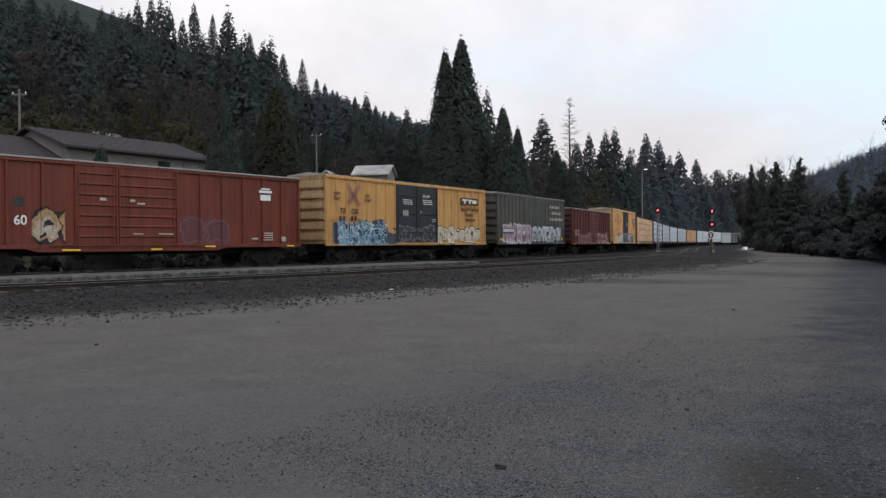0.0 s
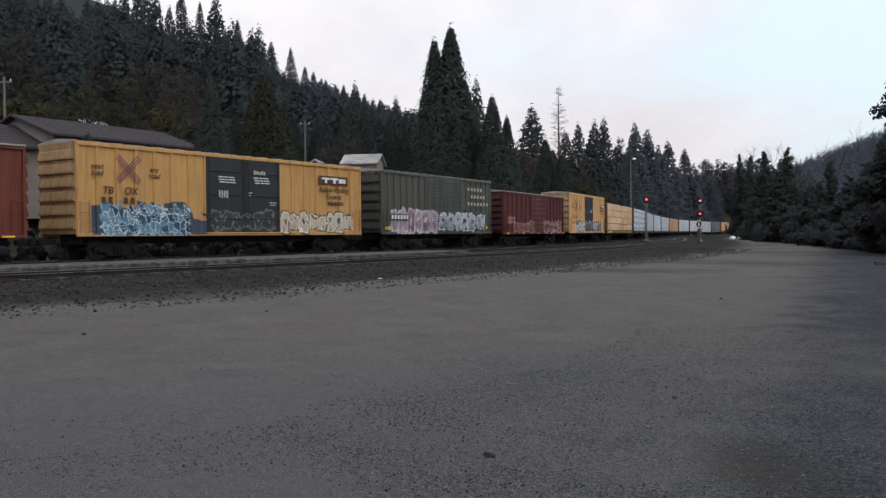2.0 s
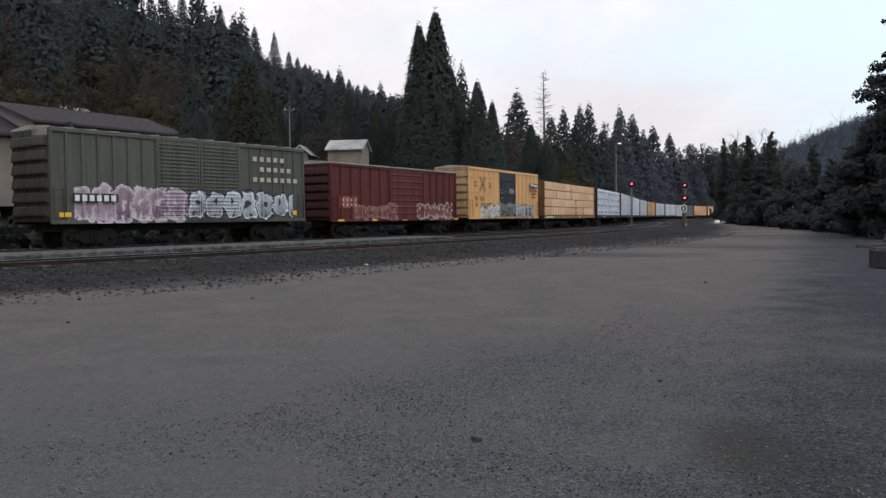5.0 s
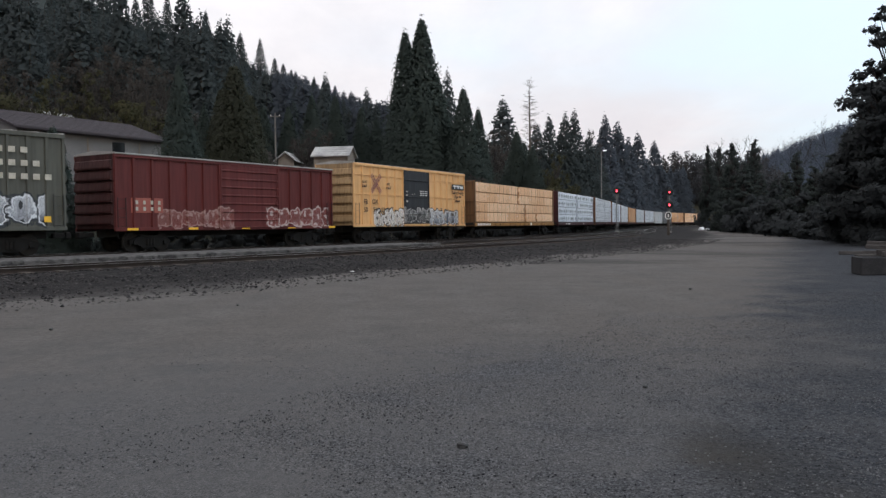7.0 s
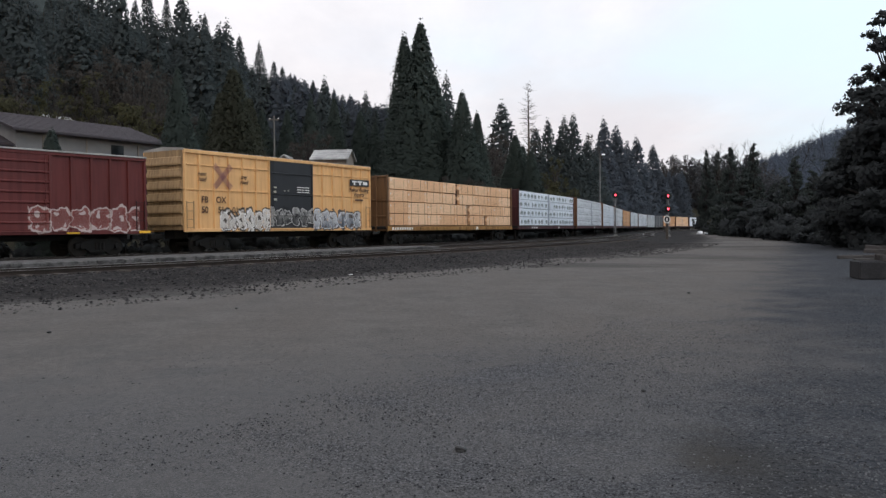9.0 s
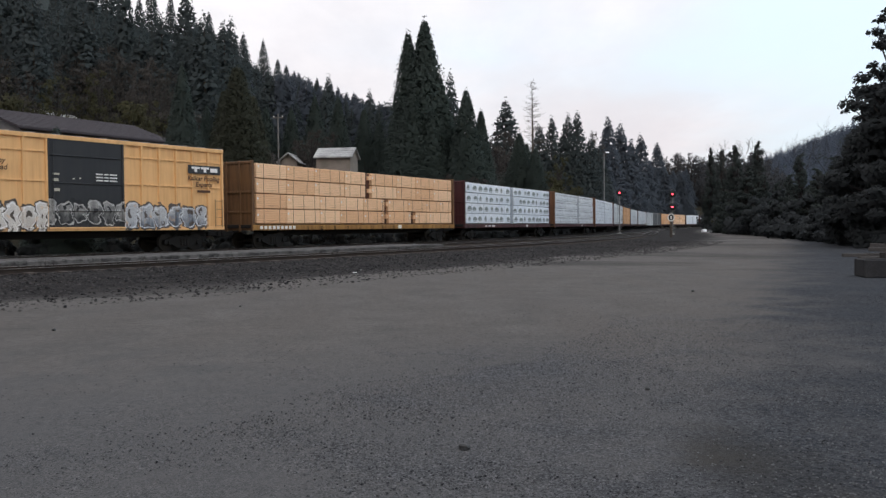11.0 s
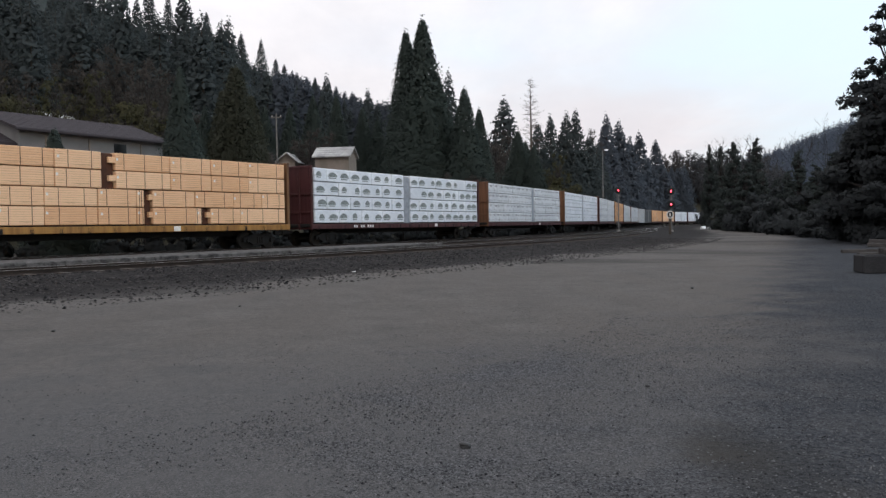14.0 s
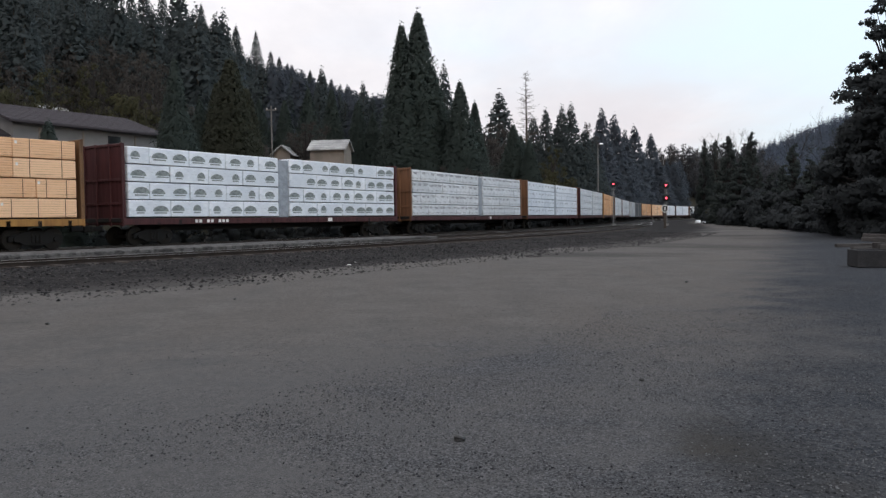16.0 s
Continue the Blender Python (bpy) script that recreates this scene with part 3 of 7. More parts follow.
# ---- the line of the tracks: along the near side of the train, bending left and then right ----
RAIL_Z = 0.5
KNOTS, BENDS = (0, 40, 90, 150, 230), (-0.00471, -0.003655, -0.002689, 0.000455, 0.001674)
S_ALL = np.arange(-140, 700, 1.0)
_bend = np.interp(S_ALL, KNOTS, BENDS)
_turn = np.concatenate([[0], np.cumsum((_bend[1:] + _bend[:-1]) / 2)])
HEAD = _turn - np.interp(0, S_ALL, _turn) + 0.66819
_px = np.concatenate([[0], np.cumsum((np.sin(HEAD[1:]) + np.sin(HEAD[:-1])) / 2)])
_py = np.concatenate([[0], np.cumsum((np.cos(HEAD[1:]) + np.cos(HEAD[:-1])) / 2)])
LINE_X = _px - np.interp(0, S_ALL, _px) - 24.0
LINE_Y = _py - np.interp(0, S_ALL, _py) + 25.0


def along(s, off=0.0):
    """The place s metres along the line and off metres to the camera's side of it, and the heading there."""
    h = float(np.interp(s, S_ALL, HEAD))
    return (float(np.interp(s, S_ALL, LINE_X)) + off * math.cos(h), float(np.interp(s, S_ALL, LINE_Y)) - off * math.sin(h), h)


def from_line(x, y):
    """The signed distance of points from the line (positive on the camera's side) and the s of the nearest place."""
    x, y = np.atleast_1d(x), np.atleast_1d(y)
    d = np.hypot(x[:, None] - LINE_X[None], y[:, None] - LINE_Y[None])
    i = d.argmin(1)
    return (x - LINE_X[i]) * np.cos(HEAD[i]) - (y - LINE_Y[i]) * np.sin(HEAD[i]), S_ALL[i]


TRAIN_OFF = -1.52


def middle_off(s):
    return float(np.interp(s, (-200, 55, 125, 260, 400), (3.3, 3.3, 5.6, 5.6, 3.2)))


def near_off(s):
    return float(np.interp(s, (-200, 45, 75, 100, 128, 135), (9.3, 9.3, 7.9, 7.0, 5.75, 5.65)))


def ramp(v, a, b):
    k = np.clip((v - a) / (b - a), 0, 1)
    return k * k * (3 - 2 * k)


EX, EY = math.sin(radians(17)), math.cos(radians(17))


def terrain(x, y):
    """The height of the ground: the flat lot, a bench with houses behind the tracks, the wooded valley side, a far ridge."""
    x, y = np.atleast_1d(x).astype(float), np.atleast_1d(y).astype(float)
    q, s = from_line(x, y)
    w = -x * EY + y * EX
    z = 0.02 * np.sin(x * 0.7 + 1) * np.sin(y * 0.45) + 0.015 * np.sin(x * 0.23 + y * 0.31)
    z = z + 0.12 * ramp(q, 26, 18)
    behind = ramp(-q, 6, 22)
    l = x * EX + y * EY
    hill = 4.5 * ramp(w, 34, 52) + 0.58 * np.clip(w - 88, 0, 135) + 0.10 * np.clip(w - 223, 0, 260)
    hill = hill * np.interp(l, (250, 320, 390, 460), (1.15, 1.04, 0.84, 0.84))
    hill = hill * (1 + 0.03 * np.sin(x * 0.021 + 2) + 0.03 * np.sin(y * 0.017))
    far = 150 * np.exp(-(((x - 660) / 320) ** 2 + ((y - 900) / 500) ** 2)) * ramp(np.hypot(x, y), 260, 520)
    return z + np.maximum(hill * behind, 1.5 * ramp(-q, 7.0, 10.5)) + 18 * ramp(-q, 15, 60) * np.exp(-(((x - 95) / 55) ** 2 + ((y - 430) / 80) ** 2)) + far


def build_ground():
    u = np.linspace(-1, 1, 231)
    gx = 1900 * np.sinh(5.2 * u) / math.sinh(5.2)
    gy = 2300 * np.sinh(5.4 * u) / math.sinh(5.4) + 22
    xx, yy = np.meshgrid(gx, gy)
    zz = terrain(xx.ravel(), yy.ravel())
    g = Geo()
    n = len(u)
    g.v = [tuple(p) for p in np.stack([xx.ravel(), yy.ravel(), zz], 1).tolist()]
    g.f = [(j * n + i, j * n + i + 1, (j + 1) * n + i + 1, (j + 1) * n + i) for j in range(n - 1) for i in range(n - 1)]
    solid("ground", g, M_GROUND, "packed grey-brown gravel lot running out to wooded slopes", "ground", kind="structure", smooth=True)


def swept(profile, s0, s1, step=2.0, shift=None, wobble=0.0):
    """A closed section of (offset, z) swept along the line; shift: a function of s that moves it sideways."""
    g, n = Geo(), len(profile)
    stations = np.arange(s0, s1 + 0.01, step)
    pts = []
    for s in stations:
        sh = shift(s) if shift else 0.0
        for o, z in profile:
            x, y, h = along(s, o + sh)
            pts.append((x, y, z + (wobble * noise.noise((x * 0.6, y * 0.6, o)) if wobble else 0)))
    faces = [(i * n + k, i * n + (k + 1) % n, (i + 1) * n + (k + 1) % n, (i + 1) * n + k) for i in range(len(stations) - 1) for k in range(n)]
    faces += [tuple(range(n)), tuple(range((len(stations) - 1) * n, len(stations) * n))]
    return g.add(pts, faces)


def build_tracks():
    # the ballast: a low bank that carries all the tracks
    g, stations = Geo(), np.arange(-120, 420, 1.5)
    pts, cols = [], 22
    for s in stations:
        edge = near_off(s) + 1.5
        toe = edge + 10.4 + 0.8 * noise.noise((s * 0.12, 0, 0)) - float(np.interp(s, (60, 120), (0, -1.0)))
        for k in range(cols):
            o = -5.0 + (toe + 5.0) * k / (cols - 1)
            top = 0.33 if o < edge else 0.33 * max(0.0, (toe - o) / (toe - edge)) ** 1.15 + 0.02
            if o < -3.5:
                top = 0.33 + (o + 3.5) * 0.1
            x, y, h = along(s, o)
            z0 = top + 0.05 * noise.noise((x * 0.8, y * 0.8, 0)) * (1 if k < cols - 2 else 0)
            pts.append((x, y, z0 - (0.25 if k == cols - 1 else 0)))
    n = cols
    g.add(pts, [(i * n + k, i * n + k + 1, (i + 1) * n + k + 1, (i + 1) * n + k) for i in range(len(stations) - 1) for k in range(n - 1)])
    solid("ballast_bank", g, M_BALLAST_BED, "dark grey railway ballast bank under the tracks", "ballast", kind="structure", smooth=True)

    section = [(-0.07, 0.33), (0.07, 0.33), (0.07, 0.35), (0.012, 0.37), (0.012, 0.455), (0.036, 0.47), (0.036, 0.497), (0.028, 0.5),
               (-0.028, 0.5), (-0.036, 0.497), (-0.036, 0.47), (-0.012, 0.455), (-0.012, 0.37), (-0.07, 0.35)]
    top = [(-0.03, 0.495), (0.03, 0.495), (0.03, 0.503), (-0.03, 0.503)]
    tie = Geo().box(-0.115, 0.115, -1.3, 1.3, -0.12, 0.06, 0.012).mesh("tie", M_TIE)
    for name, shift, s0, s1, label in (("track_1", lambda s: TRAIN_OFF, -120, 420, "railway track that the freight train runs on"),
                                      ("track_2", middle_off, -120, 400, "empty middle railway track in dark ballast"),
                                      ("track_3", near_off, -120, 134, "railway track along the lot with worn bright rails")):
        base = thing(name, Matrix(), label, "railway track", kind="structure")
        for side in (-0.755, 0.755):
            rail = part("rail", swept([(o + side, z) for o, z in section], s0, s1, 3.0, shift), M_RAIL, base)
            part("railhead", swept([(o + side, z) for o, z in top], s0, s1, 3.0, shift), M_RAILTOP, rail, "bright worn top of the rail")
        near = range(-6, 74) if name != "track_1" else range(0, 60)
        for k in near:
            s = k * 1.0
            x, y, h = along(s, shift(s))
            part("tie", tie, None, base, at=Matrix.Translation((x, y, 0.315 + 0.006 * math.sin(k * 2.3))) @ Matrix.Rotation(math.pi / 2 - h + 0.01 * math.sin(k * 1.7), 4, "Z"))
    # the switch stand area: low dark timbers
    plat = [(4.75, 0.30), (7.75, 0.30), (7.75, 0.60), (7.70, 0.63), (4.80, 0.63), (4.75, 0.60)]
    solid("platform", swept(plat, -118, 31.0, 1.5, None, 0.02), M_PLATFORM, "low light-grey gravel platform between two tracks", "platform", kind="structure")


def stones(count, place, lo, hi, rng, seed_shape=0):
    """Many small broken stones in one mesh; place(rng) gives x, y, z."""
    base = np.array([(0, 0, 1), (0.9, 0.1, 0.2), (-0.2, 0.95, 0.1), (-0.8, -0.5, 0.15), (0.3, -0.9, 0.2), (0, 0, -0.6)])
    tri = [(0, 1, 2), (0, 2, 3), (0, 3, 4), (0, 4, 1), (5, 2, 1), (5, 3, 2), (5, 4, 3), (5, 1, 4)]
    v, f = [], []
    for k in range(count):
        x, y, z = place(rng)
        size = lo + (hi - lo) * rng.random() ** 2.2
        p = base * (1 + 0.35 * (rng.random((6, 3)) - 0.5)) * size * np.array([1, 0.8, 0.62])
        a = rng.random() * 6.28
        c, s = math.cos(a), math.sin(a)
        q = np.stack([p[:, 0] * c - p[:, 1] * s + x, p[:, 0] * s + p[:, 1] * c + y, p[:, 2] + z + size * 0.15], 1)
        v += q.tolist()
        f += [(i + 6 * k, j + 6 * k, m + 6 * k) for i, j, m in tri]
    me = bpy.data.meshes.new("stones")
    me.from_pydata(v, [], f)
    return me


def build_stones():
    rng = np.random.default_rng(5)

    def on_bank(r):
        s = -14 + 75 * r.random() ** 1.3
        edge = near_off(s) + 1.1
        o = edge + 8.6 * r.random() ** 1.1
        x, y, h = along(s, o)
        toe = near_off(s) + 11.9
        top = 0.33 if o < edge + 0.4 else 0.33 * max(0.0, (toe - o) / 10.4) ** 1.15 + 0.01
        return x, y, max(top + 0.012, float(terrain(x, y)[0]) - 0.01)
    me = stones(24000, on_bank, 0.022, 0.068, rng)
    me.materials.append(M_BALLAST)
    solid("ballast_stones", me, None, "loose broken ballast stones along the track bank", "gravel", kind="stuff")

    def on_lot(r):
        while True:
            y = 3.0 + 15 * r.random() ** 1.5
            x = (r.random() * 2 - 1) * (1.5 + 0.68 * y)
            if y > 9.6 + 1.1 * x + 3.0 * noise.noise((x * 0.5, y * 0.5, 7.0)) and r.random() < 0.88:
                continue
            if noise.noise((x * 0.33, y * 0.33, 4.0)) + 0.5 * noise.noise((x * 1.3, y * 1.3, 1.0)) > r.random() * 0.9 - 0.45:
                return x, y, float(0.02 * math.sin(x * 0.7 + 1) * math.sin(y * 0.45) + 0.015 * math.sin(x * 0.23 + y * 0.31))
    me = stones(64000, on_lot, 0.004, 0.0145, rng)
    me.materials.append(M_PEBBLE)
    solid("loose_gravel", me, None, "loose blue-grey pebbles scattered on the packed lot", "gravel", kind="stuff")
    for x, y, size in ((0.12, 5.75, 0.042), (1.95, 7.9, 0.026), (-6.0, 12.4, 0.036), (-4.1, 16.2, 0.03), (5.9, 19.5, 0.04)):
        bm = bmesh.new()
        bmesh.ops.create_icosphere(bm, subdivisions=2, radius=size)
        for v in bm.verts:
            v.co = v.co * (1 + 0.5 * noise.noise(v.co * 22 + Vector((x, y, 0))))
            v.co.z *= 0.6
        me = bpy.data.meshes.new("rock")
        bm.to_mesh(me)
        bm.free()
        me.materials.append(M_SIGNAL)
        ob = new("rock", me)
        ob.matrix_basis = Matrix.Translation((x, y, float(terrain(x, y)[0]) + size * 0.4))
        tagged(ob, "single dark fist-sized stone lying on the gravel", "stone", "single stones on the lot")
    for s, o in ((25, 14.2), (14, 15.5), (13, 16.2), (45, 13.5)):
        x, y, h = along(s, o)
        g = Geo().box(-0.1, 0.1, -0.06, 0.06, 0, 0.04, 0.015)
        solid("litter", g, M_WHITE, "crumpled white scrap lying on the ballast", "litter", "white scraps by the track", m=pose(x, y, 0.13, 4, 6, 40 * s))


build_ground()
build_tracks()
build_stones()

# ---- freight cars: x runs along the train away from the lot, -y faces the camera, z from the rail tops ----


def lettering(words, size, m, material, parent, name="lettering", slant=0.0):
    cu = bpy.data.curves.new("words", "FONT")
    cu.body, cu.size, cu.extrude, cu.align_x = words, size, 0.003, "CENTER"
    cu.offset, cu.shear = size * 0.018, slant
    ob = bpy.data.objects.new("words", cu)
    scene.collection.objects.link(ob)
    bpy.context.view_layer.update()
    me = bpy.data.meshes.new_from_object(ob.evaluated_get(bpy.context.evaluated_depsgraph_get()))
    bpy.data.objects.remove(ob)
    me.materials.clear()
    me.materials.append(material)
    return part(name, me, None, parent, at=m)


def side(x, z, out=1.53, lean=0.0):
    """The pose of flat lettering on the near side of a car."""
    return pose(x, -out, z, 90, lean, 0)


def bars(rows, material, parent, out=1.53, name="stencil"):
    """Painted bars for writing: rows of x0, x1, z0, z1."""
    for x0, x1, z0, z1 in rows:
        part(name, Geo().box(x0, x1, -out - 0.003, -out + 0.003, z0, z1, 0.001), material, parent)


def wheel_mesh():
    g = Geo()
    prof = [(0.05, -0.86), (0.40, -0.83), (0.455, -0.82), (0.457, -0.74), (0.485, -0.72), (0.485, -0.695), (0.40, -0.70), (0.12, -0.72), (0.085, -0.66),
            (0.085, 0.66), (0.12, 0.72), (0.40, 0.70), (0.485, 0.695), (0.485, 0.72), (0.457, 0.74), (0.455, 0.82), (0.40, 0.83), (0.05, 0.86)]
    n = 20
    pts = [(r * math.cos(2 * math.pi * k / n), y, r * math.sin(2 * math.pi * k / n)) for r, y in prof for k in range(n)]
    faces = [(i * n + k, i * n + (k + 1) % n, (i + 1) * n + (k + 1) % n, (i + 1) * n + k) for i in range(len(prof) - 1) for k in range(n)]
    faces += [tuple(range(n)), tuple(range((len(prof) - 1) * n, len(prof) * n))]
    return g.add(pts, faces).mesh("wheelset", M_WHEEL)


WHEEL = wheel_mesh()


def frame_mesh():
    g = Geo()
    out = [(-1.15, 0.36), (-1.15, 0.58), (-0.85, 0.66), (-0.45, 0.78), (0.45, 0.78), (0.85, 0.66), (1.15, 0.58), (1.15, 0.36), (0.75, 0.38), (0.45, 0.2), (-0.45, 0.2), (-0.75, 0.38)]
    g.prism(out, "y", -0.09, 0.09)
    for x in (-0.16, 0, 0.16):
        g.tube([(x, -0.11, 0.3), (x, -0.11, 0.62)], 0.07, 8)
    for x in (-0.85, 0.85):
        g.tube([(x, -0.16, 0.457), (x, 0.1, 0.457)], 0.12, 10)
    return g.mesh("side_frame", M_TRUCK)


SIDE_FRAME = frame_mesh()
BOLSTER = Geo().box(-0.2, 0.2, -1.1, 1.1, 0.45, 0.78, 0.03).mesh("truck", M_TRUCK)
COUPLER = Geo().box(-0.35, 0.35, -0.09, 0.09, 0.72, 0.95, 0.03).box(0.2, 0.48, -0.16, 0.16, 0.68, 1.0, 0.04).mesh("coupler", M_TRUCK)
ROLLING = []  # wheelsets that turn


def running_gear(car, centres, half, turning=True):
    for x in centres:
        truck = part("truck", BOLSTER, None, car, "cast steel truck, coloured near-black for the shade under the car", at=Matrix.Translation((x, 0, 0)))
        for y in (-1.0, 1.0):
            part("side_frame", SIDE_FRAME, None, truck, at=Matrix.Translation((0, y, 0)) @ (Matrix.Rotation(math.pi, 4, "Z") if y > 0 else Matrix()))
        for d in (-0.85, 0.85):
            w = part("wheelset", WHEEL, None, truck, at=Matrix.Translation((d, 0, 0.457)))
            if turning:
                ROLLING.append((w, d))
    for k in (-1, 1):
        part("coupler", COUPLER, None, car, at=Matrix.Translation((k * (half + 0.45), 0, 0)) @ (Matrix.Rotation(math.pi, 4, "Z") if k < 0 else Matrix()))


def ladder_mesh(height, material):
    g = Geo()
    for x in (-0.22, 0.22):
        g.box(x - 0.02, x + 0.02, -0.03, 0.01, 0, height, 0.004)
    for k in range(int(height / 0.42) + 1):
        g.tube([(-0.22, -0.04, 0.06 + k * 0.42), (0.22, -0.04, 0.06 + k * 0.42)], 0.014, 6)
    return g.mesh("ladder", material)


def boxcar(label, length, zb, zt, paint, roofing, posts, doors, door_paint, ladder=1.4, panel_lines=(), end_paint=None, deep=False, wavy=6, detail=True, rail_paint=None, pale_edge=False):
    """posts: x of the outside side posts; doors: (x0, x1, style) on each side."""
    car = thing("boxcar", Matrix(), label, "boxcar", "freight cars of the train")
    h, w = length / 2, 1.43
    eave = zt - 0.10
    part("body", Geo().box(-h, h, -w, w, zb + 0.12, eave, 0.02), paint, car)
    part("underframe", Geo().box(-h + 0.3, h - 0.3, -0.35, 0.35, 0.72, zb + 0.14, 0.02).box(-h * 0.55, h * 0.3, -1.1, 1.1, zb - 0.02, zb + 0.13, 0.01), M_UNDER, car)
    # roof: low ridge with cross ribs
    g = Geo().prism([(-w - 0.05, eave - 0.03), (w + 0.05, eave - 0.03), (w + 0.05, eave + 0.03), (0, zt + 0.05), (-w - 0.05, eave + 0.03)], "x", -h - 0.02, h + 0.02)
    n = int(length / 1.05)
    for k in range(n + 1):
        x = -h + 0.05 + (length - 0.1) * k / n
        g.prism([(-w - 0.03, eave + 0.03), (-w - 0.03, eave + 0.07), (0, zt + 0.09), (w + 0.03, eave + 0.07), (w + 0.03, eave + 0.03), (0, zt + 0.05)], "x", x - 0.035, x + 0.035)
    part("roof", g, roofing, car)
    post = Geo().prism([(-0.07, 0.0), (-0.05, -0.09), (0.05, -0.09), (0.07, 0.0)], "z", zb + 0.1, eave - 0.02).mesh("side_post", paint)
    for y in (-w, w):
        turn = Matrix() if y < 0 else Matrix.Rotation(math.pi, 4, "Z")
        sill = Geo().box(-h, h, -0.11, 0.02, zb, zb + 0.17, 0.012)
        if deep:
            sill.prism([(-length * 0.31, zb + 0.02), (-length * 0.28, zb - 0.14), (length * 0.20, zb - 0.14), (length * 0.24, zb + 0.02)], "y", -0.10, 0.0)
        part("side_sill", sill, rail_paint or paint, car, at=Matrix.Translation((0, y, 0)) @ turn)
        part("top_chord", Geo().box(-h, h, -0.10, 0.02, eave - 0.16, eave + 0.02, 0.012), rail_paint or paint, car, at=Matrix.Translation((0, y, 0)) @ turn)
        if pale_edge:
            part("roof_edge", Geo().box(-h, h, -0.135, -0.05, eave - 0.02, eave + 0.05, 0.012), M_ROOF, car, "pale worn edge of the roof", at=Matrix.Translation((0, y, 0)) @ turn)
        for x in posts:
            if y < 0:
                part("side_post", Geo().prism([(x - 0.07, 0.0), (x - 0.05, -0.09), (x + 0.05, -0.09), (x + 0.07, 0.0)], "z", zb + 0.1, eave - 0.02), paint, car, at=Matrix.Translation((0, y, 0)))
            else:
                part("side_post", post, None, car, at=Matrix.Translation((-x, y, 0)) @ turn)
        for z in panel_lines:
            part("panel_seam", Geo().box(-h + 0.2, h - 0.2, -0.05, 0.0, z - 0.035, z + 0.035, 0.008), paint, car, at=Matrix.Translation((0, y, 0)) @ turn)
        for x0, x1, style in doors:
            d = Geo().box(x0 + 0.03, x1 - 0.03, -0.075, 0.01, zb + 0.17, eave - 0.15, 0.015)
            ribs = []
            rows = {"wide": 7, "fine": 20, "smooth": 3}[style]
            for r in range(rows):
                z = zb + 0.3 + (eave - zb - 0.55) * (r + 0.5) / rows
                t = {"wide": 0.05, "fine": 0.035, "smooth": 0.03}[style]
                ribs.append(Geo().prism([(-0.07, z - t * 1.3), (-0.12, z - t * 0.4), (-0.12, z + t * 0.4), (-0.07, z + t * 1.3)], "x", x0 + 0.12, x1 - 0.12))
            door = part("door", d, door_paint, car, at=Matrix.Translation((0, y, 0)) @ turn)
            for r in ribs:
                part("door_rib", r, door_paint, door)
            for x in (x0 + 0.07, x1 - 0.07):
                part("door_post", Geo().box(x - 0.05, x + 0.05, -0.125, -0.06, zb + 0.17, eave - 0.15, 0.01), door_paint, door)
            x = x0 + 0.22 if style != "wide" else x1 - 0.3
            part("lock_rod", Geo().tube([(x, -0.16, zb + 0.2), (x, -0.16, eave - 0.2)], 0.018, 6).box(x - 0.07, x + 0.07, -0.18, -0.13, zb + 1.35, zb + 1.5, 0.01), door_paint, door)
        part("door_track", Geo().box(min(d[0] for d in doors) - 1.2, max(d[1] for d in doors) + 1.2, -0.16, -0.02, zb + 0.10, zb + 0.16, 0.01), rail_paint or paint, car, at=Matrix.Translation((0, y, 0)) @ turn)
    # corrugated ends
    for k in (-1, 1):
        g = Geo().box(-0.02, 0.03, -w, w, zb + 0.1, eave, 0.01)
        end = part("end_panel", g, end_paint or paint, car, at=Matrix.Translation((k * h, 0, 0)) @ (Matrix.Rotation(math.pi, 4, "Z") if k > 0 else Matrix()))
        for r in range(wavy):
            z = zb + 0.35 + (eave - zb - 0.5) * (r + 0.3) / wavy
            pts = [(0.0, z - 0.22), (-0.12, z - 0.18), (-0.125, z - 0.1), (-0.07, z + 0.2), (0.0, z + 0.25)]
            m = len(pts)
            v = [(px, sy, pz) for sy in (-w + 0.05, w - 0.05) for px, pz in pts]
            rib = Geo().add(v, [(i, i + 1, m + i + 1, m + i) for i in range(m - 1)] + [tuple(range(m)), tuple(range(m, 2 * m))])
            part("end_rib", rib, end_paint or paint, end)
    steel = ladder_mesh(ladder, end_paint or paint)
    for x, y in ((-h + 0.35, -w - 0.06), (h - 0.35, -w - 0.06)):
        part("ladder", steel, None, car, at=Matrix.Translation((x, y - 0.03, zb + 0.15)))
        part("step", Geo().tube([(x - 0.2, y, zb + 0.05), (x - 0.2, y, zb - 0.32), (x + 0.2, y, zb - 0.32), (x + 0.2, y, zb + 0.05)], 0.018, 6), M_TRUCK, car)
    running_gear(car, (-h + 2.2, h - 2.2), h, detail)
    return car


def spread(length, doors, pitch):
    """Even side posts along a side with the door openings left free."""
    h, xs = length / 2, []
    edges = [-h] + [e for d in sorted(doors) for e in d[:2]] + [h]
    for a, b in zip(edges[::2], edges[1::2]):
        n = max(1, round((b - a) / pitch))
        xs += [a + (b - a) * k / n for k in range(n + 1)]
    return sorted({round(min(max(x, -h + 0.08), h - 0.08), 3) for x in xs})


M_CREAM = plain("worn_cream_paint", (0.36, 0.33, 0.27), (0.5, 0.47, 0.4), 0.65)
BLACK, WHITE_G = (0.012, 0.012, 0.014), (0.62, 0.63, 0.66)
TRAIN = []  # each car with the s of its middle at the start, and half the distance of its trucks


def place_car(car, s0, s1):
    TRAIN.append((car, (s0 + s1) / 2, (s1 - s0) / 2 - 2.2))


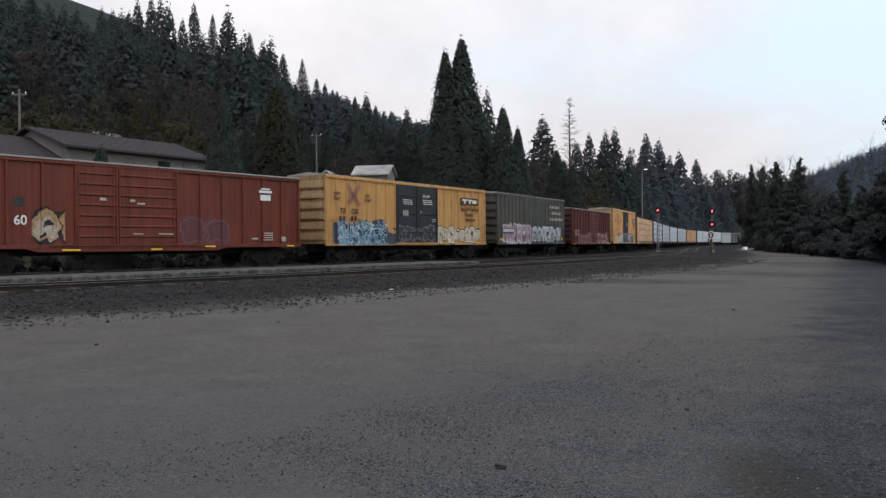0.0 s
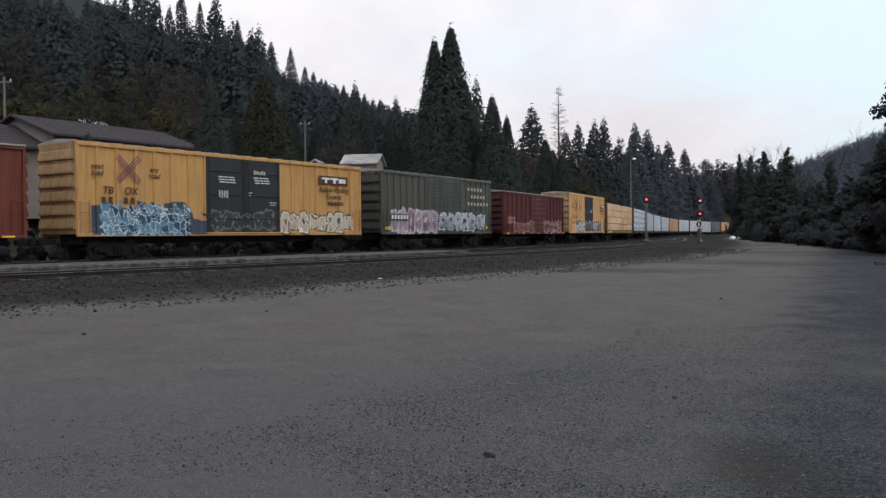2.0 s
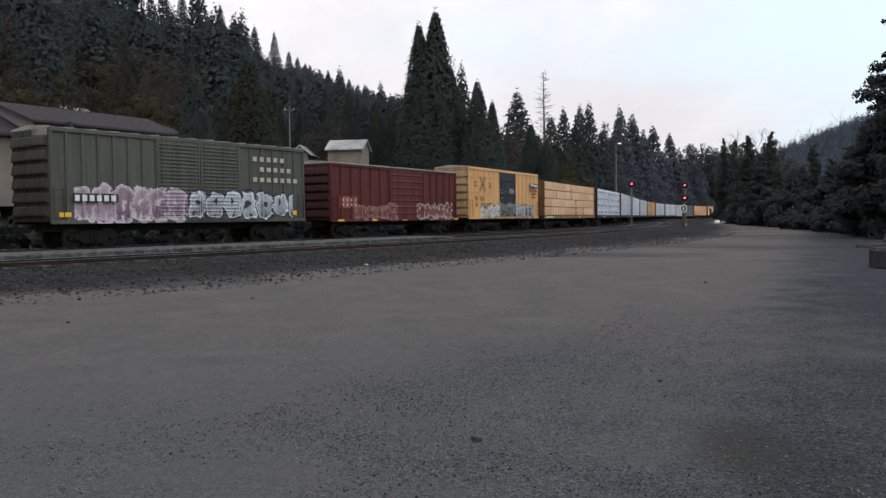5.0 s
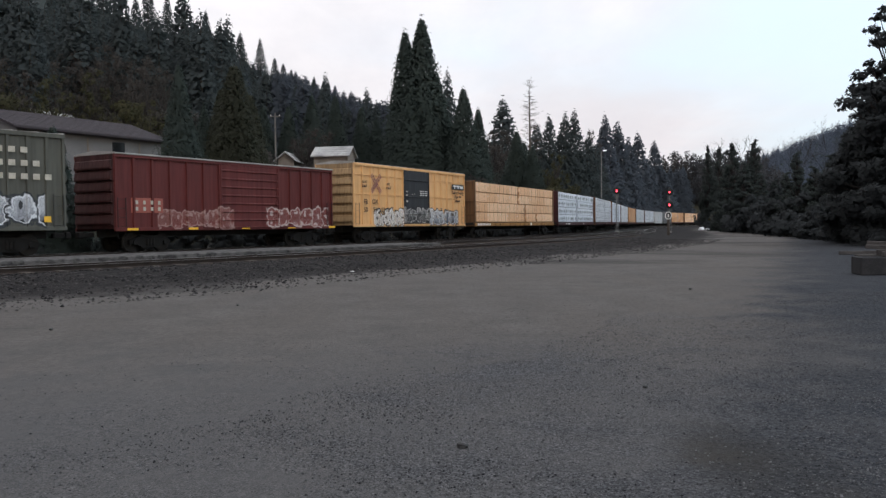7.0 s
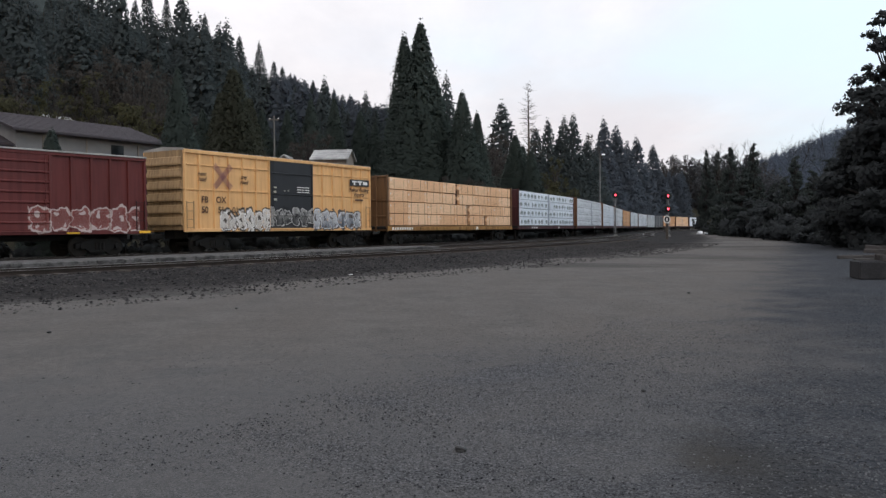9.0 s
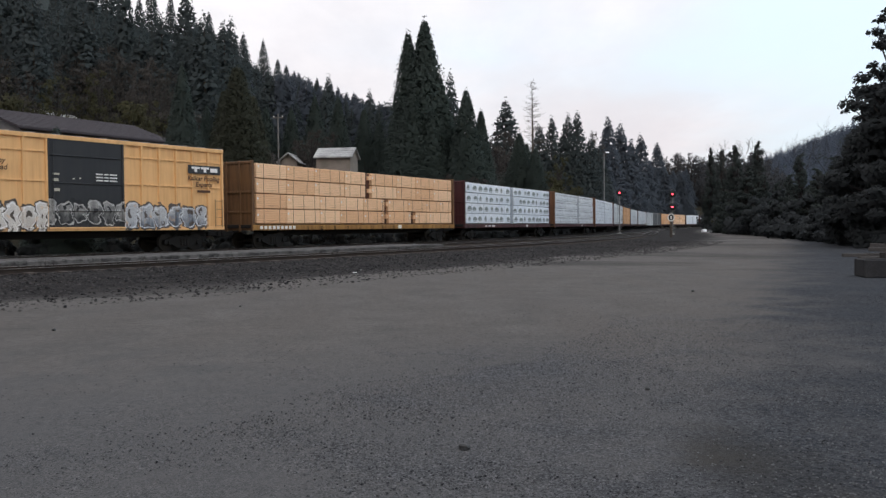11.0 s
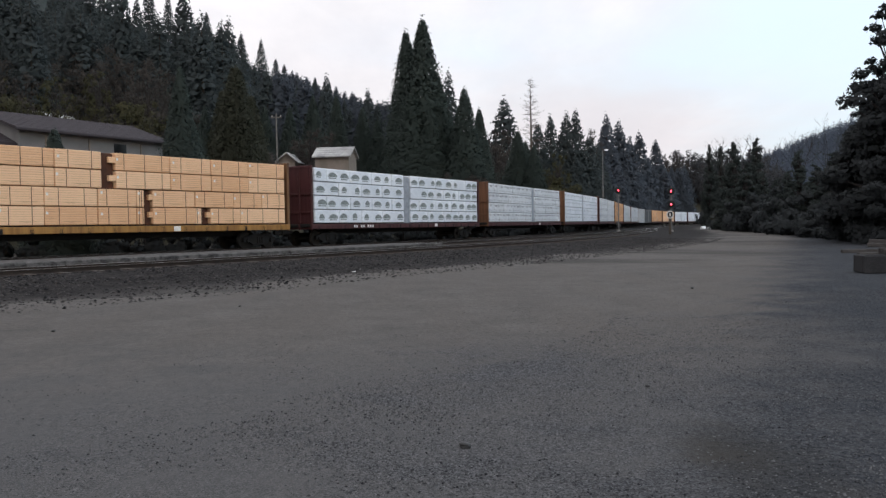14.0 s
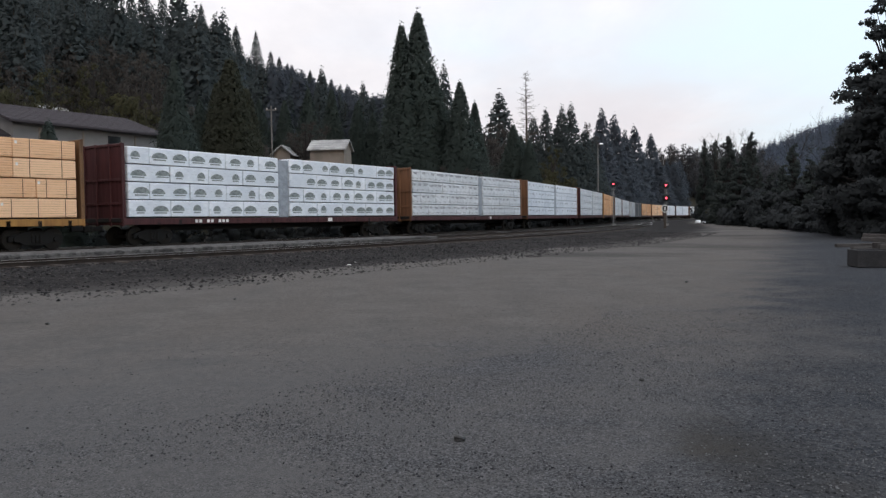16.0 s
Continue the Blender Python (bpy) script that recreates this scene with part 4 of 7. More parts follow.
def build_boxcars():
    # A: orange-red car
    L, zb, zt = 18.6, 1.02, 4.86
    tag = [(-5.4, -4.0, zb + 0.3, zb + 1.65, (0.30, 0.17, 0.06), (0.5, 0.45, 0.38), BLACK, 2.0, 1.2),
           (1.6, 4.6, zb + 0.12, zb + 1.6, (0.105, 0.04, 0.048), (0.075, 0.045, 0.07), (0.12, 0.045, 0.045), 5.0, 1.5, 0.8)]
    red = car_paint("orange_red_paint", (0.150, 0.031, 0.017), (0.095, 0.023, 0.014), tag, 0.25)
    doors = [(-3.54, -1.59, "wide"), (-1.59, 1.51, "wide")]
    car = boxcar("orange-red boxcar with grey roof edge and faded paint", L, zb, zt, red, M_ROOF, spread(L, [(-3.54, 1.51)], 1.3), doors, red, deep=True, pale_edge=True)
    lettering("60", 0.54, side(-5.9, zb + 1.0, 1.51), M_WHITE, car)
    bars([(-6.1, -5.7, zb + 1.75, zb + 2.1)], M_BLACKP, car, 1.45)
    bars([(6.5, 7.2, zb + 2.45, zb + 2.75), (6.4, 7.3, zb + 2.85, zb + 2.98), (6.55, 7.15, zb + 3.02, zb + 3.1)], M_WHITE, car, 1.52, "emblem")
    bars([(6.7, 7.3, zb + 0.35 + 0.12 * k, zb + 0.40 + 0.12 * k) for k in range(4)] + [(7.9, 8.2, zb + 0.3, zb + 0.55), (-0.9, -0.4, zb + 0.62, zb + 0.67),
         (0.4, 1.2, zb + 0.62, zb + 0.68), (-2.5, -2.2, zb + 2.1, zb + 2.22), (-1.05, -0.8, zb + 2.1, zb + 2.2), (-0.7, -0.3, zb + 1.98, zb + 2.06), (5.9, 6.3, zb + 0.4, zb + 0.48)], M_CREAM, car, 1.575)
    bars([(-8.6, -8.1, zb - 0.0, zb + 0.1), (-4.2, -3.4, zb - 0.1, zb - 0.02), (0.0, 0.6, zb - 0.1, zb - 0.02), (3.0, 3.6, zb + 0.02, zb + 0.1), (8.3, 8.8, zb + 0.02, zb + 0.1)], M_REFLECT, car, 1.56, "reflector")
    place_car(car, 24.14 - L, 24.14)

    # B: long yellow car with black doors
    L, zb, zt = 18.62, 1.06, 5.27
    x0 = -L / 2
    tag = [(x0 + 0.7, x0 + 6.0, zb + 0.05, zb + 1.5, (0.03, 0.06, 0.10), (0.022, 0.05, 0.085), (0.025, 0.055, 0.09), 3.0, 1.4, 0.95, True),
           (x0 + 1.1, x0 + 5.9, zb + 0.0, zb + 1.45, (0.022, 0.06, 0.105), (0.12, 0.24, 0.32), (0.62, 0.68, 0.70), 3.0, 0.75, 0.95, True),
           (x0 + 5.9, x0 + 6.85, zb + 0.05, zb + 1.1, (0.035, 0.07, 0.12), (0.025, 0.05, 0.085), (0.03, 0.06, 0.10), 8.0, 1.0, 0.95, True),
           (2.55, 8.6, zb + 0.05, zb + 1.4, (0.58, 0.52, 0.45), (0.44, 0.38, 0.31), (0.10, 0.08, 0.06), 1.0, 0.75)]
    yellow = car_paint("yellow_paint", (0.56, 0.31, 0.105), (0.42, 0.225, 0.08), tag, 0.22)
    black = car_paint("black_door_paint", (0.018, 0.019, 0.022), (0.032, 0.033, 0.036), [(-2.2, 2.2, zb + 0.25, zb + 1.3, (0.022, 0.022, 0.025), (0.02, 0.02, 0.022), (0.24, 0.25, 0.26), 6.0, 0.7, 0.55)], 0.1)
    doors = [(-2.5, 0.0, "smooth"), (0.0, 2.5, "smooth")]
    ends = car_paint("yellow_end_paint", (0.36, 0.235, 0.12), (0.20, 0.13, 0.07), (), 0.75)
    car = boxcar("long yellow boxcar with black double doors and blue-white graffiti", L, zb, zt, yellow, M_ROOF, spread(L, [(-2.5, 2.5)], 0.98), doors, black, end_paint=ends)
    cross(car, -6.8, zb + 3.02, 1.55)
    part("emblem", Geo().box(5.55, 8.05, -1.545, -1.53, zb + 2.92, zb + 3.44, 0.003), M_BROWNP, car, "dark plate with a white mark")
    bars([(5.8, 6.5, zb + 3.22, zb + 3.34), (6.05, 6.25, zb + 3.02, zb + 3.22), (6.55, 7.2, zb + 3.22, zb + 3.34), (6.78, 6.98, zb + 3.02, zb + 3.22), (7.25, 7.85, zb + 3.05, zb + 3.3)], M_WHITE, car, 1.552, "emblem_stroke")
    for words, z in (("Railcar Pooling", 2.5), ("Experts", 2.1)):
        lettering(words, 0.42, side(6.85, zb + z), M_BROWNP, car, slant=0.2)
    bars([(6.3 + 0.2 * k, 6.44 + 0.2 * k, zb + 1.72, zb + 1.94) for k in range(7)], M_BROWNP, car)
    for words, x in (("TB", 1.45), ("OX", 2.6)):
        lettering(words, 0.46, side(x0 + x, zb + 1.9), M_BROWNP, car, slant=0.2)
    bars([(x0 + x + 0.34 * k, x0 + x + 0.2 + 0.34 * k, zb + 1.48, zb + 1.76) for x in (1.15, 2.25) for k in range(2)], M_BROWNP, car)
    for words, x, z in (("next", 0.95, 2.98), ("load", 0.95, 2.68), ("any", 3.85, 2.98), ("road", 3.85, 2.68)):
        lettering(words, 0.34, side(x0 + x, zb + z), M_BROWNP, car, slant=0.2)
    dashes = ((0.0, 0.34), (0.40, 0.62), (0.68, 1.05))
    bars([(x + a + 0.05 * k, x + b + 0.05 * k, zb + z - 0.13 * k, zb + z + 0.055 - 0.13 * k) for x, z in ((-1.75, 2.95), (0.6, 3.0)) for k in range(3) for a, b in dashes], M_WHITE, car, 1.56)
    bars([(0.62 + 0.17 * k, 0.75 + 0.17 * k, zb + 3.2 + 0.02 * (k % 2), zb + 3.42 - 0.03 * (k % 3)) for k in range(5)] + [(-1.7 + 0.16 * k, -1.6 + 0.16 * k, zb + 1.95 - 0.05 * (k % 2), zb + 2.3) for k in range(4)]
         + [(0.25, 0.5, zb + 2.2, zb + 2.26), (0.25, 0.42, zb + 2.05, zb + 2.1), (1.7, 2.2, zb + 1.72, zb + 1.77), (1.75, 2.15, zb + 1.6, zb + 1.65)], M_CREAM, car, 1.56, "chalk_mark")
    place_car(car, 26.26, 44.88)

    # C: grey-green car with ribbed doors
    L, zb, zt = 15.2, 1.07, 5.27
    x0 = -L / 2
    tag = [(x0 + 1.1, x0 + 7.0, zb + 0.02, zb + 1.7, (0.36, 0.27, 0.32), (0.12, 0.06, 0.10), (0.58, 0.52, 0.55), 4.0, 0.95),
           (x0 + 7.0, x0 + 14.3, zb + 0.02, zb + 1.7, (0.50, 0.52, 0.56), (0.16, 0.17, 0.20), (0.03, 0.034, 0.04), 9.0, 1.15)]
    green = car_paint("grey_green_paint", (0.088, 0.089, 0.074), (0.066, 0.066, 0.056), tag, 0.2)
    doors = [(-2.3, 0.2, "fine"), (0.2, 2.75, "fine")]
    dark = car_paint("dark_end_paint", (0.05, 0.05, 0.045), (0.03, 0.03, 0.028), (), 0.3)
    car = boxcar("grey-green boxcar with ribbed double doors and pale graffiti", L, zb, zt, green, M_ROOF, spread(L, [(-2.3, 2.75)], 0.78), doors, green, end_paint=dark)
    part("end_plate", Geo().box(-h_of(L) - 0.02, -h_of(L) + 0.02, -1.4, -0.2, zt - 0.42, zt - 0.1, 0.01), M_ROOF, car, "pale panel at the top of the car end")
    bars([(3.68 + 0.5 * k, 3.96 + 0.5 * k, zb + z + 0.04, zb + z + 0.28) for z, ks in ((3.2, (0, 1, 2, 3, 4)), (2.65, (1, 2, 3, 4, 5)), (2.1, (0, 1, 2, 3, 4, 5, 6))) for k in ks], M_CREAM, car, 1.53, "name_bar")
    part("number_panel", Geo().box(x0 + 1.0, x0 + 3.2, -1.515, -1.505, zb + 0.92, zb + 1.34, 0.002), M_BLACKP, car)
    bars([(x0 + 1.08 + 0.35 * k, x0 + 1.3 + 0.35 * k, zb + 1.0, zb + 1.26) for k in range(6)], M_WHITE, car, 1.522)
    bars([(x0 + 0.35, x0 + 0.9, zb + 0.3, zb + 0.5), (6.6, 6.9, zb + 0.35, zb + 0.6)], M_REFLECT, car, 1.53, "reflector")
    place_car(car, 47.04, 62.24)

    # D: dark red car
    L, zb, zt = 15.26, 1.0, 4.66
    x0 = -L / 2
    tag = [(x0 + 2.4, x0 + 7.2, zb + 0.02, zb + 1.1, (0.18, 0.07, 0.06), (0.15, 0.03, 0.025), (0.36, 0.24, 0.22), 7.0, 0.75, 0.8),
           (x0 + 9.6, x0 + 14.9, zb + 0.02, zb + 1.3, (0.15, 0.03, 0.025), (0.17, 0.05, 0.045), (0.50, 0.42, 0.40), 2.5, 0.95, 0.85)]
    maroon = car_paint("dark_red_paint", (0.105, 0.019, 0.017), (0.078, 0.016, 0.015), tag, 0.2)
    doors = [(-1.36, 3.0, "wide")]
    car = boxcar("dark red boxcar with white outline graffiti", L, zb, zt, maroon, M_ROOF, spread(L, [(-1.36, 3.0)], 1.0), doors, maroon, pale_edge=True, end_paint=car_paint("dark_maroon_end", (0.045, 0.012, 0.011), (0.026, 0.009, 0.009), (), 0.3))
    part("patch", Geo().box(x0 + 0.9, x0 + 2.7, -1.455, -1.435, zb + 0.85, zb + 1.55, 0.003), plain("faded_red", (0.26, 0.07, 0.055), (0.32, 0.10, 0.075), 0.6), car, "faded red patch behind the lettering")
    bars([(x0 + 1.1 + 0.42 * k, x0 + 1.24 + 0.42 * k, zb + z, zb + z + 0.18) for k in range(4) for z in (1.25, 0.95)], M_CREAM, car, 1.52)
    bars([(x0 + 0.6 + 3.55 * k, x0 + 1.2 + 3.55 * k, zb + 0.03, zb + 0.14) for k in range(5)], M_REFLECT, car, 1.56, "reflector")
    place_car(car, 64.57, 79.83)

    # E: yellow car with one black door
    L, zb, zt = 15.48, 1.06, 5.27
    x0 = -L / 2
    tag = [(-5.35, -1.7, zb - 0.1, zb + 1.25, (0.62, 0.60, 0.58), (0.46, 0.43, 0.40), (0.04, 0.04, 0.042), 5.5, 0.62),
           (1.95, 6.7, zb - 0.1, zb + 1.4, (0.42, 0.44, 0.47), (0.06, 0.10, 0.15), (0.05, 0.05, 0.055), 3.3, 0.8)]
    sand = car_paint("pale_yellow_paint", (0.72, 0.42, 0.185), (0.60, 0.34, 0.145), tag, 0.15)
    black2 = car_paint("black_plug_door", (0.018, 0.019, 0.022), (0.03, 0.031, 0.034), [(-9, 9, zb + 0.1, zb + 1.5, (0.3, 0.29, 0.28), (0.03, 0.03, 0.03), BLACK, 4.4, 0.7)], 0.1)
    doors = [(-1.7, 1.95, "smooth")]
    car = boxcar("pale yellow boxcar with a single black door and graffiti", L, zb, zt, sand, M_ROOF, spread(L, [(-1.7, 1.95)], 1.0), doors, black2, panel_lines=(zb + 2.15, zb + 3.4), end_paint=ends)
    cross(car, -5.2, zb + 2.86, 1.55)
    for words, x, z in (("FB", 1.3, 1.5), ("OX", 2.4, 1.5), ("50", 1.3, 0.98), ("51", 2.4, 0.98), ("01", 3.4, 0.98)):
        lettering(words, 0.45, side(x0 + x, zb + z), M_BROWNP, car)
    for words, x, z in (("next", 1.15, 2.86), ("load", 1.15, 2.58), ("any", 4.05, 2.82), ("road", 4.05, 2.54)):
        lettering(words, 0.3, side(x0 + x, zb + z), M_BROWNP, car, slant=0.2)
    part("emblem", Geo().box(5.5, 7.5, -1.545, -1.53, zb + 2.82, zb + 3.24, 0.003), M_BLACKP, car, "dark plate with a white mark")
    bars([(5.7, 6.2, zb + 3.06, zb + 3.16), (5.87, 6.03, zb + 2.9, zb + 3.06), (6.27, 6.77, zb + 3.06, zb + 3.16), (6.44, 6.6, zb + 2.9, zb + 3.06), (6.85, 7.3, zb + 2.92, zb + 3.12)], M_WHITE, car, 1.552, "emblem_stroke")
    for words, z in (("Railcar Pooling", 2.48), ("Experts", 2.18)):
        lettering(words, 0.33, side(6.45, zb + z), M_BROWNP, car, slant=0.2)
    bars([(6.05, 6.85, zb + 1.88, zb + 2.0)], M_BROWNP, car)
    bars([(0.5 + a, 0.5 + b, zb + 2.5 - 0.14 * k, zb + 2.555 - 0.14 * k) for k in range(3) for a, b in ((0.0, 0.34), (0.40, 0.62), (0.68, 1.05))], M_WHITE, car, 1.57)
    bars([(-1.5, -1.2, zb + 2.42, zb + 2.5), (-1.5, -1.25, zb + 2.15, zb + 2.27), (-1.45, -1.2, zb + 1.72, zb + 1.84), (-0.6, -0.5, zb + 2.25, zb + 2.31), (-0.3, -0.2, zb + 2.28, zb + 2.34)], M_CREAM, car, 1.57, "chalk_mark")
    place_car(car, 82.01, 97.49)

    # two pale cars far along the train
    pale = car_paint("pale_grey_paint", (0.50, 0.52, 0.54), (0.38, 0.40, 0.42), (), 0.2)
    grey = car_paint("mid_grey_paint", (0.13, 0.14, 0.15), (0.10, 0.105, 0.11), (), 0.2)
    for paint, a, b, label in ((pale, 295.3, 310.5, "pale grey boxcar in the middle of the train"), (grey, 312.7, 327.9, "mid-grey boxcar in the middle of the train")):
        car = boxcar(label, 15.2, 1.05, 4.7, paint, M_ROOF, spread(15.2, [(-1.5, 1.5)], 1.2), [(-1.5, 1.5, "wide")], paint, detail=False)
        place_car(car, a, b)


def h_of(length):
    return length / 2


def cross(car, x, z, out):
    """The crossed-bars emblem."""
    for k in (-1, 1):
        for d in (-0.11, 0.0, 0.11):
            g = Geo().box(-0.82, 0.82, -0.002, 0.002, -0.025, 0.025, 0.001)
            part("emblem_bar", g, M_PURPLE, car, at=Matrix.Translation((x, -out + 0.02, z)) @ Matrix.Rotation(k * radians(45), 4, "Y") @ Matrix.Translation((0, 0, d)))


def half_disc(rx, rz):
    g = Geo()
    g.prism([(rx * math.cos(math.pi * k / 10), rz * math.sin(math.pi * k / 10)) for k in range(11)], "y", -0.004, 0.004)
    g.box(-rx * 0.8, rx * 0.75, -0.004, 0.004, -0.11, -0.04, 0.001)
    return g


# brown for the shade in the gaps of the lumber load
M_GAP_SHADE = plain("gap_shade_brown", (0.045, 0.016, 0.008), (0.085, 0.032, 0.015), 0.8)
M_GAP = plain("grey_wrap_end", (0.20, 0.22, 0.25), (0.32, 0.35, 0.39), 0.6)
MARK_BIG = half_disc(0.45, 0.30)
MARK_SMALL = Geo().box(-0.30, 0.30, -0.004, 0.004, 0.02, 0.07, 0.001).box(-0.26, 0.2, -0.004, 0.004, -0.07, -0.02, 0.001)


def centerbeam(label, length, steel, load, seed, marks=None, split=0.0, tiers=4, pack=2.45, notches=(), near=True, sill_paint=None):
    """A centre-beam flat car: end bulkheads, a beam down the middle, packs of lumber strapped on both sides."""
    car = thing("centerbeam_car", Matrix(), label, "lumber car", "freight cars of the train")
    rng = random.Random(seed)
    h, deck, top = length / 2, 1.32, 4.71
    sill = sill_paint or steel
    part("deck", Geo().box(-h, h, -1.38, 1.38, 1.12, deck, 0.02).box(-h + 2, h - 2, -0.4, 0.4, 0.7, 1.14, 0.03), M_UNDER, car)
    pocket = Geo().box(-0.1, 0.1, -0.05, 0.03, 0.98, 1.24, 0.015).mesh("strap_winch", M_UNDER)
    for y in (-1.42, 1.42):
        part("side_sill", Geo().box(-h, h, y - 0.05, y + 0.05, 1.0, deck - 0.02, 0.015), sill, car)
        n = int(length / 1.25)
        for k in range(n) if near else ():
            part("strap_winch", pocket, None, car, at=Matrix.Translation((-h + 0.7 + (length - 1.4) * k / (n - 1), y, 0)) @ (Matrix() if y < 0 else Matrix.Rotation(math.pi, 4, "Z")))
    for k in (-1, 1):
        g = Geo().box(-0.05, 0.05, -1.45, 1.45, 1.0, top + 0.08, 0.015)
        wall = part("bulkhead", g, steel, car, at=Matrix.Translation((k * (h - 0.12), 0, 0)) @ (Matrix.Rotation(math.pi, 4, "Z") if k > 0 else Matrix()))
        for y in (-1.38, -0.5, 0.5, 1.38):
            part("bulkhead_post", Geo().box(-0.13, -0.04, y - 0.07, y + 0.07, 0.95, top + 0.1, 0.012), steel, wall)
        for z in (2.0, 3.1, top):
            part("bulkhead_rib", Geo().box(-0.11, -0.04, -1.3, 1.3, z - 0.06, z + 0.06, 0.012), steel, wall)
    g = Geo().box(-h + 0.1, h - 0.1, -0.12, 0.12, top - 0.12, top + 0.06, 0.02)
    n = int(length / 3.0)
    for k in range(n + 1):
        x = -h + 0.3 + (length - 0.6) * k / n
        g.box(x - 0.08, x + 0.08, -0.09, 0.09, deck, top - 0.1, 0.01)
    beam = part("center_beam", g, steel, car)
    part("beam_web", Geo().box(-h + 0.1, h - 0.1, -0.03, 0.03, deck, top - 0.1, 0.01), M_UNDER, beam)
    if split is not None:
        part("center_panel", Geo().box(split - 0.43, split + 0.43, -1.36, 1.36, deck, top - 0.12, 0.02), M_GAP, car)
    step = (top - deck - 0.04) / tiers
    sheets = {}
    strap = Geo().box(-0.014, 0.014, -0.004, 0.004, 0.04, step - 0.02, 0.001).mesh("strap", M_UNDER)
    tag_ = Geo().box(-0.05, 0.05, -0.004, 0.004, -0.06, 0.06, 0.001).mesh("paper_tag", M_WHITE)
    spans = [(-h + 0.32, split - 0.45), (split + 0.45, h - 0.32)] if split is not None else [(-h + 0.32, h - 0.32)]
    for row in range(tiers):
        z0 = deck + 0.02 + row * step
        twin = random.Random(seed * 31 + (row // 2 if not marks else row))
        for a, b in spans:
            x = a
            first = True
            while x < b - 0.3:
                w = pack * twin.choice((0.8, 1.0, 1.0, 1.0, 1.2)) if not marks else pack
                if first and marks and row % 2:
                    w = pack * 0.5
                first = False
                if b - (x + w) < pack * 0.4:
                    w = b - x
                e = x + w
                for nx, nw, rows_ in notches:
                    if row in rows_ and x < nx < e:
                        e = nx
                w = e - x
                key = round(w, 2)
                if key not in sheets:
                    sheets[key] = Geo().box(0.016, w - 0.016, -1.30, -0.0, 0.03, step - 0.016, 0.03).mesh("lumber_pack", load)
                dy = rng.uniform(-0.02, 0.02)
                ob = part("lumber_pack", sheets[key], None, car, at=Matrix.Translation((x, -0.13 + dy, z0)))
                if near and not marks:
                    count = max(2, round(w / 1.15))
                    for i in range(count):
                        part("strap", strap, None, ob, at=Matrix.Translation((w * (i + 0.5) / count + rng.uniform(-0.06, 0.06), -1.302, 0)))
                    part("paper_tag", tag_, None, ob, at=Matrix.Translation((0.1 + rng.uniform(0, 0.1), -1.302, step * rng.uniform(0.6, 0.8))))
                part("lumber_pack", sheets[key], None, car, at=Matrix.Translation((x + w, 0.13 - dy, z0)) @ Matrix.Rotation(math.pi, 4, "Z"))
                if marks:
                    m_me, m_gap, m_up = marks
                    k = max(1, round(w / m_gap))
                    for i in range(k):
                        if rng.random() < 0.05:
                            continue
                        part("printed_mark", m_me, None, ob, at=Matrix.Translation((w * (i + 0.5) / k + rng.uniform(-0.2, 0.2), -1.302, step * m_up + rng.uniform(-0.03, 0.03))) @ Matrix.Diagonal((rng.choice((0.6, 0.9, 1.0, 1.05)), 1, rng.uniform(0.85, 1.05), 1)))
                x = e
                for nx, nw, rows_ in notches:
                    if row in rows_ and abs(x - nx) < 1e-6:
                        x = nx + nw
    for nx, nw, rows_ in notches:
        # added dark panel, recessed in each gap to stand for its shade
        part("shade_panel", Geo().box(nx + 0.02, nx + nw - 0.02, -1.24, -0.1, deck + 0.03 + rows_[0] * step, deck + (rows_[-1] + 1) * step - 0.03, 0.01), M_GAP_SHADE, car, "added dark brown panel that stands for the shade in a gap of the load")
        for row in rows_:
            z = deck + 0.02 + (row + 0.62) * step
            part("loose_board", Geo().box(nx + nw * 0.55, nx + nw + 0.05, -1.40, -1.2, z - 0.16, z + 0.10, 0.01), load, car)
    running_gear(car, (-h + 2.0, h - 2.0), h, near)
    return car


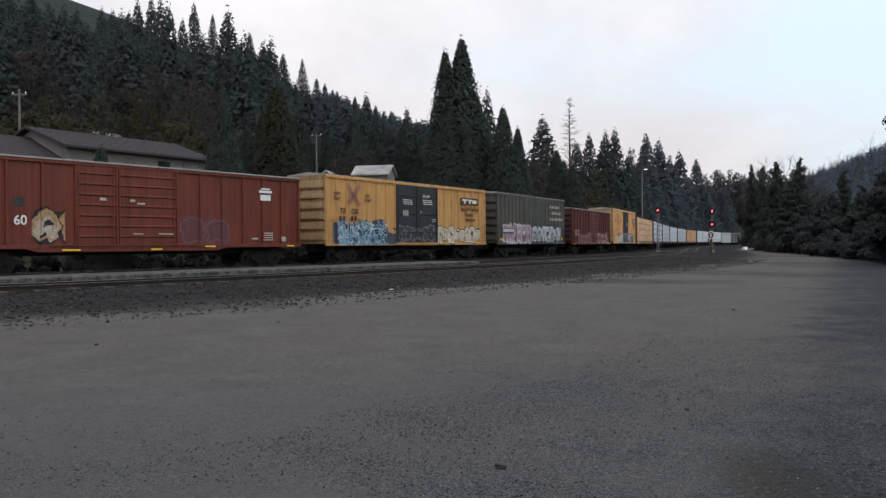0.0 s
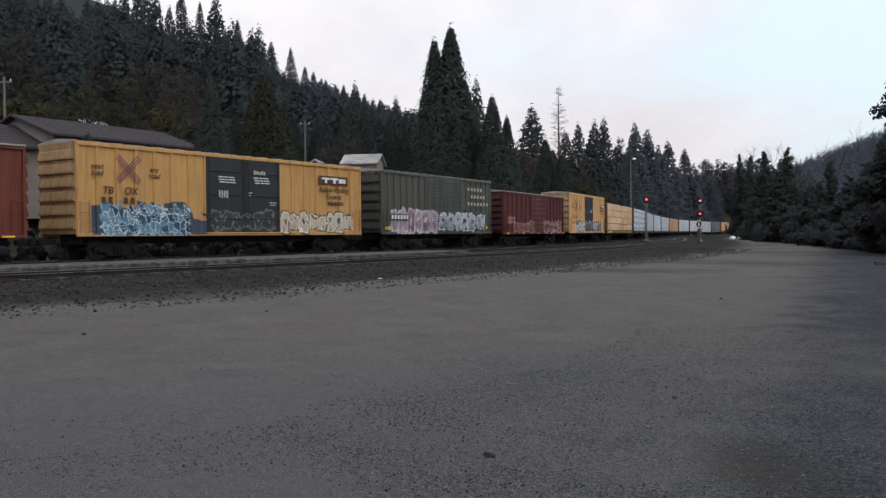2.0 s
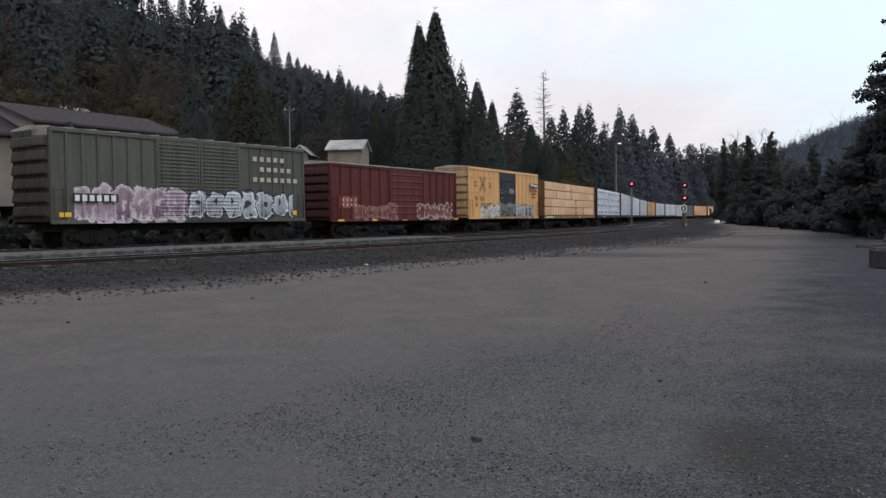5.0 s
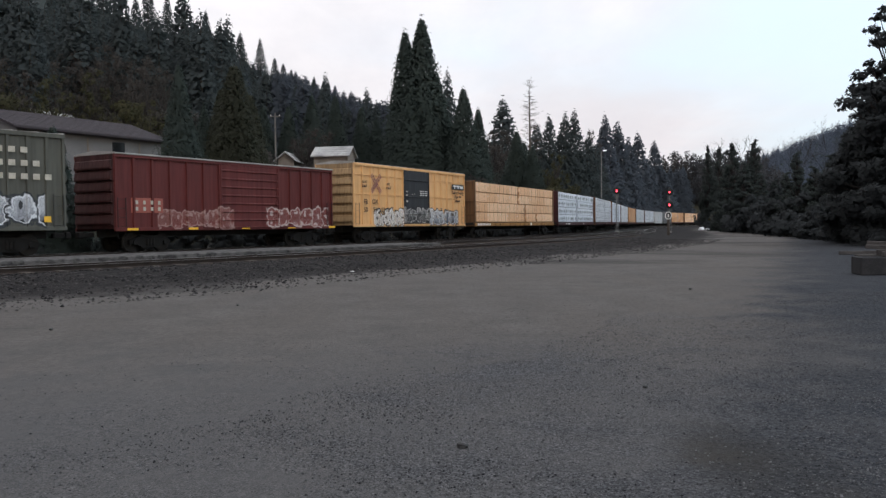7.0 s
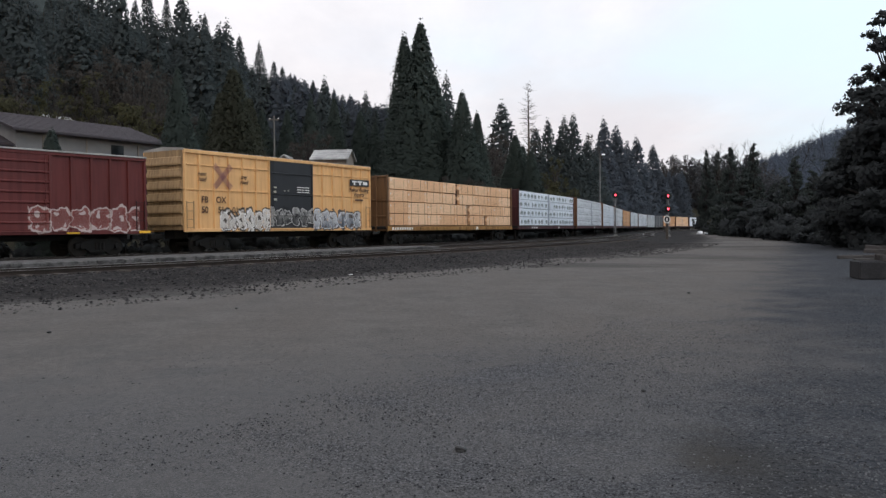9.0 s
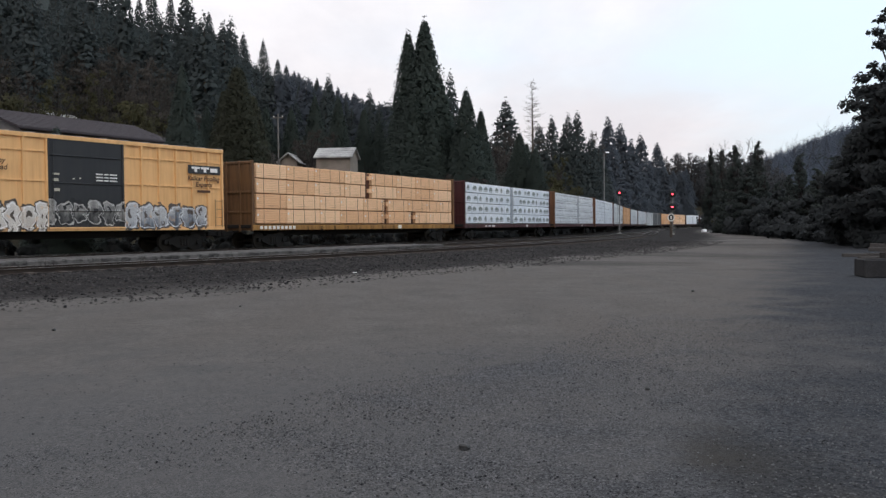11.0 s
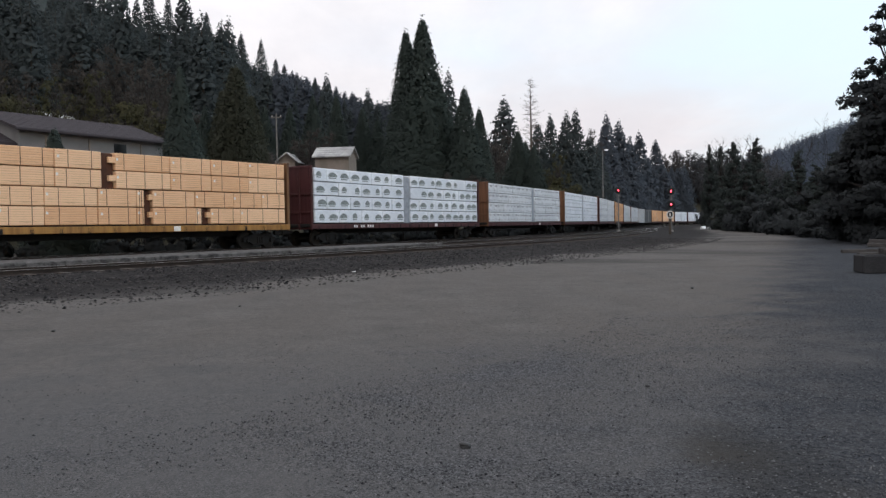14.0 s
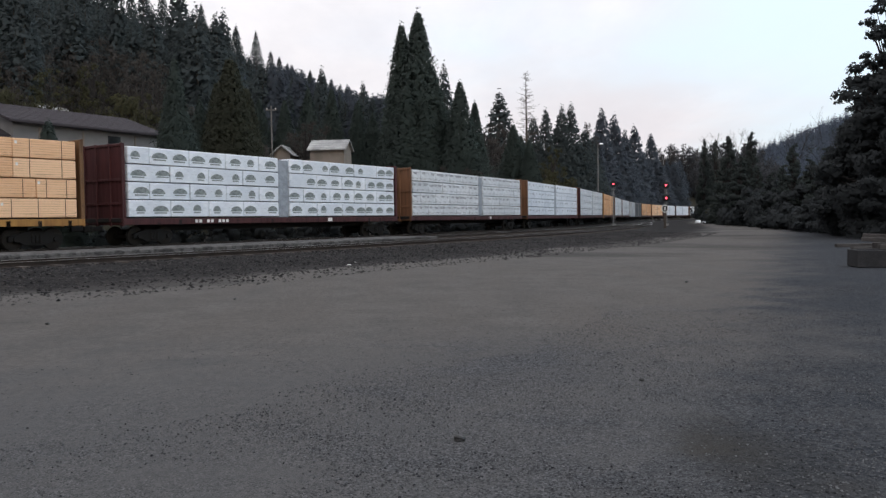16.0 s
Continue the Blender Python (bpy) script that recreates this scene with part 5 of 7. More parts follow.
def build_lumber_cars():
    wood = lumber_material("sawn_lumber", (0.68, 0.39, 0.215), (0.82, 0.54, 0.34))
    wood2 = lumber_material("darker_lumber", (0.56, 0.29, 0.14), (0.68, 0.39, 0.21))
    white = wrap_material("white_wrap", (0.80, 0.83, 0.88), (0.62, 0.66, 0.72))
    white2 = wrap_material("pale_wrap", (0.74, 0.76, 0.79), (0.56, 0.58, 0.61), 0.75)
    grey_mark = plain("grey_green_print", (0.10, 0.12, 0.12), (0.30, 0.33, 0.33), 0.6, 6, 30)
    pale_mark = plain("grey_print", (0.14, 0.14, 0.16), (0.26, 0.26, 0.28), 0.6)
    big, small = MARK_BIG.mesh("printed_mark", grey_mark), MARK_SMALL.mesh("printed_mark", pale_mark)
    yel = car_paint("yellow_flatcar_paint", (0.34, 0.175, 0.045), (0.19, 0.09, 0.028), (), 0.75)
    rusty = car_paint("rusty_bulkhead_paint", (0.15, 0.078, 0.034), (0.08, 0.042, 0.022), (), 0.6)
    brown = car_paint("brown_flatcar_paint", (0.17, 0.082, 0.042), (0.10, 0.05, 0.028), (), 0.5)
    plum = car_paint("maroon_flatcar_paint", (0.062, 0.017, 0.018), (0.038, 0.012, 0.013), (), 0.3)

    car = centerbeam("yellow centre-beam car stacked with bare lumber", 22.3, rusty, wood, 4, None, None, 4, 2.5,
                     ((-0.6, 0.7, (2, 3)), (1.6, 0.45, (0, 1)), (5.0, 0.5, (0,))), sill_paint=yel)
    bars([(-10.6 + 0.34 * k, -10.38 + 0.34 * k, 1.06, 1.24) for k in range(9)], M_WHITE, car, 1.475)
    bars([(3.2, 3.6, 1.03, 1.27)], M_WHITE, car, 1.475, "placard")
    place_car(car, 99.54, 121.83)
    car = centerbeam("maroon centre-beam car of white-wrapped lumber with half-round marks", 22.3, plum, white, 7, (big, 1.22, 0.38), -0.25)
    bars([(-6.9 + 0.26 * k, -6.72 + 0.26 * k, 1.07, 1.23) for k in range(9) if k not in (2, 5)], M_WHITE, car, 1.475)
    part("placard", Geo().box(3.6, 4.0, -1.48, -1.474, 1.04, 1.26, 0.001), M_WHITE, car)
    place_car(car, 123.75, 146.06)
    car = centerbeam("brown centre-beam car of white-wrapped lumber with small print", 22.3, brown, white2, 9, (small, 0.95, 0.72), 1.4, sill_paint=plum)
    bars([(3.2, 3.6, 1.04, 1.26)], M_WHITE, car, 1.475, "placard")
    place_car(car, 147.9, 170.28)
    for a, b, paint, load, mk, label in ((172.1, 194.75, brown, white, (small, 1.22, 0.6), "brown centre-beam car of white-wrapped lumber"),
                                        (196.6, 219.6, plum, white2, None, "maroon centre-beam car of white-wrapped lumber"),
                                        (221.4, 244.0, yel, wood2, None, "yellow centre-beam car of bare lumber"),
                                        (246.0, 268.6, plum, white2, None, "maroon centre-beam car of white-wrapped lumber"),
                                        (270.6, 293.2, brown, white2, None, "brown centre-beam car of pale-wrapped lumber"),
                                        (330.0, 352.6, brown, wood2, None, "brown centre-beam car of bare lumber"),
                                        (354.6, 377.2, brown, wood, None, "brown centre-beam car of bare lumber"),
                                        (379.2, 401.8, plum, white, None, "maroon centre-beam car of white-wrapped lumber"),
                                        (403.8, 426.4, plum, white, None, "maroon centre-beam car of white-wrapped lumber"),
                                        (428.4, 451.0, brown, white2, None, "brown centre-beam car of pale-wrapped lumber")):
        car = centerbeam(label, b - a, paint, load, int(a), mk, 0.0, 4, 4.9 if mk is None else 2.45, near=False, sill_paint=plum)
        place_car(car, a, b)


build_boxcars()
build_lumber_cars()

# ---- trees ----


def sprays(pts, sizes, rng, out, loose=0.5, slim=0.5):
    """Small ragged leaf sprays, one bent quad at every point, lying roughly across the direction out; they are shaded by that direction, as soft foliage is."""
    n = len(pts)
    p, s = np.asarray(pts, float), np.asarray(sizes, float)[:, None]
    soft = np.asarray(out, float)
    soft = soft / (np.linalg.norm(soft, axis=1)[:, None] + 1e-6)
    o = soft + rng.normal(size=(n, 3)) * loose
    o /= np.linalg.norm(o, axis=1)[:, None]
    a = rng.normal(size=(n, 3))
    a -= o * (a * o).sum(1)[:, None]
    a /= np.linalg.norm(a, axis=1)[:, None]
    b = np.cross(o, a)
    v = np.stack([p - a * s, p - b * s * slim + np.array([0, 0, -0.2]) * s, p + a * s, p + b * s * slim], 1)
    shade = soft + rng.normal(size=(n, 3)) * 0.06
    shade /= np.linalg.norm(shade, axis=1)[:, None]
    return v.reshape(-1, 3), np.repeat(shade, 4, 0)


def leaf_mesh(name, v, shade, material):
    """A mesh of loose quads with the given shading normals."""
    n = len(v) // 4
    me = bpy.data.meshes.new(name)
    me.vertices.add(4 * n)
    me.vertices.foreach_set("co", np.ascontiguousarray(v, np.float32).ravel())
    me.loops.add(4 * n)
    me.loops.foreach_set("vertex_index", np.arange(4 * n, dtype=np.int32))
    me.polygons.add(n)
    me.polygons.foreach_set("loop_start", np.arange(0, 4 * n, 4, dtype=np.int32))
    me.update(calc_edges=True)
    me.shade_smooth()
    me.normals_split_custom_set_from_vertices(np.asarray(shade, float).tolist())
    me.materials.append(material)
    return me


def conifer_sprays(rng, height, radius, count, bare=0.05, power=0.8, leaf=0.24, open_=0.0, droop=0.3):
    """Points of a conifer's crown: limbs as flat fans of sprays, lumpy in outline, with a dense heart; the more open, the more it shows its whorls."""
    def reach(k):
        return radius * (1 - k) ** power * np.clip((k - bare) * 9 + 0.45, 0, 1) + 0.006 * height
    k_all = np.linspace(bare, 0.99, 400)
    dens = reach(k_all) + 0.22 * radius
    cum = np.cumsum(dens) / dens.sum()
    limbs = max(50, count // 20)
    k = np.interp(rng.random(limbs), cum, k_all)
    if open_:
        k = np.clip((np.round(k * 24) + rng.normal(size=limbs) * 0.2) / 24, bare, 0.99)
    a = rng.random(limbs) * 6.283
    lump = 1 + 0.12 * np.sin(a * 3 + k * 21 + rng.random() * 6) + 0.09 * np.sin(a * 5 - k * 37)
    length = reach(k) * rng.uniform(0.84 - 0.25 * open_, 1.08, limbs) * lump
    weight = length + 0.05 * radius
    pick = rng.choice(limbs, count, p=weight / weight.sum())
    u = 0.35 + 0.67 * np.sqrt(rng.random(count)) if not open_ else 0.05 + 0.97 * rng.random(count) ** 0.7
    L, A = length[pick], a[pick]
    d = L * u
    lat = rng.uniform(-1, 1, count) * 0.34 * L * u * (1.3 - u)
    z = k[pick] * height + 0.16 * d - droop * d * u + rng.normal(size=count) * (0.013 - 0.007 * open_) * height * (1.1 - k[pick])
    x, y = np.cos(A) * d - np.sin(A) * lat, np.sin(A) * d + np.cos(A) * lat
    sizes = leaf * rng.uniform(0.55, 1.2, count) * (1.08 - 0.35 * k[pick])
    out = np.stack([np.cos(A), np.sin(A), np.full(count, 0.75)], 1)
    pts = np.stack([x, y, z], 1)
    m = int(0.6 * count * (1 - open_) ** 0.7)
    if m:
        kk = np.interp(rng.random(m), cum, k_all) * 0.97
        aa, rr = rng.random(m) * 6.283, reach(kk) * np.sqrt(rng.uniform(0.05, 0.72, m))
        pts = np.concatenate([pts, np.stack([np.cos(aa) * rr, np.sin(aa) * rr, kk * height], 1)])
        sizes = np.concatenate([sizes, np.minimum(reach(kk) * 0.3, leaf * 1.9) * rng.uniform(0.7, 1.2, m)])
        out = np.concatenate([out, np.stack([np.cos(aa), np.sin(aa), np.full(m, 0.75)], 1)])
    return pts, sizes, out


def conifer(height, radius, seed, count=13000, bare=0.05, needles=None, power=0.8, leaf=0.24, open_=0.0, droop=0.3):
    """A conifer: tapered trunk and a crown of fine sprays; returns its trunk and crown meshes."""
    rng = np.random.default_rng(seed)
    trunk = Geo().tube([(0, 0, -0.8), (0, 0, height * 0.3), (0.1, 0.05, height * 0.7), (0.05, 0, height * 0.97)], [height * 0.015, height * 0.011, height * 0.005, 0.02], 8)
    pts, sizes, out = conifer_sprays(rng, height, radius, count, bare, power, leaf, open_, droop)
    v, shade = sprays(pts, sizes, rng, out, 0.5, 0.6)
    return trunk.mesh("trunk", M_BARK), leaf_mesh("crown", v, shade, needles or M_PINE)


def clump_points(rng, height, radius, lobes, count, low=0.12, shape=0.7, lobe=0.24, shell=0.6):
    """Points of a crown built of many rounded clumps inside an egg-shaped outline."""
    c, sz = [], []
    for i in range(lobes):
        k = low + (0.97 - low) * (i + rng.random()) / lobes
        r = radius * (1 - k) ** shape * min(1.0, (k - low) * 5 + 0.5)
        a, d = rng.random() * 6.283, r * math.sqrt(rng.random()) * 0.9
        c.append((math.cos(a) * d, math.sin(a) * d, k * height))
        sz.append(max(0.3, radius * lobe * rng.uniform(0.6, 1.2) * (1.15 - 0.75 * k)))
    c, sz = np.array(c), np.array(sz)
    pick = rng.choice(lobes, count, p=sz ** 2 / (sz ** 2).sum())
    d = rng.normal(size=(count, 3))
    d /= np.linalg.norm(d, axis=1)[:, None]
    e = rng.uniform(shell, 1.05, count)[:, None]
    pts = c[pick] + d * e * sz[pick][:, None] * np.array([1, 1, 0.8])
    pts[:, 2] = np.maximum(pts[:, 2], 0.05)
    away = np.stack([c[pick][:, 0] / radius, c[pick][:, 1] / radius, np.full(count, 0.35)], 1)
    return pts, d * 0.7 + away, c


def clumped_tree(height, radius, seed, leaves, lobes=70, count=15000, leaf=0.2, low=0.08, shape=0.6, lobe=0.24, slim=0.5, wood=None, shell=0.55):
    """A leafy tree of rounded clumps on forking limbs."""
    rng = np.random.default_rng(seed)
    pts, out, c = clump_points(rng, height, radius, lobes, count, low, shape, lobe, shell)
    g = Geo().tube([(0, 0, -0.8), (0.1, 0, height * 0.35), (0, 0.1, height * 0.9)], [height * 0.02, height * 0.014, 0.04], 8)
    for p in c:
        g.tube([(0, 0, p[2] * 0.6), (p[0] * 0.5, p[1] * 0.5, p[2] * 0.82), tuple(p)], [height * 0.006, height * 0.004, 0.015], 4, False)
    v, shade = sprays(pts, leaf * rng.uniform(0.55, 1.2, count), rng, out, 0.5, slim)
    return g.mesh("trunk", wood or M_BARK), leaf_mesh("crown", v, shade, leaves)


def branching(height, spread_, seed, depth=5, lean=0.75, width=0.16):
    """A leafless broad-leaved tree: forking limbs down to twigs; returns the mesh geometry and the twig ends."""
    rng = random.Random(seed)
    g, tips = Geo(), []

    def grow(p, way, length, r, d):
        q = p + way * length
        mid = p + way * length * 0.5 + Vector((rng.gauss(0, 1), rng.gauss(0, 1), rng.gauss(0, 0.5))) * length * 0.06
        g.tube([p, mid, q], [r, r * 0.85, r * 0.68], 6 if d > 3 else 3, False)
        if d == 0:
            tips.append(q)
            return
        for k in range(rng.choice((2, 3, 3)) if d > 1 else 3):
            turn_ = Vector((rng.gauss(0, 1), rng.gauss(0, 1), rng.gauss(0.25, 0.5))) * spread_
            grow(q if k else p + way * length * rng.uniform(0.6, 1), (way * lean + turn_).normalized(), length * rng.uniform(0.6, 0.82), r * 0.6, d - 1)

    grow(Vector((0, 0, -0.5)), Vector((0, 0, 1)), height * 0.3, width, depth)
    return g, tips


def bare_tree(height, seed, twig=None, spread_=0.42, haze=None, depth=5):
    """A leafless tree; haze: the stuff of the fine twigs and last leaves round its branch ends."""
    g, tips = branching(height, spread_, seed, depth)
    rng = np.random.default_rng(seed)
    crown = None
    if haze:
        t = np.repeat(np.array([tuple(p) for p in tips]), 14, 0)
        pts = t + rng.normal(size=t.shape) * 0.75
        v, shade = sprays(pts, rng.uniform(0.14, 0.36, len(pts)), rng, pts - np.array([0, 0, height * 0.35]), 0.5, 0.28)
        crown = leaf_mesh("crown", v, shade, haze)
    return g.mesh("trunk", twig or M_TWIG), crown


def shrub(height, radius, seed, leaves, n=1500, leaf=0.32, slim=0.5):
    """A bush: several stems and clumps of leaf sprays, ragged at the edge."""
    rng = np.random.default_rng(seed)
    pts, out, c = clump_points(rng, height, radius, 14, n, 0.1, 0.35, 0.42, 0.5)
    g = Geo()
    for p in c:
        g.tube([(0, 0, -0.3), (p[0] * 0.4, p[1] * 0.4, p[2] * 0.5), tuple(p)], [0.09, 0.06, 0.02], 4, False)
    v, shade = sprays(pts, rng.uniform(leaf * 0.5, leaf * 1.2, n), rng, out, 0.45, slim)
    return g.mesh("stem", M_DARKTWIG), leaf_mesh("foliage", v, shade, leaves)


def tree_thing(name, meshes, m, label, category="tree", group="", names=("trunk", "crown")):
    ob = thing(name, m, label, category, group)
    for nm, me in zip(names, meshes):
        if me:
            part(nm, me, None, ob)
    return ob


def azimuth(az, d):
    """A place at that bearing in degrees to the right of straight ahead and that distance."""
    x, y = d * math.sin(radians(az)), d * math.cos(radians(az))
    return x, y, float(terrain(x, y)[0])


def stand(az, d, height, scale_of, turn_=0.0, wide=1.0, sink=0.2):
    """A pose and scale that makes a mesh of height scale_of into a tree of that height."""
    x, y, z = azimuth(az, d)
    k = height / scale_of
    return Matrix.Translation((x, y, z - sink)) @ Matrix.Rotation(turn_, 4, "Z") @ Matrix.Diagonal((k * wide, k * wide, k, 1))


# the closed edge of the woods against the sky: bearing, slope above the eye
WOOD_AZ = (-40, -31, -28, -26.3, -25.8, -23.6, -22.6, -20.8, -19.7, -18.1, -16.8, -15.7, -14.2, -13.0, -11.5, -9.9, -8.0, -6.0, -4.2, 2, 4, 10, 11.5, 13.4, 15.2, 17.3, 19)
WOOD_UP = (0.34, 0.285, 0.262, 0.264, 0.246, 0.256, 0.245, 0.244, 0.232, 0.234, 0.248, 0.239, 0.22, 0.20, 0.191, 0.188, 0.173, 0.163, 0.159, 0.125, 0.119, 0.107, 0.10, 0.086, 0.076, 0.077, 0.06)


def wood_line(az):
    return float(np.interp(az, WOOD_AZ, WOOD_UP))


def clear_of_tracks(az, d):
    """The distance at that bearing, moved back until it lies well behind the tracks."""
    while float(from_line(*azimuth(az, d)[:2])[0][0]) > -9.5 and d < 600:
        d += 4
    return d


def distance_for(az, elev, height, far=420):
    """How far up the slope a tree of that height stands whose top has that slope above the eye."""
    d = np.arange(90.0, far, 5.0)
    x, y = d * math.sin(radians(az)), d * math.cos(radians(az))
    miss = np.abs(EYE + elev * d - terrain(x, y) - height) + np.where(from_line(x, y)[0] < -12, 0, 1000)
    return float(d[miss.argmin()])


def build_trees():
    rng = random.Random(11)
    dense = [conifer(30, 8.4, 3, 22000, 0.02, power=0.96, leaf=0.165), conifer(30, 7.4, 4, 20000, 0.02, power=0.92, leaf=0.165), conifer(30, 8.8, 5, 19000, 0.03, power=0.95, leaf=0.165)]
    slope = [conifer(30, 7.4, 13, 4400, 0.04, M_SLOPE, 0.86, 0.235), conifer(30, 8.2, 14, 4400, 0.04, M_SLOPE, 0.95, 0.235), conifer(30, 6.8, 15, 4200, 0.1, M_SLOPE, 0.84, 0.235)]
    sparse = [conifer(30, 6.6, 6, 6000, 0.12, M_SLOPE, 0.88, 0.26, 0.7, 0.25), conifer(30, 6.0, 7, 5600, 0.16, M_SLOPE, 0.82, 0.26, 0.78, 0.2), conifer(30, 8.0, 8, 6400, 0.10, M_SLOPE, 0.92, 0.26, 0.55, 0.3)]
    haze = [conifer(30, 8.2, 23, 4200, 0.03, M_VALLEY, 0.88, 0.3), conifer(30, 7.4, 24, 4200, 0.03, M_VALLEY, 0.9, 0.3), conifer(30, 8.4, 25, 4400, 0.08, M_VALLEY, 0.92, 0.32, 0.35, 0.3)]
    olive = conifer(30, 8.2, 9, 17000, 0.02, M_PINE2, power=0.7, leaf=0.18)
    base = {}

    def put(kind, key, meshes, az, d, elev, wide, label, category="tree", group="conifers behind the train"):
        """A tree whose top stands at that slope above the eye."""
        x, y, z = azimuth(az, d)
        m = stand(az, d, EYE + elev * d - z, 30, rng.random() * 6.28, wide)
        if key not in base:
            ob = tree_thing(kind, meshes, m, label, category, group)
            base[key] = ob
        else:
            ob = copy_thing(base[key], Matrix())
            tagged(ob, label, category, group)
        ob.matrix_basis = m
        return ob

    # the stand of tall trees behind the train
    for key, az, d, elev, wide in ((0, -1.33, 120, 0.262, 0.98), (1, -2.5, 122, 0.246, 0.9), (2, -3.0, 128, 0.165, 1.05), (1, -0.4, 119, 0.19, 1.2), (0, -2.2, 117, 0.17, 1.25), (2, -0.9, 116, 0.15, 1.2),
                                   (1, 1.52, 115, 0.174, 1.1), (0, 0.9, 117, 0.13, 1.2), (1, 2.54, 118, 0.148, 0.95), (0, 2.0, 117, 0.10, 1.2),
                                   (0, 5.2, 140, 0.119, 1.25), (1, 5.7, 142, 0.105, 1.3), (0, 6.3, 138, 0.10, 1.2),
                                   (0, -17.73, 56, 0.20, 0.85), (1, -16.9, 60, 0.13, 1.0), (2, -16.2, 84, 0.15, 1.0), (1, -18.6, 98, 0.17, 1.0), (0, -9.0, 120, 0.165, 1.0), (1, -7.4, 128, 0.165, 1.0), (2, -5.6, 130, 0.15, 1.0), (1, -10.6, 118, 0.15, 1.1), (0, -4.6, 128, 0.135, 1.1), (2, -12.3, 120, 0.15, 1.1)):
        put("conifer", key, dense[key], az, clear_of_tracks(az, d), elev, wide, "tall dense dark conifer standing behind the railway", group="dense conifers behind the tracks")
    for az, elev, wide in ((6.59, 0.127, 0.95), (7.44, 0.137, 0.8), (8.55, 0.14, 0.85), (9.19, 0.143, 0.85), (8.2, 0.115, 1.2), (10.1, 0.11, 1.0), (10.6, 0.10, 1.1), (9.4, 0.095, 1.2), (7.0, 0.095, 1.2), (7.8, 0.085, 1.2)):
        put("conifer", 10 + int(az * 10) % 3, slope[int(az * 10) % 3], az, clear_of_tracks(az, 165 + 3 * az), elev, wide * 1.25, "tall dark conifer in the woods behind the railway", group="conifers on the valley side")
    for key, az, d, elev, wide in ((0, 0.42, 130, 0.196, 0.72), (2, 4.27, 170, 0.160, 1.1), (2, 3.6, 180, 0.11, 1.1)):
        put("conifer", 3 + key, sparse[key], az, d, elev, wide * 1.25, "open-branched conifer with light showing through", group="open conifers behind the tracks")
    for az, d, elev, wide in ((-14.16, 76, 0.2, 0.95), (-15.0, 82, 0.17, 0.9), (-13.2, 84, 0.165, 0.9)):
        put("conifer", 9, olive, az, d, elev, wide, "broad olive-green conifer behind the houses", group="olive conifers")
    # conifers that stand out on the crest of the valley side
    for az, elev, h in ((-27.56, 0.2755, 24), (-26.81, 0.2727, 23), (-25.31, 0.2756, 24), (-24.66, 0.2723, 22), (-24.11, 0.2778, 25), (-23.67, 0.2721, 22), (-21.24, 0.2891, 28), (-20.32, 0.2688, 25),
                        (-18.39, 0.2752, 27), (-18.99, 0.2559, 23), (-15.95, 0.2571, 24), (-15.01, 0.2519, 24), (-14.55, 0.257, 26), (-12.42, 0.228, 25), (-11.47, 0.2046, 21), (-10.89, 0.198, 20), (-8.04, 0.1899, 24),
                        (-8.83, 0.1835, 22), (-5.21, 0.1729, 24), (-29.4, 0.285, 25), (-28.4, 0.28, 24)):
        k = int(-az * 10) % 3
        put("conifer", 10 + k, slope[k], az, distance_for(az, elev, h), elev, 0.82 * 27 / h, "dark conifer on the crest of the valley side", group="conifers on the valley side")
    for az, elev, h in ((-23.14, 0.2879, 27), (-22.27, 0.2939, 29), (-21.7, 0.2916, 27), (-19.59, 0.2896, 28), (-17.39, 0.2891, 29), (-16.29, 0.2602, 22), (-13.73, 0.234, 24)):
        k = int(-az * 10) % 3
        put("conifer", 3 + k, sparse[k], az, distance_for(az, elev, h), elev, 0.95 * 27 / h, "thin conifer with sky showing between its limbs", group="open conifers behind the tracks")
    # the woods below the crest: conifers, and to one side leafless brown trees lower down
    count = 0
    while count < 112:
        az = rng.uniform(-32, -3.4)
        elev, h = wood_line(az) - min(0.11, abs(rng.gauss(0, 0.05))), rng.uniform(19, 27)
        if az < -19 and elev < 0.222 or -13.3 < az < -5 and elev < 0.135:
            continue
        k = rng.randrange(3)
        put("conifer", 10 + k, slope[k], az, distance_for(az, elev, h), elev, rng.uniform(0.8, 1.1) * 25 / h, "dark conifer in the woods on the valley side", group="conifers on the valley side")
        count += 1
    for k in range(34):
        az = -32.5 + 20.5 * (k + rng.random()) / 34
        elev, h = wood_line(az) + 0.004 - rng.uniform(0.0, 0.014), rng.uniform(20, 25)
        put("conifer", 10 + k % 3, slope[k % 3], az, distance_for(az, elev, h), elev, rng.uniform(0.95, 1.2) * 25 / h, "dark conifer on the crest of the valley side", group="conifers on the valley side")
    # hazy woods further along the valley; the haze is in the needle colour
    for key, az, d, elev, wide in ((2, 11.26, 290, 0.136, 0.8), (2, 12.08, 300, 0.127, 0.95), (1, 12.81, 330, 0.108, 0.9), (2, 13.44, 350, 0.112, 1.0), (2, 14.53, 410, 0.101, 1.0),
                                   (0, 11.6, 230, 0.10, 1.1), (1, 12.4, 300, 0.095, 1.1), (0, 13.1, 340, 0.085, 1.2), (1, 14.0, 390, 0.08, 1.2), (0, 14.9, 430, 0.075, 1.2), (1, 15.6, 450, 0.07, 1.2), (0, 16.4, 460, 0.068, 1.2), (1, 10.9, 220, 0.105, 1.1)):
        put("conifer", 30 + key, haze[key], az, clear_of_tracks(az, d), elev, wide * 1.15, "conifer in the woods along the valley, grey-green with haze put into the colour", group="hazy conifers along the valley")
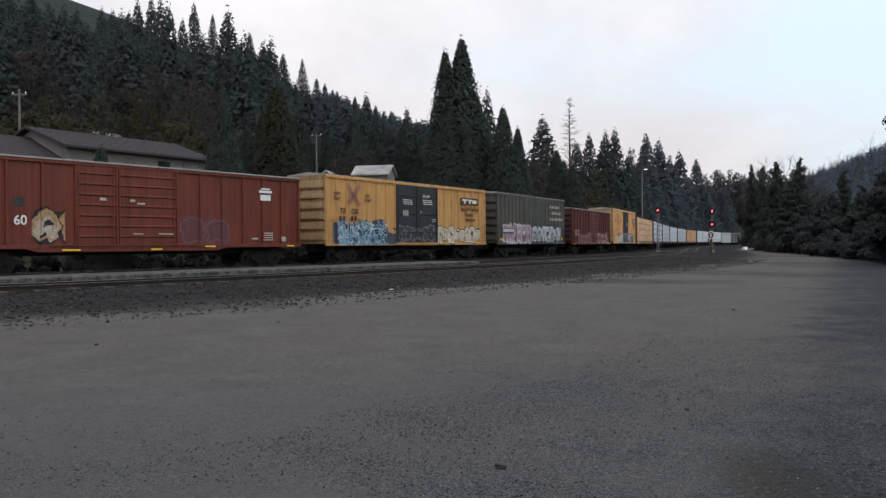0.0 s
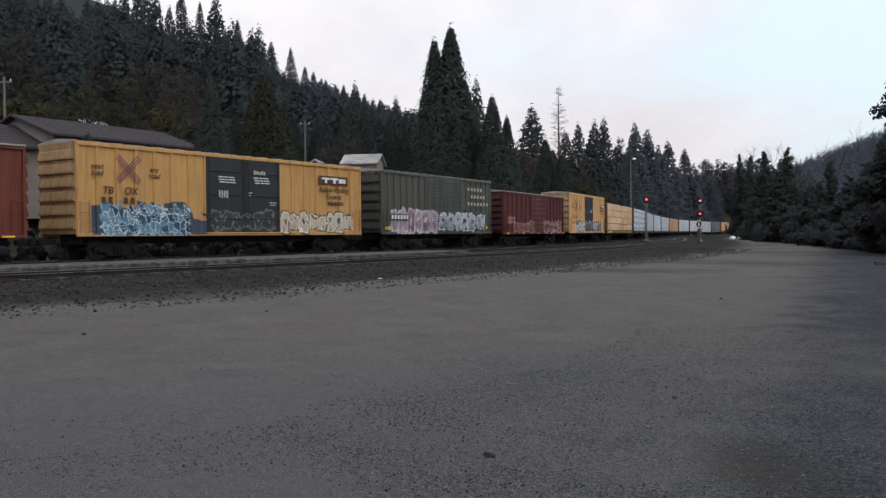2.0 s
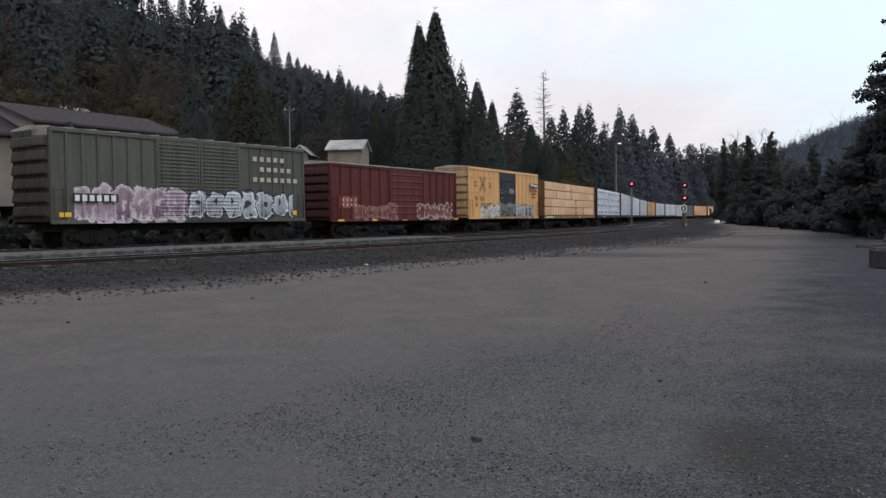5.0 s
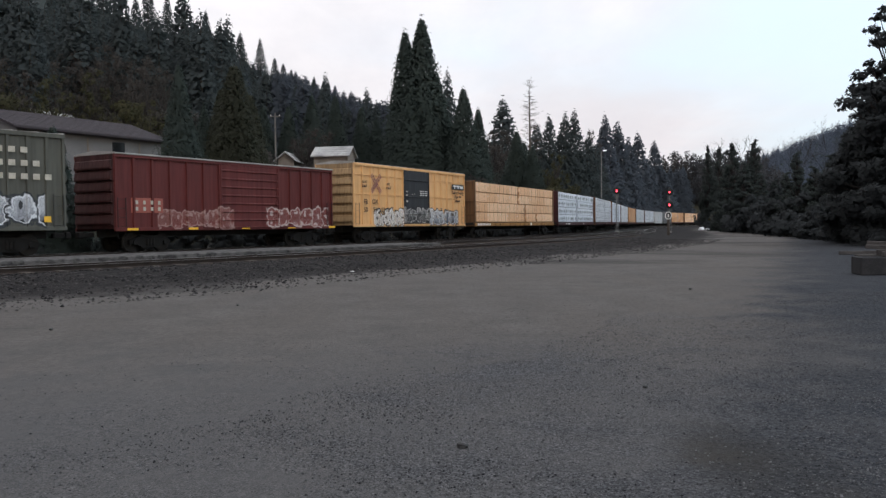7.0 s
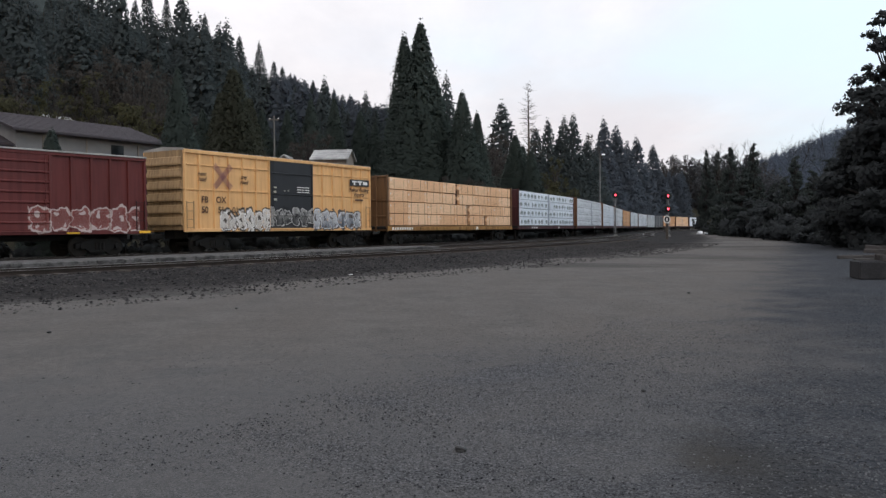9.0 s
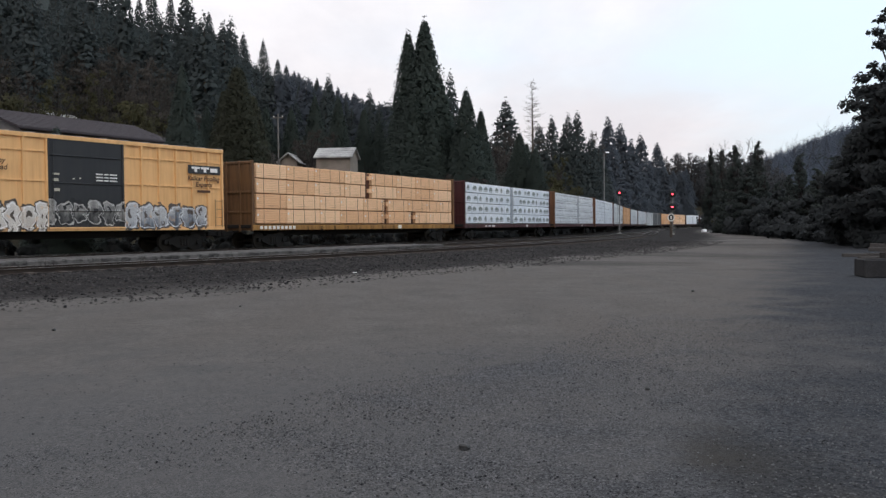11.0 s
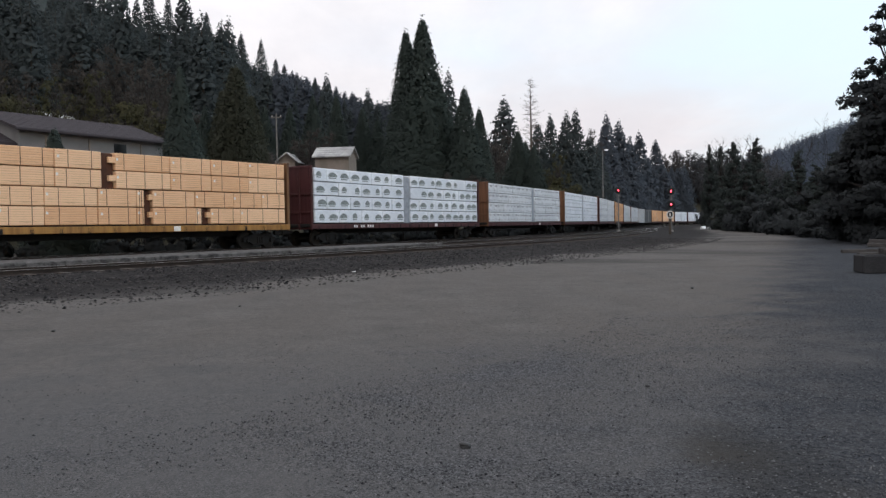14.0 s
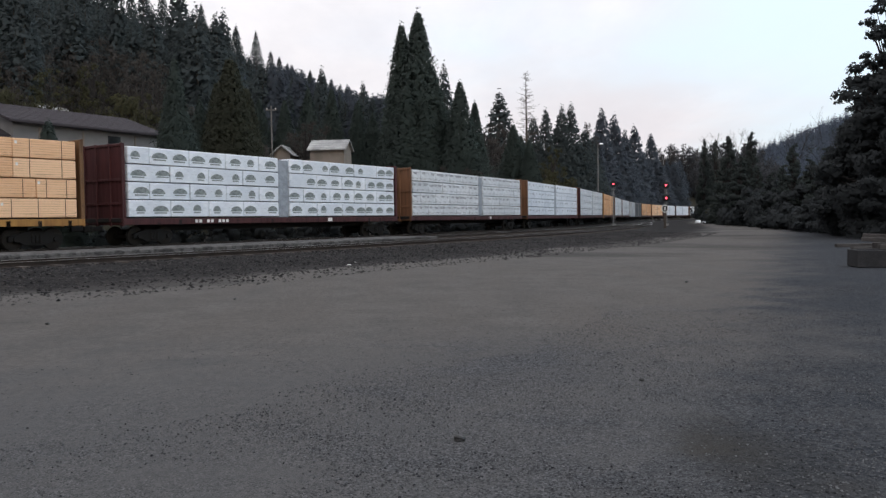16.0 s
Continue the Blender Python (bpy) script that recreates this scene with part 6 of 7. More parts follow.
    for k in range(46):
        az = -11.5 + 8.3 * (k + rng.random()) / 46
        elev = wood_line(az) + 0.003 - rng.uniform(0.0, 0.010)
        put("conifer", 30 + k % 2, haze[k % 2], az, distance_for(az, elev, 24, 640), elev, rng.uniform(0.9, 1.2), "conifer on the far part of the valley side, grey-green with haze put into the colour", group="hazy conifers along the valley")
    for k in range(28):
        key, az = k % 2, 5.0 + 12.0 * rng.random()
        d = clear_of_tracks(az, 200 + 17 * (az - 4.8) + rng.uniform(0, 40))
        put("conifer", 30 + key, haze[key], az, d, min(wood_line(az) - 0.01, rng.uniform(0.05, 0.095)), rng.uniform(1.2, 1.6), "conifer in the woods along the valley, grey-green with haze put into the colour", group="hazy conifers along the valley")
    put("conifer", 1, dense[1], -25.42, 46, 0.123, 1.3, "small dark conifer beside the long building", group="dense conifers behind the tracks")
    # beside the lot
    clump = [clumped_tree(30, 7.0, 61, M_SIDELEAF, 90, 10000, 0.36, 0.02, 0.7, 0.26, slim=0.65, wood=M_DARKTWIG), clumped_tree(30, 6.0, 62, M_SIDELEAF, 90, 9000, 0.36, 0.02, 0.66, 0.28, slim=0.65, wood=M_DARKTWIG)]
    for key, az, d, elev, wide in ((1, 18.0, 190, 0.093, 0.62), (0, 18.7, 185, 0.090, 0.75), (1, 18.7, 188, 0.07, 0.9), (0, 19.5, 135, 0.095, 0.9), (1, 20.9, 128, 0.099, 0.85), (1, 20.2, 126, 0.072, 1.3), (0, 19.2, 150, 0.07, 1.2), (0, 20.6, 132, 0.066, 1.4), (1, 21.3, 122, 0.058, 1.3)):
        put("tree", 40 + key, clump[key], az, d, elev, wide, "dark clumpy tree beside the gravel road", group="dark trees beside the lot")
    tall = clumped_tree(30, 9.0, 71, M_DARKLEAF, 170, 26000, 0.30, 0.02, 0.5, 0.19, slim=0.65, wood=M_DARKTWIG, shell=0.35)
    for az, d, elev, wide in ((29.3, 62, 0.236, 1.3), (28.0, 64, 0.158, 1.0), (27.2, 66, 0.125, 1.0), (31.6, 60, 0.26, 1.2), (33.5, 60, 0.25, 1.2), (30.2, 56, 0.14, 1.3), (26.6, 70, 0.105, 1.2)):
        put("tree", 45, tall, az, d, elev, wide, "tall dark broad-crowned tree at the edge of the lot", group="tall trees at the edge of the lot")
    for az, d, elev, wide in ((23.5, 96, 0.083, 1.1), (22.9, 100, 0.060, 1.4), (24.4, 92, 0.066, 1.5), (25.4, 86, 0.078, 1.5), (22.2, 104, 0.052, 1.4)):
        put("tree", 41, clump[1], az, d, elev, wide, "dark clumpy tree beside the gravel road", group="dark trees beside the lot")
    # round-crowned leafless woods: brown and olive
    brown = [clumped_tree(30, 13, 81 + k, M_BROWNLEAF, 60, 5200, 0.5, 0.1, 0.38, 0.24, 0.26, M_DARKTWIG, 0.25) for k in range(2)]
    olive_l = clumped_tree(30, 13, 85, M_YELLOWLEAF, 60, 5200, 0.48, 0.08, 0.38, 0.24, 0.4, M_DARKTWIG, 0.25)
    lower = [(-22.76, 0.2185, 17), (-25.65, 0.2527, 16), (-24.5, 0.24, 15), (-29.57, 0.23, 17), (-28.0, 0.235, 16), (-21.6, 0.205, 14)]
    lower = [(az, elev, distance_for(az, elev, h, 230)) for az, elev, h in lower]
    lower += [(-22.9, 0.215, 100), (-21.9, 0.20, 98), (-24.0, 0.205, 99), (-26.9, 0.20, 96), (-29.4, 0.222, 100), (-30.6, 0.215, 99)]
    lower += [(rng.uniform(-32, -18.8), rng.uniform(0.12, 0.20), rng.uniform(84, 100)) for _ in range(40)]
    for k, (az, elev, d) in enumerate(lower):
        key = 2 if k % 5 == 4 else k % 2
        put("bare_tree", 50 + key, (brown + [olive_l])[key], az, d, elev, rng.uniform(0.7, 0.95), "nearly bare round-crowned tree with thin brownish leaves", group="leafless trees")
    for az, d, elev, wide in ((3.67, 150, 0.1195, 0.95), (2.9, 155, 0.105, 0.9), (4.6, 156, 0.112, 0.9), (10.4, 215, 0.1163, 0.5), (9.8, 205, 0.105, 0.6), (4.1, 146, 0.08, 1.2), (-8.3, 104, 0.118, 1.0), (-9.2, 104, 0.122, 1.1), (-10.0, 106, 0.11, 0.9), (15.2, 440, 0.078, 0.6), (15.9, 450, 0.082, 0.6), (16.6, 470, 0.08, 0.6), (17.2, 480, 0.082, 0.6)):
        put("bare_tree", 50 + int(az * 10) % 2, brown[int(az * 10) % 2], az, d if az > 17.3 else clear_of_tracks(az, d), elev, wide, "nearly bare round-crowned tree with thin brownish leaves", group="leafless trees")
    for az, d, elev in ((-28.49, 84, 0.17), (-30.0, 86, 0.165), (-19.76, 74, 0.1526), (-20.8, 76, 0.14), (-27.2, 80, 0.15), (7.92, 140, 0.089), (7.3, 138, 0.07)):
        put("bare_tree", 52, olive_l, az, clear_of_tracks(az, d), elev, 0.75, "nearly bare tree with thin olive-yellow leaves", group="leafless trees")

    # leafless trees with open branches against the sky
    for az, d, elev, seed in ((19.88, 138, 0.102, 32), (23.6, 110, 0.104, 33), (25.2, 74, 0.122, 34)):
        g = bare_tree(20, seed, M_DARKTWIG, depth=5)
        top = max(v.co.z for v in g[0].vertices)
        tree_thing("bare_tree", g, stand(az, d, EYE + elev * d - azimuth(az, d)[2], top, seed, 0.55 if az > 23 else 1.0), "leafless tree with fine grey-brown twigs", "tree", "leafless trees")
    # a dead conifer: bare stem with short thin limbs
    x, y, z = azimuth(6.1, 160)
    top = EYE + 0.176 * 160 - z
    g = Geo().tube([(0, 0, -0.5), (0.1, 0, top * 0.5), (0, 0.1, top)], [0.4, 0.24, 0.03], 8)
    for k in range(120):
        u = 0.45 + 0.54 * rng.random()
        a, l = rng.random() * 6.28, (1.05 - u) * 5.5 * rng.uniform(0.5, 1.1) + 0.2
        p = Vector((0.05, 0.05, top * u))
        q = p + Vector((math.cos(a) * l, math.sin(a) * l, l * rng.uniform(-0.1, 0.45)))
        g.tube([p, (p + q) / 2 + Vector((0, 0, 0.1)), q], [0.05, 0.035, 0.012], 3, False)
        for j in range(3):
            e = q + Vector((rng.gauss(0, 0.5), rng.gauss(0, 0.5), rng.gauss(0.2, 0.3)))
            g.tube([p.lerp(q, 0.5 + 0.15 * j), e], [0.02, 0.008], 3, False)
    solid("dead_tree", g, M_TWIG, "dead bare conifer stem standing above the woods", "tree", m=Matrix.Translation((x, y, z)))
    # brush and bushes
    kinds = [("dark bush crowding the edge of the gravel lot", [shrub(5, 3.2, 50 + k, M_DARKLEAF, 2600, 0.25, 0.65) for k in range(3)], "bushes at the edge of the lot"),
             ("brown winter brush on the slope behind the tracks", [shrub(5, 3.0, 60 + k, M_BROWNLEAF, 2600, 0.23, 0.28) for k in range(2)], "brush behind the tracks"),
             ("yellow-green bush behind the tracks", [shrub(5, 3.0, 70 + k, M_YELLOWLEAF, 3000, 0.18) for k in range(2)], "yellow-green bushes"),
             ("grey-brown leafless grove far down the valley, blued in colour for haze", [shrub(5, 3.0, 90 + k, M_FARLEAF, 3000, 0.2, 0.25) for k in range(2)], "far leafless grove"),
             ("low dark brush along the back of the tracks", [shrub(5, 3.0, 80 + k, M_DARKLEAF, 2200, 0.34) for k in range(2)], "low brush along the tracks")]

    def bush(kind, az, d, height, wide=1.0):
        label, forms, group = kinds[kind]
        meshes = forms[rng.randrange(len(forms))]
        tree_thing("bush", meshes, stand(az, d, height, 5, rng.random() * 6.28, wide, 0.1), label, "bush", group, ("stem", "foliage"))
    edge = [(19.7, 215), (19.9, 190), (20.1, 170), (20.4, 145), (20.6, 120), (21.6, 105), (22.8, 92), (24.0, 84), (25.2, 77), (26.4, 71), (27.6, 66), (28.8, 62), (30.0, 59), (31.5, 56), (33.0, 54)]
    for az, d in edge:
        for k in range(4):
            bush(0, az + rng.uniform(-0.5, 0.7), d + 2 + k * 4 + rng.uniform(-1, 2), rng.uniform(0.028, 0.05) * d + k * 0.7, rng.uniform(0.9, 1.4))
    bush(2, 18.9, 162, 5, 0.9)
    bush(2, 18.5, 166, 3.5, 0.9)
    for k in range(8):
        bush(3, 15.5 + 0.45 * k, 470 + 20 * (k % 3), 24 + 5 * (k % 2), 0.7)
    for k in range(9):
        bush(3, 17.6 + 0.5 * k, 520 + 20 * (k % 3), 30 + 6 * (k % 2), 0.8)
    for az, d, h_ in ((8.0, 128, 9), (7.5, 130, 8), (-28.5, 84, 9), (-20.5, 84, 8.5), (-31, 80, 8)):
        bush(2, az, clear_of_tracks(az, d), h_)
    for k in range(46):
        az = rng.uniform(-32, 16)
        d = rng.uniform(85, 120) if az < 3 else rng.uniform(140, 230)
        x, y, _ = azimuth(az, d)
        if float(from_line(x, y)[0][0]) > -14 or -12.2 < az < -5.2:
            continue
        bush(1, az, d, rng.uniform(5, 9) * (1 if az < 3 else 1.4), rng.uniform(0.9, 1.5))
    for k in range(110):
        s = -24 + k * 1.7 if k < 75 else 103 + (k - 75) * 4.5
        x, y, _ = along(s, rng.uniform(-6.9, -5.9))
        bush(4, math.degrees(math.atan2(x, y)), math.hypot(x, y), rng.uniform(1.5, 2.2), rng.uniform(0.9, 1.2))


def build_far_woods():
    rng = np.random.default_rng(3)

    def form(wide, count, leaf):
        pts, sizes, out = conifer_sprays(rng, 1.0, wide, count, 0.03, rng.uniform(0.7, 0.9), leaf)
        return sprays(pts, sizes, rng, out, 0.4, 0.7)

    def round_form(wide, count, leaf):
        pts, out, c = clump_points(rng, 1.0, wide, 12, count, 0.12, 0.4, 0.45, 0.3)
        return sprays(pts, leaf * rng.uniform(0.6, 1.2, count), rng, out, 0.5, 0.25)

    tufts = [form(rng.uniform(0.22, 0.28), 210, 0.026) for _ in range(7)]
    light = [form(rng.uniform(0.2, 0.28), 70, 0.045) for _ in range(4)]
    bare = [round_form(rng.uniform(0.36, 0.46), 420, 0.034) for _ in range(4)]

    def wood(name, count, pick, material, label, forms, under_line=False):
        vs, ns = [], []
        for k in range(count):
            x, y, height = pick()
            z = float(terrain(x, y)[0])
            if under_line:
                az, d = math.degrees(math.atan2(x, y)), math.hypot(x, y)
                height = min(height, EYE + d * (wood_line(az) - 0.012 * rng.random()) - z)
                if height < 6:
                    continue
            p, n = forms[k % len(forms)]
            a = rng.random() * 6.28
            turn_ = np.array([[math.cos(a), math.sin(a), 0], [-math.sin(a), math.cos(a), 0], [0, 0, 1]])
            vs.append(p @ turn_ * height + np.array([x, y, z - 0.5]))
            ns.append(n @ turn_)
        me = leaf_mesh(name, np.concatenate(vs), np.concatenate(ns), material)
        solid(name, me, None, label, "woods", kind="stuff")

    def far_slope():
        w, l = 110 + 220 * rng.random() ** 1.2, -60 + 800 * rng.random()
        if l < 190:
            w += 22
        return l * EX - w * EY, l * EY + w * EX, rng.uniform(14, 25)
    wood("hillside_woods", 1900, far_slope, M_VALLEY, "dense conifer woods further up the valley side, with haze put into the colour", tufts, True)

    def thicket():
        w, l = rng.uniform(80, 150), rng.uniform(-40, 330)
        return l * EX - w * EY, l * EY + w * EX, rng.uniform(7, 12)
    wood("hillside_brush", 300, thicket, M_BROWNLEAF, "brown leafless trees and brush among the conifers", bare, True)

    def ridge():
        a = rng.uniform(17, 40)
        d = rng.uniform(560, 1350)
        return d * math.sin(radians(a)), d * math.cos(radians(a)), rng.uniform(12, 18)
    wood("ridge_woods", 3000, ridge, M_RIDGE, "conifer woods on the distant ridge, blue-grey from haze put into the colour", light)

    def behind():
        a = rng.uniform(60, 300)
        d = rng.uniform(90, 160)
        return d * math.sin(radians(a)), d * math.cos(radians(a)), rng.uniform(10, 18)
    wood("woods_behind", 150, behind, M_PINE, "conifer woods on the other side of the lot", light)


build_trees()
build_far_woods()

# ---- houses, signals, poles, things at the edge of the lot ----
M_SHINGLE = plain("brown_shingles", (0.027, 0.022, 0.026), (0.044, 0.036, 0.041), 0.9, 1.5, 20, stretch=(1, 1, 4))
M_SIDING = plain("pale_siding", (0.15, 0.146, 0.146), (0.21, 0.206, 0.204), 0.8, 0.8, 20)
M_TANWALL = plain("tan_siding", (0.17, 0.145, 0.12), (0.25, 0.21, 0.18), 0.85, 0.8, 20)
M_TINROOF = plain("pale_metal_roof", (0.20, 0.20, 0.20), (0.42, 0.42, 0.41), 0.6, 0.7, 15, metal=0.1)
M_WINDOW = plain("dark_window_glass", (0.012, 0.014, 0.016), (0.02, 0.022, 0.025), 0.12, 1, 4, bump=0.02)


def house(m, length, depth, wall, rise, siding, roofing, label, windows=3, over=0.5, floors=1, doorways=(), boards=()):
    """A gabled house: ridge along x, its front faces -y."""
    ob = thing("house", m, label, "house", "houses behind the tracks")
    l, d = length / 2, depth / 2
    part("wall", Geo().prism([(-d, -1.5), (d, -1.5), (d, wall), (0, wall + rise), (-d, wall)], "x", -l, l), siding, ob)
    t = 0.16
    ex = rise / d * over
    slab = [(-d - over, wall - ex), (0, wall + rise), (d + over, wall - ex), (d + over, wall - ex + t), (0, wall + rise + t), (-d - over, wall - ex + t)]
    roof = part("roof", Geo().prism([(u, w + 0.01) for u, w in slab], "x", -l - over, l + over), roofing, ob)
    n = int(depth / 2 / 0.35)
    for k in range(n):
        u = -d - over + (d + over) * (k + 0.5) / n
        z = wall - ex + (rise + ex) * (k + 0.5) / n + t
        part("roof_course", Geo().box(-l - over + 0.02, l + over - 0.02, u - 0.02, u + 0.02, z + 0.0, z + 0.035, 0.006), roofing, roof)
    part("gutter", Geo().box(-l - over, l + over, -d - over - 0.1, -d - over, wall - ex - 0.02, wall - ex + 0.12, 0.02), roofing, ob)
    for f_ in range(floors):
        for k in range(windows):
            x = -l + length * (k + 0.5) / windows
            z = wall - 1.35 - 2.7 * f_
            win = part("window", Geo().box(x - 0.6, x + 0.6, -d - 0.05, -d + 0.02, z - 0.55, z + 0.6, 0.01), M_WHITE, ob)
            part("pane", Geo().box(x - 0.52, x - 0.02, -d - 0.062, -d - 0.05, z - 0.47, z + 0.52, 0.003), M_WINDOW, win)
            part("pane", Geo().box(x + 0.02, x + 0.52, -d - 0.062, -d - 0.05, z - 0.47, z + 0.52, 0.003), M_WINDOW, win)
    for x in doorways:
        door = part("door", Geo().box(x - 0.5, x + 0.5, -d - 0.04, -d + 0.02, wall - 2.6, wall - 0.45, 0.01), M_WINDOW, ob, "dark door under the eave")
    for x in boards:
        part("wall_post", Geo().box(x - 0.06, x + 0.06, -d - 0.05, -d + 0.01, wall - 2.6, wall - 0.3, 0.01), M_TANWALL, ob)
    return ob


def utility_pole(az, d, elev, arms=1, lamp=False):
    x, y, z = azimuth(az, d)
    top = EYE + elev * d - z
    ob = thing("utility_pole" if not lamp else "street_lamp", Matrix.Translation((x, y, z)), "wooden utility pole with a cross-arm" if not lamp else "tall grey mast with a lamp at its top", "pole" if not lamp else "street lamp", "poles behind the tracks")
    part("pole", Geo().tube([(0, 0, -0.5), (0, 0, top)], [0.13, 0.08], 8), M_STEEL if lamp else M_POLE, ob)
    if lamp:
        part("arm", Geo().tube([(0, 0, top - 0.1), (0.25, 0, top + 0.06), (0.6, 0, top + 0.08)], 0.05, 6), M_STEEL, ob)
        part("lamp_head", Geo().box(0.3, 0.95, -0.16, 0.16, top + 0.0, top + 0.17, 0.05), M_LAMP, ob, "pale lit lamp head")
    else:
        for k in range(arms):
            arm = part("cross_arm", Geo().box(-0.6, 0.6, -0.06, 0.06, top - 0.5 - 0.9 * k, top - 0.36 - 0.9 * k, 0.01), M_POLE, ob)
            for u in (-0.5, 0.5):
                part("insulator", Geo().tube([(u, 0, top - 0.36 - 0.9 * k), (u, 0, top - 0.2 - 0.9 * k)], [0.05, 0.03], 6), M_WHITE, arm)


def build_houses():
    # the long brown-roofed building
    house(pose(-26.88, 57.4, 4.3, 0, 0, 59.3), 11.0, 8.0, 3.75, 1.35, M_SIDING, M_SHINGLE, "long low building with a brown shingle roof and pale walls", 0, doorways=(1.83,), boards=(-3.72, -0.59, 3.57))
    house(pose(-31.6, 50.0, 4.2, 0, 0, 59.3), 5.6, 7.0, 3.0, 1.5, M_TANWALL, M_SHINGLE, "lower brown-roofed wing beside the long building", 0)
    x, y, z = azimuth(-7.5, 96)
    house(pose(x, y, 4.4, 0, 0, -8), 4.0, 3.4, 5.35, 1.0, M_TANWALL, M_TINROOF, "small house with a pale metal roof", 0, over=0.28)
    x, y, z = azimuth(-10.6, 104)
    house(pose(x, y, 4.4, 0, 0, 86), 3.2, 2.0, 5.55, 0.8, M_TANWALL, M_TINROOF, "small tan gabled shed", 0)
    x, y, z = azimuth(-25.6, 88)
    house(pose(x, y, 4.6, 0, 0, 70), 4.6, 3.6, 7.0, 1.3, M_SIDING, M_TINROOF, "pale-gabled house up behind the long building", 0)
    x, y, z = azimuth(-32.2, 66)
    house(pose(x, y, 3.6, 0, 0, 70), 5.0, 5.0, 4.6, 1.2, M_SIDING, M_TINROOF, "pale weathered house at the end of the row", 1)
    utility_pole(-11.5, 96, 0.137)
    utility_pole(-30.1, 70, 0.172)
    utility_pole(11.0, 150, 0.087, lamp=True)


def signal_head(parent, z, lit=True):
    head = part("signal_head", Geo().box(-0.24, 0.24, -0.2, 0.02, z - 0.34, z + 0.34, 0.06), M_SIGNAL, parent, "black signal head")
    n = 20
    g = Geo().prism([(0.48 * math.cos(2 * math.pi * k / n), z + 0.48 * math.sin(2 * math.pi * k / n)) for k in range(n)], "y", 0.0, 0.03)
    part("background_disc", g, M_SIGNAL, head)
    g = Geo().tube([(0, -0.2, z), (0, -0.5, z)], [0.16, 0.15], 14, False)
    part("hood", g, M_SIGNAL, head)
    n = 16
    part("lens", Geo().prism([(0.115 * math.cos(2 * math.pi * k / n), z - 0.02 + 0.115 * math.sin(2 * math.pi * k / n)) for k in range(n)], "y", -0.24, -0.21), M_RED, head, "glowing red lens")


def build_signals():
    def mast(x, y, top, heads, label):
        h = math.degrees(math.atan2(-x, y))
        ob = thing("railway_signal", pose(x, y, 0.3, 0, 0, h), label, "railway signal", "signals beside the track")
        part("mast", Geo().tube([(0, 0.1, -0.1), (0, 0.1, top + 0.3)], 0.075, 10), M_STEEL, ob)
        part("base", Geo().box(-0.3, 0.3, -0.2, 0.4, -0.2, 0.25, 0.03), M_CONCRETE, ob)
        part("ladder", ladder_mesh(top - 0.6, M_STEEL), None, ob, at=Matrix.Translation((0, 0.36, 0.3)))
        for z in heads:
            signal_head(ob, z)
        part("platform", Geo().box(-0.35, 0.35, 0.2, 0.7, heads[-1] - 0.75, heads[-1] - 0.7, 0.01), M_STEEL, ob)
        return ob
    mast(24.6, 115.5, 5.95, (5.9,), "railway signal mast showing one red light")
    mast(30.4, 109.5, 5.75, (5.45, 3.72), "railway signal mast showing two red lights")
    x, y = 24.3, 88.0
    ob = thing("trackside_sign", pose(x, y, 0.25, 0, 0, math.degrees(math.atan2(-x, y))), "round white-rimmed sign on a dark post", "sign")
    part("post", Geo().box(-0.14, 0.14, -0.06, 0.1, -0.3, 2.0, 0.02), M_TIE, ob)
    n = 24
    part("sign_disc", Geo().prism([(0.36 * math.cos(2 * math.pi * k / n), 2.15 + 0.42 * math.sin(2 * math.pi * k / n)) for k in range(n)], "y", -0.10, -0.07), M_WHITE, ob)
    part("sign_face", Geo().prism([(0.27 * math.cos(2 * math.pi * k / n), 2.15 + 0.33 * math.sin(2 * math.pi * k / n)) for k in range(n)], "y", -0.106, -0.10), M_SIGNAL, ob)
    part("sign_bar", Geo().box(-0.07, 0.07, -0.112, -0.106, 1.98, 2.32, 0.002), M_WHITE, ob)


